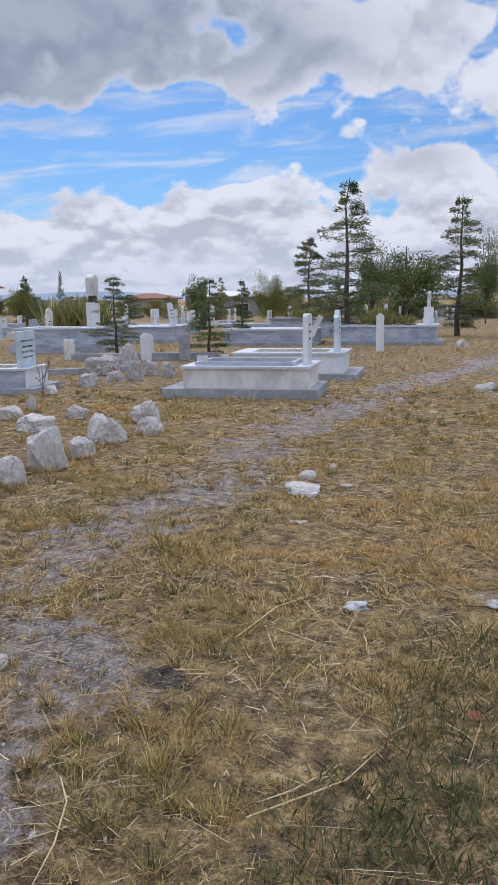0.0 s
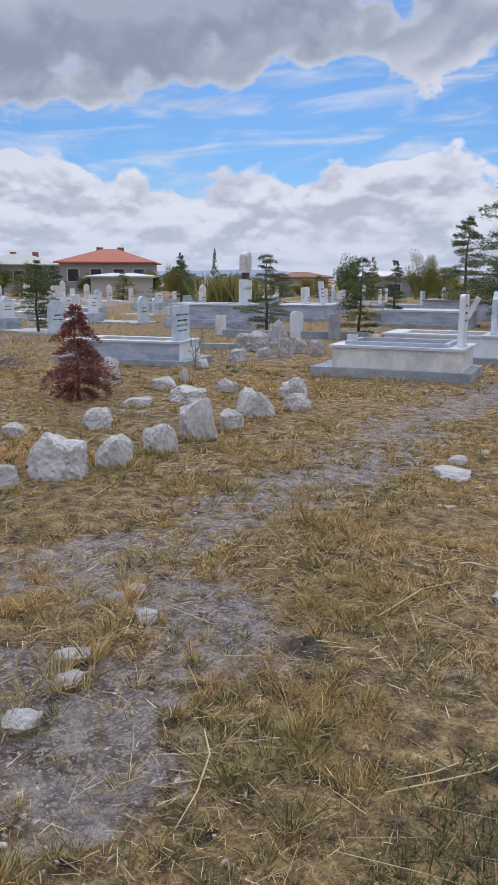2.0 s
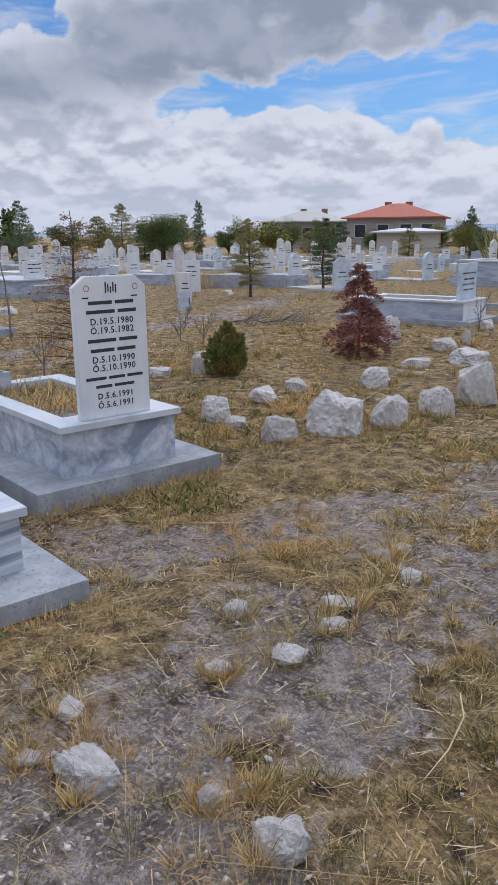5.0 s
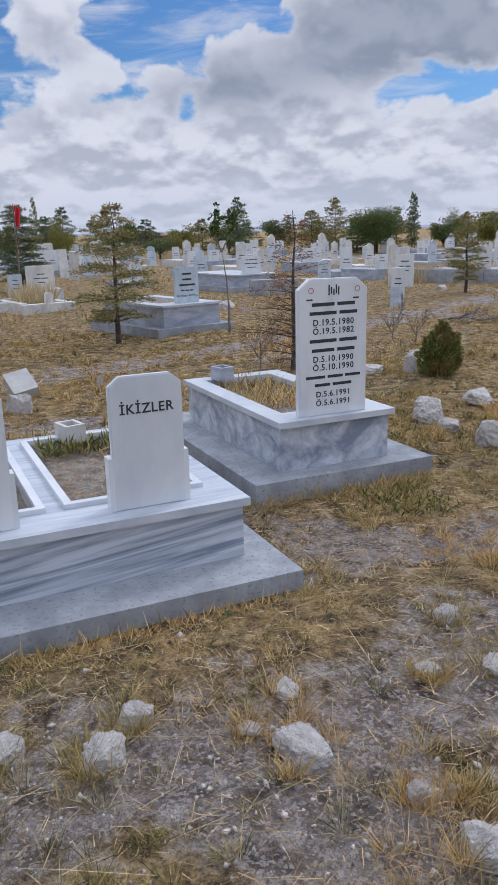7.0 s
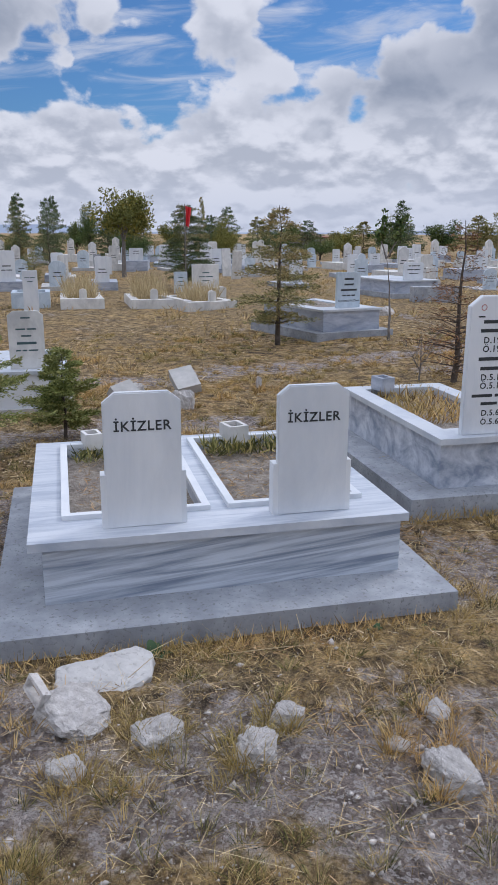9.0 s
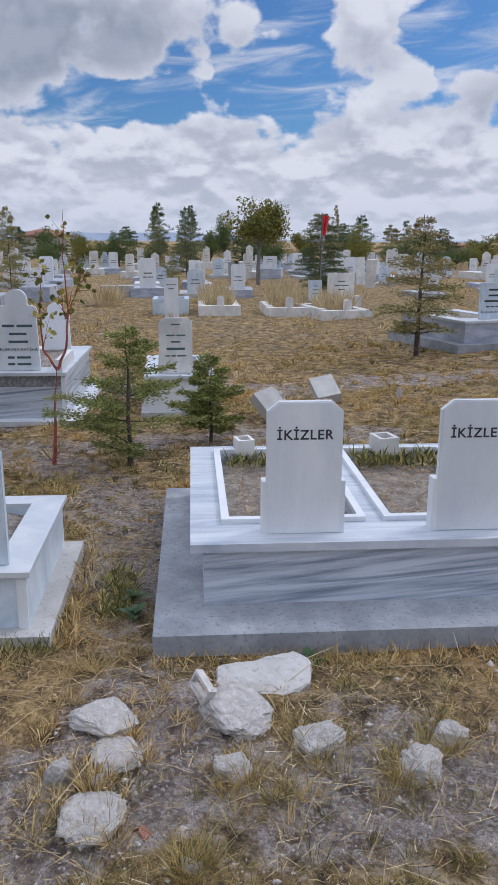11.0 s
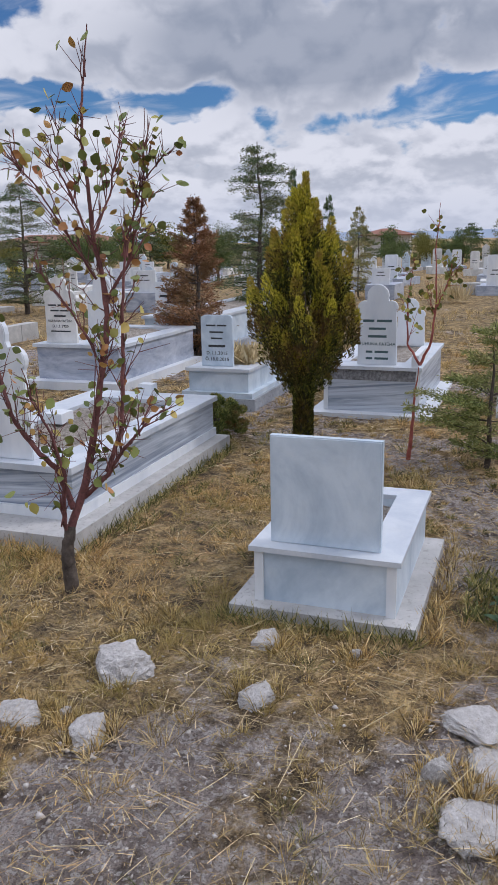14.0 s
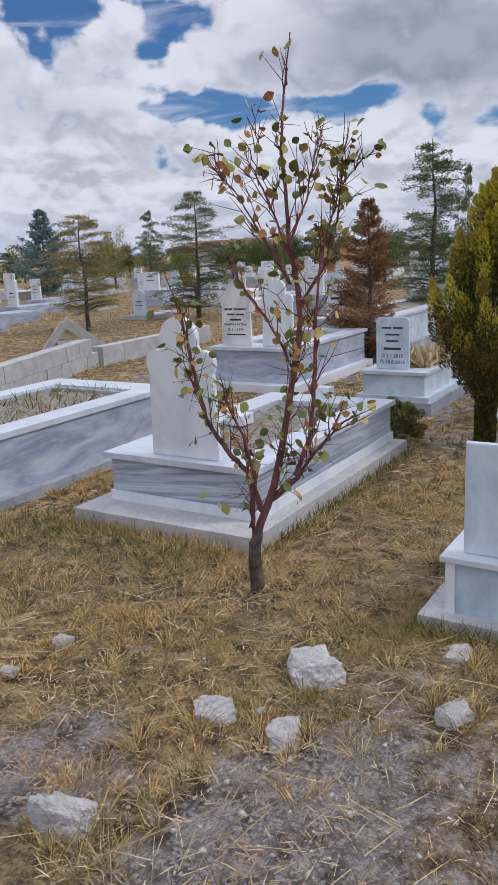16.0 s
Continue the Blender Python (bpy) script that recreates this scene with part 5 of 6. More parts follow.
BROAD = [
    (-4.9, 37.7, 4.61, 4.03), (-5.8, 33.5, 3.73, 1.88), (-9.7, 31.5, 2.54, 1.51), (-1.3, 40.0, 4.77, 1.56), (-38.2, 25.6, 3.05, 3.28),
    (-25.8, 36.8, 2.74, 1.38), (-47.5, 44.3, 2.54, 2.35), (-46.1, 45.8, 2.68, 1.46), (-39.1, 7.9, 2.42, 1.65), (-38.1, 25.4, 3.07, 3.05),
    (-43.6, 14.4, 1.54, 2.01), (-46.3, 37.9, 2.6, 2.43), (-49.9, 1.6, 3.39, 1.48), (-33.7, 2.9, 2.13, 1.4), (-41.5, -6.0, 2.31, 1.65),
    (-37.3, -7.1, 1.84, 1.33), (-27.6, -12.0, 2.16, 1.35), (-27.0, -24.6, 2.8, 1.48), (-27.7, -12.0, 2.2, 1.23), (-34.4, -21.0, 2.6, 2.25),
    (-47.0, 16.4, 1.7, 2.09), (-48.3, 12.3, 1.55, 2.82), (-44.7, -4.5, 2.21, 1.59),
]
forest(CONIFERS, "conifer", "dark conifer standing far among the graves", lambda s: cedar_parts(100 + s, 1.0, 1.0, 26, 120, 0.034, 0.0042, 0.2, 0.06), BARK, [CEDAR, CEDAR, CEDAR_OLIVE], "far conifers")
forest(BROAD, "leafy_tree", "leafy tree far behind the graves", lambda s: broad_parts(200 + s, 1.0, 1.0, 12000, 0.023, 0.22), BARK, [LEAVES, LEAVES, LEAVES_YELLOW], "far leafy trees")
belt = random.Random(5)
BELT = []
for i in range(84):
    a, r = radians(-4 + i * 1.87 + belt.uniform(-0.8, 0.8)), belt.uniform(46, 62)
    BELT.append((-r * math.sin(a), r * math.cos(a), belt.uniform(1.6, 2.9), belt.uniform(1.8, 3.2)))
forest(BELT[::2], "leafy_tree", "leafy tree in the belt behind the cemetery", lambda s: broad_parts(220 + s, 1.0, 1.0, 6000, 0.042, 0.12), BARK, [LEAVES, LEAVES, LEAVES_YELLOW], "tree belt")
forest(BELT[1::2], "conifer", "dark conifer in the belt behind the cemetery", lambda s: cedar_parts(120 + s, 1.0, 0.9, 22, 90, 0.045, 0.007, 0.2, 0.03), BARK, [CEDAR, CEDAR_OLIVE], "tree belt")
# young cedars of the middle ground
MIDDLE = [(-6.67, 16.86, 1.87, 1.05, 0), (-7.76, 22.3, 1.95, 0.75, 0), (-9.33, 17.25, 1.97, 1.15, 0), (-13.63, 11.37, 1.75, 0.98, 1), (-13.96, 14.04, 1.80, 0.85, 0), (-10.55, 2.66, 1.92, 1.15, 1), (-13.1, -5.3, 3.2, 1.35, 0), (-15.6, -12.0, 3.0, 1.9, 0), (-12.6, -12.9, 2.5, 1.7, 1), (-22.3, 3.2, 2.3, 1.3, 0), (-4.8, 23.5, 4.85, 2.1, 0), (-7.9, 31.0, 3.8, 1.7, 0), (-1.8, 27.7, 4.7, 1.9, 0)]
for i, (x, y, h, w_, tone) in enumerate(MIDDLE):
    dense = i in (6, 7, 8, 9)
    tree("cedar", "young cedar with tiered boughs in dry grass", x, y, *cedar_parts(300 + i, h, w_, 36 if dense else 21, 190 if dense else 140, 0.05 if i < 10 else 0.11, 0.006 if i < 10 else 0.011, 0.22, 0.16 if tone else 0.08, 0.12, 0, 0.5 if dense else 0.7), BARK, CEDAR_OLIVE if tone else CEDAR, float(ground_z(x, y)), group="young cedars")
tree("blue_spruce", "bluish spruce far behind low walls", -23.5, -25.3, *cedar_parts(360, 3.5, 1.9, 30, 110, 0.11, 0.022, -0.2, 0.03, 0.02, 0, 0.8), BARK, SPRUCE_BLUE)
# two little cedars by the path, near enough to show their needles
for i, (x, y, h, w_) in enumerate(((-5.30, -0.95, 1.04, 0.80), (-5.97, -0.35, 0.74, 0.54))):
    boughs = []
    sapling = tree("cedar_sapling", "little green cedar sapling on trodden earth", x, y, *cedar_parts(330 + i, h, w_, 13, 330, 0.034, 0.0042, 0.0, 0.12, 0.18, 0, 0.75, boughs), BARK, CEDAR_YOUNG, -0.09, 40 * i, "cedar saplings")
    for b in boughs:
        part("branch", fast_mesh("branch", *b, True), BARK, sapling)
tree("dead_conifer", "reddish-brown dried-up little conifer", -5.90, 6.48, *cedar_parts(341, 1.06, 0.80, 22, 190, 0.05, 0.0045, 0.62, 0.10, 0.08, 0, 1.0), BARK_RED, DRY_NEEDLES)
tree("dying_conifer", "brown withered conifer behind the graves", -9.64, -5.0, *cedar_parts(342, 2.15, 0.85, 40, 210, 0.05, 0.0055, -0.1, 0.05, 0.12), BARK, BROWN_NEEDLES, -0.08)
tree("dying_conifer", "bare-branched conifer with brown needles", -7.1, 3.6, *cedar_parts(343, 1.62, 0.95, 26, 34, 0.04, 0.004, 0.1, 0.06, 0.05), BARK, BROWN_NEEDLES, 0)


TAPER = (0, 0.14, 0.28, 0.42, 0.60, 0.74, 0.88, 0.96, 1.0)


def plume_parts(seed, h, w, leaves, leaf, stem=0.16, fat=TAPER, lobes=26, ragged=0.0):
    """A dense column of upright sprays, uneven at its outline, on a short stem; the tips apart."""
    rnd = np.random.RandomState(seed)
    V, F = [], []
    tube(V, F, [(0, 0, -0.05), (0.01, 0, h * stem), (0, 0, h * 0.7)], [0.045 * w + 0.02, 0.04 * w + 0.015, 0.01], 8)
    P, D, T = [], [], []
    for k in range(lobes):
        u = (k + 0.5) / lobes
        z = h * (stem + (0.90 - stem) * u)
        prof = float(np.interp(u, fat, (0.22, 0.60, 0.95, 1.0, 0.74, 0.52, 0.28, 0.10, 0.02)))
        for j in range(5 if u < 0.75 else 3):
            a = k * 2.4 + j * 1.05 + rnd.uniform(-0.4, 0.4)
            r = w / 2 * prof * rnd.uniform(0.62 - 0.15 * ragged, 1.04 + 0.16 * ragged)
            rad = w * rnd.uniform(0.055, 0.095 + 0.02 * ragged) * (0.4 + 0.6 * prof)
            c = np.array([math.cos(a), math.sin(a), 0]) * max(r - rad, 0) + np.array([0, 0, z])
            hgt = h * rnd.uniform(0.09, 0.18) * (1 - 0.42 * ragged)
            m = leaves // (lobes * 6)
            t = rnd.uniform(0, 1, m)
            b = rnd.uniform(0, 6.28, m)
            q = rad * np.sqrt(1 - t ** 1.6) * (0.7 + 0.3 * rnd.uniform(0, 1, m))
            base = c + np.stack([np.cos(b) * q + math.cos(a) * t * rad * 0.8, np.sin(b) * q + math.sin(a) * t * rad * 0.8, (t - 0.4) * hgt * 1.7], 1)
            P.append(base)
            T.append(t + rnd.normal(size=m) * 0.18 + 0.25 * (u - 0.5))
            D.append(np.stack([np.cos(b) * 0.4, np.sin(b) * 0.4, np.full(m, 1.0)], 1) + np.array([math.cos(a), math.sin(a), 0]) * (0.4 + 0.3 * ragged) + rnd.normal(size=(m, 3)) * (0.3 + 0.15 * ragged))
    P, D, T = np.concatenate(P), np.concatenate(D), np.concatenate(T)
    tips = T > 0.58 - 0.08 * ragged
    return (V, F), blades(P[~tips], D[~tips], leaf, leaf * 0.17, rnd), blades(P[tips], D[tips], leaf, leaf * 0.17, rnd)


def plume_tree(name, label, x, y, z, made, leafmat, tipmat):
    t = tree(name, label, x, y, made[0], made[1], BARK, leafmat, z)
    part("young_growth", fast_mesh("young_growth", *made[2]), tipmat, t, "lighter young tips")
    return t


ROUND = (0, 0.03, 0.12, 0.45, 0.72, 0.82, 0.90, 0.96, 1.0)
thuja = plume_tree("thuja", "golden-green thuja with brown patches on a leafy stem", -5.75, -2.40, -0.09, plume_parts(401, 2.02, 0.85, 105000, 0.030, 0.24, lobes=28, ragged=0.6), THUJA, GOLDEN)
stem = np.random.RandomState(5)
a = stem.uniform(0, 6.28, 2600)
zz = stem.uniform(0.0, 0.55, 2600)
part("stem_sprays", fast_mesh("stem_sprays", *blades(np.stack([0.055 * np.cos(a), 0.055 * np.sin(a), zz], 1), np.stack([np.cos(a), np.sin(a), np.full(2600, 1.2)], 1), 0.045, 0.011, stem)), THUJA, thuja)
plume_tree("bush", "round yellow-green bush with brown tips", -5.95, 4.62, 0, plume_parts(402, 0.56, 0.43, 26000, 0.030, 0.04, ROUND, 20, 0.8), BUSH, BUSH)
plume_tree("bush", "dark green bush beside a grave", -5.75, -3.15, -0.08, plume_parts(403, 0.34, 0.60, 24000, 0.030, 0.02, ROUND, 13, 1.0), CEDAR_YOUNG, BUSH)
plume_tree("thuja", "small green thuja far among graves", -21.5, -16.6, -0.08, plume_parts(404, 1.0, 0.9, 6000, 0.07, 0.05, ROUND, 14), THUJA, GOLDEN)


def limb_tree(name, label, x, y, z, limbs, bark, leafmat=None, leaves=0, leaf=0.05, seed=1, twigs=5, low=0.35, trunk_bark=None):
    """A small tree from a few hand-laid limbs with grown twigs; limbs are (points, radius at foot)."""
    rnd = np.random.RandomState(seed)
    t = thing(name, label, "tree", x, y, z)
    tips, ways = [], []
    for i, (pts, r0) in enumerate(limbs):
        V, F = [], []
        pts = np.array(pts, float)
        fine = np.linspace(0, len(pts) - 1, len(pts) * 4)
        path = np.stack([np.interp(fine, range(len(pts)), pts[:, c]) for c in range(3)], 1)
        path[1:-1] += rnd.normal(size=(len(path) - 2, 3)) * 0.0022
        tube(V, F, path, [max(r0 * (1 - (0.3 if i == 0 and len(limbs) > 4 else 0.88) * k / (len(path) - 1)), 0.0016) for k in range(len(path))], 7)
        if i > 0 or len(limbs) == 1:
            reach = float(np.linalg.norm(np.diff(path, axis=0), axis=1).sum())
            for _ in range(max(3, int(twigs * min(reach, 2.0) / 0.8)) if len(limbs) > 8 else twigs):
                k = rnd.randint(int(len(path) * low), max(int(len(path) * 0.93), int(len(path) * low) + 1))
                d = path[min(k + 1, len(path) - 1)] - path[max(k - 1, 0)]
                d = d / (np.linalg.norm(d) + 1e-9) + rnd.normal(size=3) * 0.48 + np.array([0, 0, 0.5])
                d /= np.linalg.norm(d)
                L = rnd.uniform(0.10, 0.34) * (1.0 - 0.72 * k / len(path))
                curve = [path[k] + d * L * q + np.array([0, 0, 0.06 * L * q * q]) + rnd.normal(size=3) * 0.006 for q in (0, 0.33, 0.66, 1)]
                tube(V, F, curve, [min(r0 * 0.35, 0.0038), 0.0026, 0.0019, 0.001], 4)
                for q in curve[1:]:
                    tips.append(q)
                    ways.append(d)
                for _ in range(2):
                    q0 = curve[rnd.randint(1, 3)]
                    d2 = d + rnd.normal(size=3) * 0.7
                    d2 /= np.linalg.norm(d2)
                    L2 = rnd.uniform(0.05, 0.14)
                    tube(V, F, [q0, q0 + d2 * L2 * 0.5, q0 + d2 * L2], [0.0022, 0.0016, 0.001], 3)
                    tips.append(q0 + d2 * L2)
                    ways.append(d2)
        part("trunk" if i == 0 else "limb", fast_mesh("limb", V, F, True), trunk_bark if i == 0 and trunk_bark else bark, t)
    if leaves:
        tips, ways = np.array(tips), np.array(ways)
        pick = rnd.randint(0, len(tips), leaves)
        P = tips[pick] + rnd.normal(size=(leaves, 3)) * 0.012
        D = ways[pick] * 0.4 + rnd.normal(size=(leaves, 3)) * 0.7 + np.array([0, 0, -0.5])
        d = D / np.linalg.norm(D, axis=1, keepdims=True)
        s = np.cross(d, rnd.normal(size=(leaves, 3)))
        s /= np.linalg.norm(s, axis=1, keepdims=True)
        nrm = np.cross(d, s)
        L = (leaf * rnd.uniform(0.6, 1.25, leaves))[:, None]
        prof = [(0, 0, 0), (0.22, 0.30, 0.05), (0.55, 0.40, 0.07), (0.85, 0.20, 0.02), (1.0, 0, -0.06), (0.85, -0.20, 0.02), (0.55, -0.40, 0.07), (0.22, -0.30, 0.05)]
        V = np.stack([P + d * L * a + s * L * b + nrm * L * c for a, b, c in prof], 1).reshape(-1, 3)
        k = np.arange(leaves)[:, None] * 8
        F = np.concatenate([k + np.array([[0, i, i + 1]]) for i in range(1, 7)])
        part("leaves", fast_mesh("leaves", V, F), leafmat, t)
    return t


FRUIT_LIMBS = [
    ([(0.00, 0.00, -0.00), (0.00, -0.01, 0.14), (0.00, -0.01, 0.24), (0.00, 0.01, 0.34)], 0.036),
    ([(0.00, 0.01, 0.32), (0.00, 0.08, 0.50), (0.00, 0.14, 0.73), (0.00, 0.18, 0.96), (0.00, 0.22, 1.14), (0.00, 0.24, 1.35), (0.00, 0.20, 1.59), (0.00, 0.19, 1.82), (0.00, 0.18, 2.04), (0.00, 0.20, 2.21), (0.00, 0.23, 2.41)], 0.02),
    ([(0.00, -0.01, 0.28), (0.05, -0.01, 0.45), (0.09, 0.01, 0.61), (0.14, -0.03, 0.80), (0.19, -0.09, 0.95), (0.23, -0.12, 1.10)], 0.012),
    ([(0.00, 0.03, 0.42), (0.00, -0.02, 0.60), (0.01, -0.11, 0.71), (0.01, -0.19, 0.84), (0.01, -0.23, 1.03), (0.02, -0.26, 1.21), (0.02, -0.28, 1.34), (0.02, -0.34, 1.52)], 0.015),
    ([(0.00, 0.08, 0.47), (0.06, 0.19, 0.58), (0.11, 0.26, 0.70), (0.17, 0.40, 0.86), (0.23, 0.52, 0.93)], 0.012),
    ([(0.00, 0.19, 0.58), (0.02, 0.26, 0.76), (0.04, 0.29, 1.08), (0.06, 0.30, 1.33), (0.07, 0.33, 1.58), (0.09, 0.41, 1.81), (0.11, 0.52, 1.94)], 0.0115),
    ([(0.00, 0.24, 1.34), (0.02, 0.34, 1.50), (0.05, 0.40, 1.70), (0.07, 0.42, 1.87), (0.09, 0.43, 2.09)], 0.008),
    ([(-0.00, 0.19, 1.57), (-0.04, 0.12, 1.78), (-0.09, 0.07, 1.89), (-0.13, 0.10, 2.11)], 0.006),
    ([(0.00, 0.20, 1.43), (0.07, 0.09, 1.62), (0.14, -0.02, 1.82), (0.21, -0.13, 1.92)], 0.006),
    ([(-0.00, 0.20, 1.61), (-0.07, 0.28, 1.77), (-0.15, 0.33, 1.97), (-0.22, 0.37, 2.08)], 0.006),
    ([(-0.00, 0.20, 1.06), (-0.04, 0.09, 1.29), (-0.07, -0.00, 1.41), (-0.11, -0.07, 1.51)], 0.006),
]
fruit = limb_tree("fruit_tree", "young fruit tree with reddish limbs and few yellowing leaves", -2.72, -2.64, -0.09, FRUIT_LIMBS, BARK_PLUM, LEAVES_APRICOT, 520, 0.046, 71, 19, 0.10, BARK)
fruit.matrix_basis = pose(-2.72, -2.64, -0.09, 0, 0, 31.5)
limb_tree("red_sapling", "bare red-stemmed sapling forking in two", -5.43, -1.51, -0.09, [
    ([(0, 0, 0), (0.0, 0.02, 0.25), (0.0, 0.03, 0.5), (0, 0.06, 0.72)], 0.017),
    ([(0, 0.06, 0.70), (0, 0.13, 0.85), (0, 0.16, 1.15), (0, 0.14, 1.5), (0, 0.16, 1.80)], 0.011),
    ([(0, 0.06, 0.70), (0, -0.03, 0.85), (0, -0.04, 1.1), (0, 0.0, 1.45)], 0.010),
    ([(0, 0.16, 1.1), (0, 0.22, 1.25), (0, 0.30, 1.42)], 0.006),
], BARK_RED, LEAVES_YELLOW, 130, 0.045, 72, 5, 0.35)
limb_tree("thin_tree", "thin young tree with a bare stem before a grave", -10.3, 4.25, 0, [
    ([(0, 0, 0), (0, 0.0, 0.4), (0, -0.03, 0.8), (0, -0.09, 1.2)], 0.022),
    ([(0, -0.09, 1.15), (0, -0.18, 1.4), (0, -0.15, 1.7)], 0.014),
    ([(0, -0.09, 1.15), (0, 0.05, 1.4), (0, 0.1, 1.65)], 0.012),
], BARK_GREY, LEAVES, 420, 0.055, 73, 12)
tree("yellowing_tree", "slender tree with a yellowing crown among graves", -29.2, 2.0, *broad_parts(244, 3.15, 2.3, 7500, 0.10, 0.48), BARK_GREY, LEAVES_YELLOW, -0.08)
limb_tree("leafy_tree", "broad tree whose leafy boughs reach over graves", -7.6, -11.2, -0.08, [
    ([(0, 0, 0), (0, 0, 1.0), (0, 0.1, 1.6)], 0.10),
    ([(0, 0.1, 1.5), (0.1, 0.4, 1.9), (0.1, 0.8, 2.3)], 0.05),
    ([(0, 0.1, 1.5), (0, 0.0, 2.1), (0.1, 0.3, 2.8)], 0.05),
    ([(0, 0.1, 1.3), (0.2, 0.5, 1.6), (0.2, 0.9, 1.9)], 0.04),
    ([(0, 0, 1.4), (-0.2, -0.6, 2.0), (-0.2, -1.2, 2.4)], 0.05),
], BARK_GREY, LEAVES_YELLOW, 1300, 0.06, 75, 26, 0.25)
for i, (x, y, h) in enumerate(((-8.22, 5.64, 0.50), (-8.0, 5.85, 0.45), (-6.31, 9.45, 0.62), (-7.3, 3.3, 0.55))):
    limb_tree("dead_shrub", "leafless dead shrub in dry grass", x, y, 0, [
        ([(0, 0, 0), (0, 0.01, h * 0.3), (0.01, 0, h * 0.6), (0, 0.0, h)], 0.010),
        ([(0, 0, h * 0.2), (0.05, -0.12, h * 0.5), (0.05, -0.2, h * 0.7)], 0.006),
        ([(0, 0, h * 0.25), (-0.02, 0.12, h * 0.5), (-0.02, 0.22, h * 0.75)], 0.006),
        ([(0, 0, h * 0.4), (0.05, 0.08, h * 0.7), (0.05, 0.12, h * 0.9)], 0.005),
    ], BARK_GREY, None, 0, 0.05, 80 + i, 7, 0.2)
for i, (x, y) in enumerate(((-9.4, 7.87), (-9.0, 8.3))):
    limb_tree("brushwood", "heap of dry grey brushwood on the ground", x, y, 0, [([(-0.35 + 0.1 * k, -0.3 + 0.12 * (k % 3), 0.02), (0, 0.05 * k - 0.1, 0.08 + 0.02 * k), (0.3, 0.1 + 0.08 * (k % 4), 0.03)], 0.012) for k in range(7)], BARK_GREY, None, 0, 0.05, 90 + i, 5, 0.1)


# ---- reeds and shrubs on far graves ----
def tuft_patch(name, label, x, y, z, rx, ry, count, high, wide_, mat, seed, lean=0.35, category="plants"):
    rnd = np.random.RandomState(seed)
    p = np.stack([rnd.uniform(-rx, rx, count), rnd.uniform(-ry, ry, count), np.zeros(count)], 1)
    d = rnd.normal(size=(count, 3)) * lean
    d[:, 2] = 1
    t = new(name, fast_mesh(name, *blades(p, d, high, wide_, rnd)))
    t.data.materials.append(mat)
    t.location = (x, y, z)
    return tagged(t, label, category, kind="stuff")


tuft_patch("reeds", "tall yellow-green reeds behind graves", -17.0, 28.2, 0, 1.0, 0.8, 900, 1.40, 0.03, REED, 1, 0.34)
for i, (x, y, z) in enumerate(((-3.6, 23.5, 0.5), (-4.8, 27.6, 0.62), (-6.8, 27.6, 0.62))):
    tuft_patch("shrub", "golden-green shrub planted on a grave", x, y, z, 0.75, 0.4, 900, 0.35, 0.02, REED, 10 + i, 0.7)
for i, (x, y) in enumerate(((-17.9, 0.12), (-17.6, 1.6), (-16.8, 2.6), (-17.5, 2.75), (-21.2, 1.9), (-20.8, 0.1), (-19.8, -2.6), (-17.0, 12.2), (-19.5, 13.4), (-18.4, 15.9))):
    tuft_patch("tall_dry_grass", "tall pale dry grass on an old grave", x, y, -0.05, 0.5, 0.35, 420, 0.5, 0.007, STRAW_PALE, 20 + i, 0.35)
tuft_patch("weeds", "green and dry weeds growing in the wide grave", -4.1, -5.55, 0.33, 0.75, 0.42, 380, 0.11, 0.005, GREEN_GRASS, 40, 0.7)
tuft_patch("weeds", "dry grass growing in the inscribed grave", -4.85, 2.13, 0.27, 0.5, 0.25, 800, 0.13, 0.004, STRAW, 41, 0.7)
tuft_patch("weeds", "green weeds at the foot of the twins' grave", -4.08, 0.66, 0.28, 0.12, 0.24, 420, 0.085, 0.005, GREEN_GRASS, 42, 0.8)
tuft_patch("weeds", "green weeds at the foot of the twins' grave", -4.1, -0.10, 0.28, 0.10, 0.2, 240, 0.065, 0.005, GREEN_GRASS, 43, 0.8)
tuft_patch("dry_flowers", "wilted straw-coloured flowers on a small grave", -7.35, -3.48, 0.27, 0.25, 0.2, 350, 0.22, 0.016, STRAW_PALE, 44, 0.8)
tuft_patch("plant_litter", "dry stems and crumbs on the soil of the twins' grave", -3.66, 0.66, 0.272, 0.5, 0.24, 500, 0.045, 0.0022, STRAW_FLAT, 51, 3.5)
tuft_patch("plant_litter", "dry stems and crumbs on the soil of the twins' grave", -3.66, -0.055, 0.272, 0.5, 0.24, 500, 0.045, 0.0022, STRAW_FLAT, 52, 3.5)
tuft_patch("weeds", "dark green weeds beside a concrete base", -3.2, -0.84, -0.08, 0.25, 0.08, 420, 0.075, 0.004, GREEN_GRASS, 45, 0.8)
tuft_patch("weeds", "patch of fresh green grass beside a base", -3.3, 2.3, -0.07, 0.25, 0.2, 500, 0.06, 0.004, GREEN_GRASS, 46, 0.8)
DARK_WEED = leafy("dark_weeds", [(0.0, (0.04, 0.055, 0.022)), (0.6, (0.12, 0.135, 0.052)), (1.0, (0.30, 0.26, 0.11))])
tuft_patch("weeds", "dark green weeds in the dry grass", 0.12, 2.35, -0.01, 0.42, 0.7, 3600, 0.08, 0.0020, DARK_WEED, 47, 0.8)
tuft_patch("weeds", "dark green weeds in the dry grass", -0.15, 1.70, -0.01, 0.34, 0.32, 1000, 0.075, 0.0026, DARK_WEED, 48, 0.8)
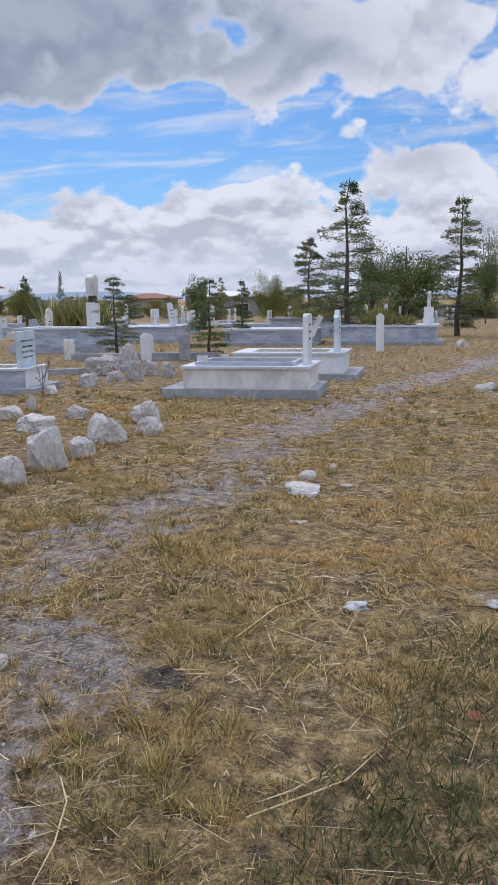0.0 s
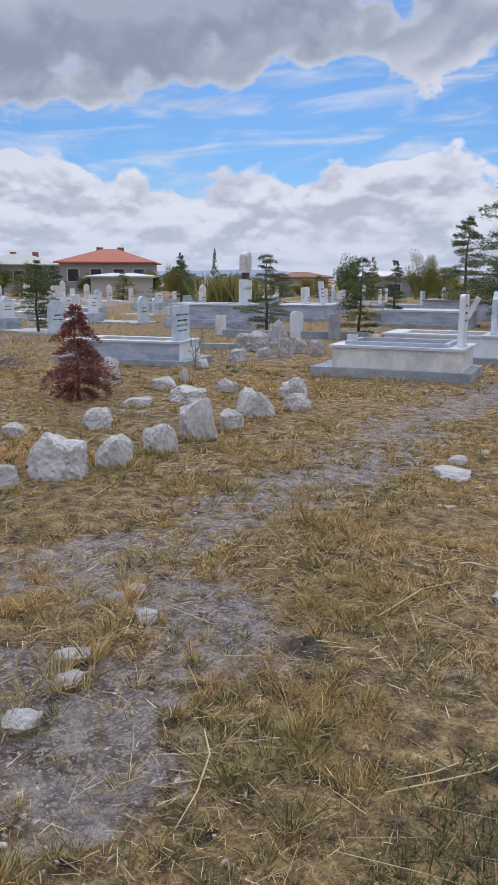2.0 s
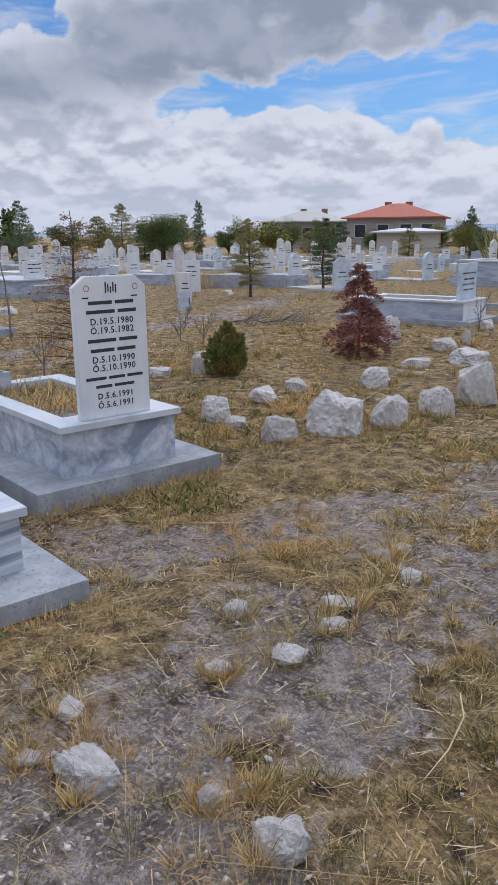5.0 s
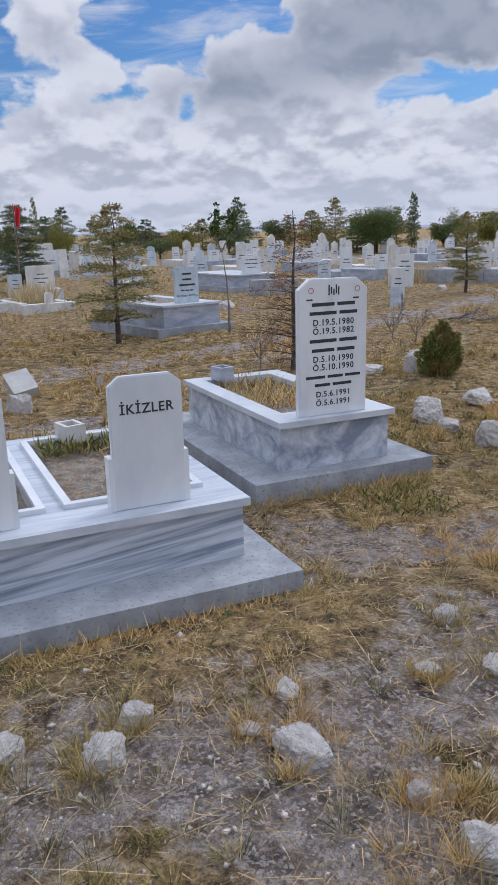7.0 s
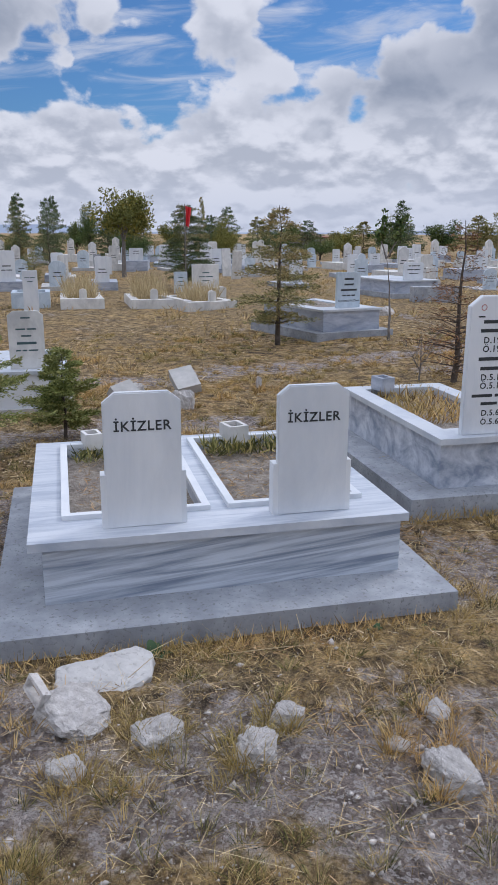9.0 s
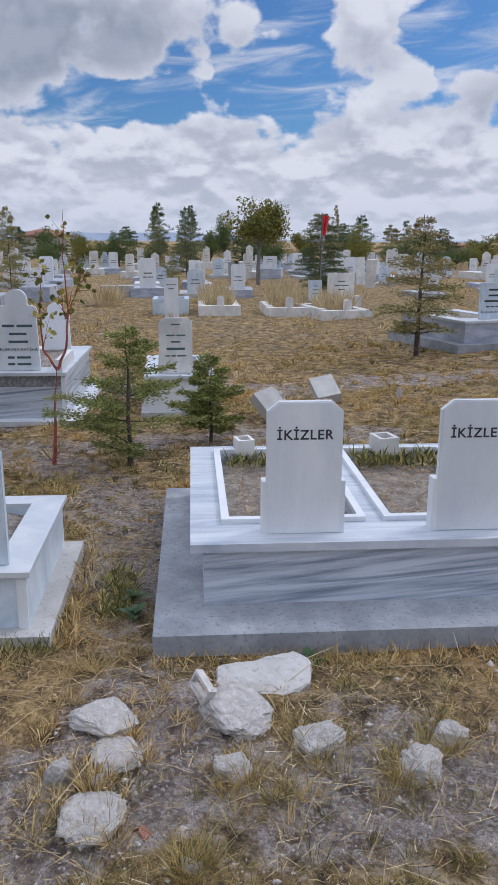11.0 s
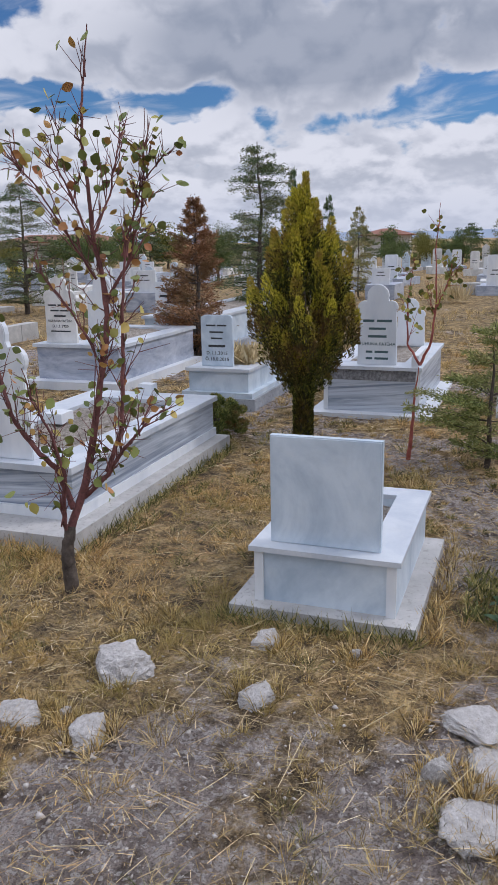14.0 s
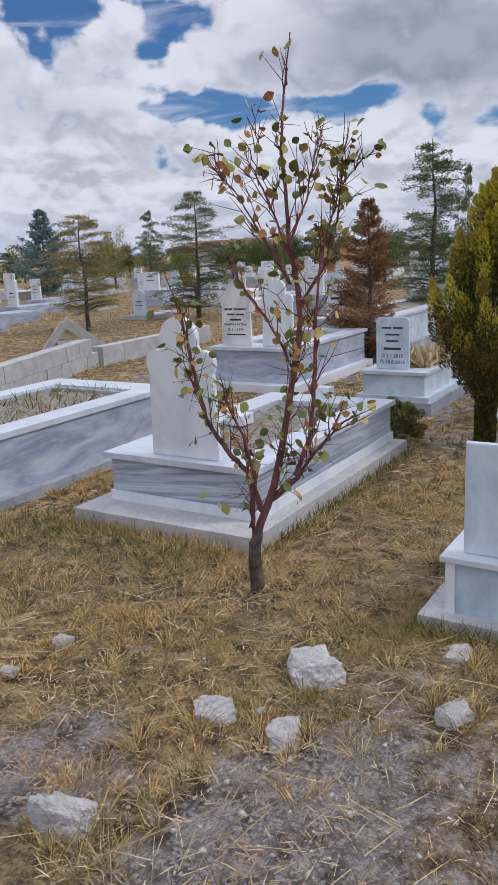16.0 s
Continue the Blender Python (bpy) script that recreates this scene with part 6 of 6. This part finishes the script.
for i, (x, y, rx, ry, m) in enumerate(((-2.52, 0.28, 0.05, 0.95, 900), (-4.1, 1.38, 0.5, 0.06, 300), (-3.62, 2.1, 0.05, 0.62, 500), (-2.68, -1.47, 0.05, 0.42, 500), (-3.02, -3.6, 0.07, 0.62, 900), (-4.2, -2.84, 1.1, 0.05, 900), (-3.2, -1.02, 0.5, 0.04, 300))):
    tuft_patch("edge_grass", "grass and weeds along the edge of a grave base", x, y, -0.08, rx, ry, m, 0.085, 0.0022, GREEN_GRASS if i % 2 else STRAW, 60 + i, 0.6)
tuft_patch("edge_grass", "taller green grass before the large grave", -2.82, -3.75, -0.08, 0.24, 0.75, 1300, 0.12, 0.0018, GREEN_GRASS, 70, 0.75)
tuft_patch("edge_grass", "tall dry grass round the foot of the fruit tree", -2.70, -2.75, -0.08, 0.34, 0.50, 900, 0.10, 0.0017, STRAW, 71, 0.8)
flower = thing("artificial_flower", "small pink flower beside a headstone", "flower", -3.9, 0.98, 0.30)
V, F = [], []
tube(V, F, [(0, 0, 0), (0.01, 0, 0.08), (0, 0.01, 0.14)], [0.003, 0.003, 0.002], 5)
part("stalk", fast_mesh("stalk", V, F), GREEN_GRASS, flower)
rnd = np.random.RandomState(3)
part("petals", fast_mesh("petals", *blades(np.tile([[0, 0.01, 0.14]], (14, 1)), rnd.normal(size=(14, 3)) + [0, 0, 0.6], 0.035, 0.011, rnd)), PINK, flower)
pole = thing("flag_pole", "red flag hanging on a thin pole", "flag", -20.94, 2.98, -0.09)
V, F = [], []
tube(V, F, [(0, 0, 0), (0, 0, 2.32)], [0.02, 0.015], 6)
part("pole", fast_mesh("pole", V, F), BARK_GREY, pole)
bm = bmesh.new()
bmesh.ops.create_grid(bm, x_segments=6, y_segments=10, size=0.5)
for v in bm.verts:
    u, q = v.co.x + 0.5, v.co.y + 0.5
    v.co = (0.04 * math.sin(9 * u + 3 * q), 0.02 + 0.16 * u * (0.6 + 0.4 * (1 - q)), 2.27 - 0.50 * q - 0.05 * u)
part("flag", bm, FLAG_RED, pole, "plain red flag cloth")


# ---- the crowd of far gravestones ----
def far_grave_model(k):
    kinds = ("soft", "point", "round", "plain", "chamfer", "trefoil")
    mats = (MARBLE_WHITE, MARBLE_OLD, MARBLE_CLOUDY)
    g = thing("far_grave", "white marble gravestone in the crowded far rows", "grave", 0, 0, 0, 0, "far rows of graves")
    hb = (0.22, 0.35, 0.10, 0.42, 0.28, 0.16)[k]
    part("body", box(-1.7, 0, -0.45, 0.45, -0.05, hb, 0.01), (MARBLE_BLUE, MARBLE_OLD, CONCRETE_PALE)[k % 3], g)
    s = headstone(g, kinds[k], (0.42, 0.36, 0.46, 0.55, 0.40, 0.45)[k], (0.75, 0.85, 0.7, 0.5, 0.8, 0.85)[k], 0.08, -0.15, 0, hb - 0.005, mats[k % 3], [("#####", 0.06, 0.38), ("### ####", 0.05, 0.28)], INK)
    return g


models = [far_grave_model(k) for k in range(6)]
rnd = random.Random(11)
first_use = [True] * 6
KEEP = [(-4.95, 24, 2.2), (-11, 19, 2.6), (-11, 24, 2.8), (-3.5, 23.4, 2.8), (-6, 27.6, 3), (-7, 22.5, 2.5), (-18, 8, 2.2), (-17, 1.5, 4.5), (-24, 3.5, 3), (-29, 2, 2.0), (-31, 1.4, 1.6), (-18, 28.2, 1.6), (-16, 11.3, 2.5)]
spots = []
for ring_r in range(11):
    r = 19.5 + ring_r * 2.5
    a = -4.0
    while a < 150:
        a += rnd.uniform(1.6, 4.6) * 40 / (r + 12)
        rr = r + rnd.uniform(-0.9, 0.9)
        x, y = -rr * math.sin(radians(a)), rr * math.cos(radians(a))
        if -14 < x < -3 and y > 15 and rr < 30 or a < 14 and rr < 34 or 84 < a < 101 and rr < 26 and rnd.random() < 0.7:
            continue
        if any(math.hypot(x - kx, y - ky) < kr for kx, ky, kr in KEEP) or rnd.random() < (0.36 if 40 < a < 112 else 0.58):
            continue
        spots.append((x, y))
for i, (x, y) in enumerate(spots):
    k = rnd.randrange(6)
    m = pose(x, y, -0.06, 0, 0, rnd.uniform(-12, 14)) @ Matrix.Scale(rnd.uniform(0.8, 1.12), 4)
    g = models[k] if first_use[k] else copy_thing(models[k], Matrix())
    first_use[k] = False
    g.matrix_basis = m


# ---- houses, hills ----
def house(label, x, y, rz, wide_, deep, eaves, ridge, wall, roof, windows, chimneys, flat=False):
    h = thing("house", label, "house", x, y, -0.1, rz)
    part("wall", box(-wide_ / 2, wide_ / 2, -deep / 2, deep / 2, 0, eaves, 0.02), wall, h)
    a, b, o = wide_ / 2 + 0.45, deep / 2 + 0.45, eaves
    bm = bmesh.new()
    e = 0.18
    lo = [bm.verts.new(p) for p in ((-a, -b, o), (a, -b, o), (a, b, o), (-a, b, o))]
    up = [bm.verts.new((v.co.x, v.co.y, o + e * 0.6)) for v in lo]
    run = max(0.3, a - b * 0.9)
    r0, r1 = bm.verts.new((-run, 0, ridge)), bm.verts.new((run, 0, ridge))
    bm.faces.new(lo[::-1])
    for i in range(4):
        bm.faces.new((lo[i], lo[(i + 1) % 4], up[(i + 1) % 4], up[i]))
    bm.faces.new((up[0], up[1], r1, r0))
    bm.faces.new((up[2], up[3], r0, r1))
    bm.faces.new((up[1], up[2], r1))
    bm.faces.new((up[3], up[0], r0))
    part("roof", bm, roof, h)
    for cx, cy in chimneys:
        part("chimney", box(cx - 0.28, cx + 0.28, cy - 0.28, cy + 0.28, eaves + 0.4, ridge + 0.15, 0.02), BRICK, h)
    for wx in windows:
        f = part("window", plate(-0.55, 0.55, -0.6, 0.6, -0.03, 0.05, [(-0.47, 0.47, -0.52, 0.52)], 0), WALL_PALE, h, "", Matrix.Translation((wx, -deep / 2 - 0.02, eaves - 1.05)) @ Euler((radians(90), 0, 0)).to_matrix().to_4x4())
        part("pane", box(-0.465, 0.465, -0.515, 0.515, -0.02, 0.0, 0), GLASS, f)
    return h


house("grey-walled house with a red hipped tile roof", -47.7, 57.8, 32, 8.0, 7.6, 2.75, 4.1, WALL_GREY, ROOF_RED, (-2.8, -0.8, 1.2, 3.0), ((-1.0, 0.4), (0.9, 0.6)))
house("grey house with a pale sheet roof", -58.7, 57.2, 40, 7.6, 7.0, 2.6, 3.8, WALL_GREY, ROOF_GREY, (-2.4, 0.2, 2.4), ((-0.6, 0.2), (1.5, 0.5)))
house("low shed with a white sheet roof", -38.4, 48.0, 34, 4.6, 3.4, 1.5, 1.85, WALL_PALE, ROOF_WHITE, (), ())
house("low building with an ochre roof behind trees", -30.0, 62.0, 25, 4.6, 4.0, 1.5, 2.05, WALL_PALE, BRICK, (), ())
house("long low grey building far off", -21.5, 62.0, 18, 7.0, 4.0, 1.6, 2.1, WALL_GREY, ROOF_WHITE, (-2, 0, 2), ())
house("brown-roofed house far behind trees", -66.0, 20.0, 70, 4.6, 4.0, 1.2, 1.75, WALL_GREY, BRICK, (), ())
house("tawny house far behind the cemetery", -78.0, -14.5, 95, 4.5, 4.0, 1.9, 2.6, WALL_PALE, BRICK, (), ())
house("row house far behind the cemetery", -70.0, -46.0, 120, 12.0, 6.0, 1.9, 2.7, WALL_PALE, BRICK, (-4, -1, 2, 5), ())
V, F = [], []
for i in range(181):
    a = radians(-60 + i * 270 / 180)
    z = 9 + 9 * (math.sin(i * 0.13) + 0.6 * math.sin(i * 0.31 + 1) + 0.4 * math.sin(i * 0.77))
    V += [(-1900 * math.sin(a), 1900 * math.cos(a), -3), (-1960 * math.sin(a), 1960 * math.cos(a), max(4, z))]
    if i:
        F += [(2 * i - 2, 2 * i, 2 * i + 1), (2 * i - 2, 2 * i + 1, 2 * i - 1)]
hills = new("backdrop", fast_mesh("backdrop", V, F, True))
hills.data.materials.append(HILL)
tagged(hills, "low hills on the horizon, tinted blue for distance haze", "hills", kind="structure")


# ---- grass and pebbles ----
TAKEN = [(-4.5, -2.58, -0.68, 1.24), (-5.65, -3.64, 1.5, 2.76), (-3.78, -2.72, -1.9, -1.06), (-5.4, -3.07, -4.2, -2.88), (-5.2, -2.75, -6.35, -4.78), (-8.5, -6.9, -0.98, -0.24), (-8.7, -6.65, -2.65, -1.48), (-8.4, -6.7, -3.98, -3.14), (-9.4, -7.1, -6.1, -4.8), (-4.75, -2.45, 10.0, 11.5), (-9.4, -6.8, 9.5, 11.2)]


def free(x, y):
    ok = np.ones(len(x), bool)
    for a, b, c_, d in TAKEN:
        ok &= ~((x > a) & (x < b) & (y > c_) & (y < d))
    return ok


def scatter(rnd, count, dense, r1):
    """Spots round the path: even out to dense, thinning beyond."""
    inner = 0.5 / (0.5 + math.log(r1 / dense))
    u = rnd.uniform(0, 1, count)
    r = np.where(u < inner, dense * np.sqrt(u / inner), dense * (r1 / dense) ** ((u - inner) / (1 - inner)))
    a = np.radians(rnd.uniform(-9, 152, count))
    return 0.05 - r * np.sin(a), -0.35 + r * np.cos(a), r


def stand(name, label, P, D, L, W, bow, mat, rnd):
    """Grass blades as one mesh: three triangles each, bent towards their tips."""
    k = len(P)
    D = D / np.linalg.norm(D, axis=1, keepdims=True)
    side = np.cross(D, rnd.normal(size=(k, 3)))
    side /= np.linalg.norm(side, axis=1, keepdims=True) + 1e-9
    L, W = L[:, None], W[:, None]
    sag = D * np.array([1, 1, 0.0]) * L * bow
    sag[:, 2] -= (L * bow * 0.5)[:, 0]
    mid, tip = P + D * L * 0.55 + sag * 0.2, P + D * L + sag
    V = np.stack([P - side * W, P + side * W, mid + side * W * 0.8, mid - side * W * 0.8, tip], 1).reshape(-1, 3)
    q = np.arange(k)[:, None] * 5
    ob = new(name, fast_mesh(name, V, np.concatenate([q + [[0, 1, 2]], q + [[0, 2, 3]], q + [[3, 2, 4]]])))
    ob.data.materials.append(mat)
    return tagged(ob, label, "grass", kind="stuff")


def tufts(name, label, x, y, r, per, high, wide_, mat, rnd, lean=0.9, foot=0.022):
    """Rosettes of blades: upright in the middle, leaning out at the rim."""
    size = rnd.uniform(0.55, 1.3, len(x)) * (0.5 + 0.9 * wave(x, y, 3.4, 7))
    X, Y, S, R = (np.repeat(v, per) for v in (x, y, size, r))
    k = len(X)
    way, off = rnd.uniform(0, 6.283, k), np.sqrt(rnd.uniform(0, 1, k))
    X, Y = X + np.cos(way) * off * foot * (0.4 + S), Y + np.sin(way) * off * foot * (0.4 + S)
    ok = free(X, Y)
    X, Y, S, R, way, off = (v[ok] for v in (X, Y, S, R, way, off))
    k = len(X)
    out = lean * off * rnd.uniform(0.4, 1.5, k)
    D = np.stack([np.cos(way) * out, np.sin(way) * out, np.ones(k)], 1) + rnd.normal(size=(k, 3)) * 0.16
    L = high * S * rnd.uniform(0.45, 1.25, k)
    W = wide_ * (0.55 + 0.30 * R) * rnd.uniform(0.7, 1.3, k)
    return stand(name, label, np.stack([X, Y, ground_z(X, Y) - 0.012], 1), D, L, W, 0.30, mat, rnd)


def sown(seed, count, dense, r1, keep, trodden):
    rnd = np.random.RandomState(seed)
    x, y, r = scatter(rnd, count, dense, r1)
    ok = free(x, y) & (r > 1.0) & (rnd.uniform(0, 1, count) < np.clip(1.15 - trodden * wear(x, y), 0.24, 1) * keep(x, y))
    return x[ok], y[ok], r[ok], rnd


def strewn(name, label, seed, count, dense, r1, long_, wide_, mat, trodden, lift=0.06):
    """Single stems lying on the ground, every way."""
    x, y, r, rnd = sown(seed, count, dense, r1, lambda x, y: np.clip(0.35 + 1.1 * wave(x, y, 2.6, 17), 0, 1), trodden)
    k = len(x)
    way = rnd.uniform(0, 6.283, k)
    D = np.stack([np.cos(way), np.sin(way), np.abs(rnd.normal(size=k)) * lift * 2], 1)
    L = long_ * rnd.gamma(3.0, 0.33, k)
    return stand(name, label, np.stack([x, y, ground_z(x, y) + rnd.uniform(0.0, 0.014, k)], 1), D, L, wide_ * (0.55 + 0.32 * r) * rnd.uniform(0.6, 1.4, k), 0.04, mat, rnd)


greener = lambda x, y: np.clip((wave(x, y, 0.9, 21) - 0.40) * 3.2 + 0.9 * np.exp(-1.2 * (x - 0.0) ** 2 - 0.5 * (y - 1.8) ** 2), 0.07, 1) * (0.45 + 0.55 * ease(7.0, 3.0, np.hypot(x, y)))
patchy = lambda x, y: np.clip(0.10 + 3.0 * (wave(x, y, 5.0, 9) - 0.34), 0.08, 1) * (0.6 + 0.6 * wave(x, y, 1.6, 10))
for nm, lb, seed, count, per, high, mat, keep in (
    ("dry_grass", "short tufts of dry yellow grass over the ground", 1, 17000, 36, 0.072, STRAW, patchy),
    ("green_grass", "olive-green grass tufts among the dry", 2, 8500, 36, 0.072, GREEN_GRASS, greener),
):
    x, y, r, rnd = sown(seed, count, 4.5, 12.5, keep, 1.15)
    tufts(nm, lb, x, y, r, per, high, 0.0009, mat, rnd)
x, y, r, rnd = sown(6, 50000, 3.6, 12.0, lambda x, y: np.clip(0.25 + 1.2 * wave(x, y, 3.0, 19), 0, 1), 1.2)
tufts("grass_sward", "thin low dry grass between the tufts", x, y, r, 5, 0.042, 0.0010, STRAW, rnd, 1.6, 0.05)
strewn("grass_litter", "flattened bits of dry grass on the ground", 5, 120000, 5.0, 14.0, 0.050, 0.0009, STRAW_FLAT, 0.15)
strewn("straw", "long pale straw stems lying on the ground", 3, 9000, 4.0, 10.0, 0.16, 0.0008, STRAW_PALE, 0.25, 0.10)
x, y, r, rnd = sown(4, 7500, 14.0, 34.0, lambda x, y: np.clip(wave(x, y, 0.8, 31) * 1.6 - 0.45, 0.02, 1), 1.0)
tufts("far_grass", "tufts of tall dry grass further off", x[r > 9], y[r > 9], r[r > 9], 9, 0.15, 0.0010, STRAW, rnd, 0.7, 0.06)
# grass growing up round the stones
rnd = np.random.RandomState(77)
round_ = np.array([(x, y, wd) for x, y, wd, _ in RING + PILE + PATH_STONES + NEAR + NEAR_END if y < 9])
pick = rnd.randint(0, len(round_), 520)
a = rnd.uniform(0, 6.283, 520)
x, y = (round_[pick, 0] + np.cos(a) * (0.53 * round_[pick, 2] + 0.01), round_[pick, 1] + np.sin(a) * (0.50 * round_[pick, 2] + 0.01))
tufts("stone_grass", "dry grass tufts growing round the stones", x, y, np.hypot(x, y), 26, 0.085, 0.0011, STRAW, rnd, 0.7, 0.02)
for i, pts in enumerate(([(-1.16, 1.72), (-1.07, 1.61), (-1.02, 1.47), (-0.98, 1.31)], [(-0.99, 2.73), (-0.91, 3.07), (-0.8, 3.28)], [(-0.59, 1.71), (-0.44, 1.85), (-0.37, 1.95), (-0.31, 2.09)], [(-1.35, 2.14), (-1.18, 2.21)], [(-0.4, 2.02), (-0.5, 1.84), (-0.58, 1.78)])):
    V, F = [], []
    tube(V, F, [(x, y, 0.012 + 0.012 * (k % 2)) for k, (x, y) in enumerate(pts)], [0.0028] * (len(pts) - 1) + [0.0012], 5)
    stalk = new("dry_stalk", fast_mesh("dry_stalk", V, F, True))
    stalk.data.materials.append(STRAW_PALE)
    tagged(stalk, "long pale dry plant stalk lying on grass", "plant stalk", "dry stalks")
rnd = np.random.RandomState(8)
count = 16000
r = 1.0 * 9.0 ** rnd.uniform(0, 1, count)
a = np.radians(rnd.uniform(-8, 150, count))
px_, py_ = 0.05 - r * np.sin(a), -0.35 + r * np.cos(a)
ok = free(px_, py_) & (rnd.uniform(0, 1, count) < 0.15 + bareness(px_, py_))
px_, py_ = px_[ok], py_[ok]
count = len(px_)
s = np.clip(rnd.gamma(1.3, 0.0024, count), 0.0018, 0.012)
octa = np.array([(1, 0, 0), (0, 1, 0), (-1, 0, 0), (0, -1, 0), (0, 0, 0.8), (0, 0, -0.8)])
V = (octa[None] * (1 + 0.5 * rnd.normal(size=(count, 6, 1))) * rnd.uniform(0.5, 1.4, (count, 1, 3)) * s[:, None, None]) + np.stack([px_, py_, ground_z(px_, py_) - 0.004], 1)[:, None]
q = np.arange(count)[:, None] * 6
F = np.concatenate([q + [t] for t in ([0, 1, 4], [1, 2, 4], [2, 3, 4], [3, 0, 4], [1, 0, 5], [2, 1, 5], [3, 2, 5], [0, 3, 5])])
pebbles = new("pebbles", fast_mesh("pebbles", V.reshape(-1, 3), F))
pebbles.data.materials.append(CRUMB)
tagged(pebbles, "small pale pebbles and crumbs on bare earth", "pebbles", kind="stuff")
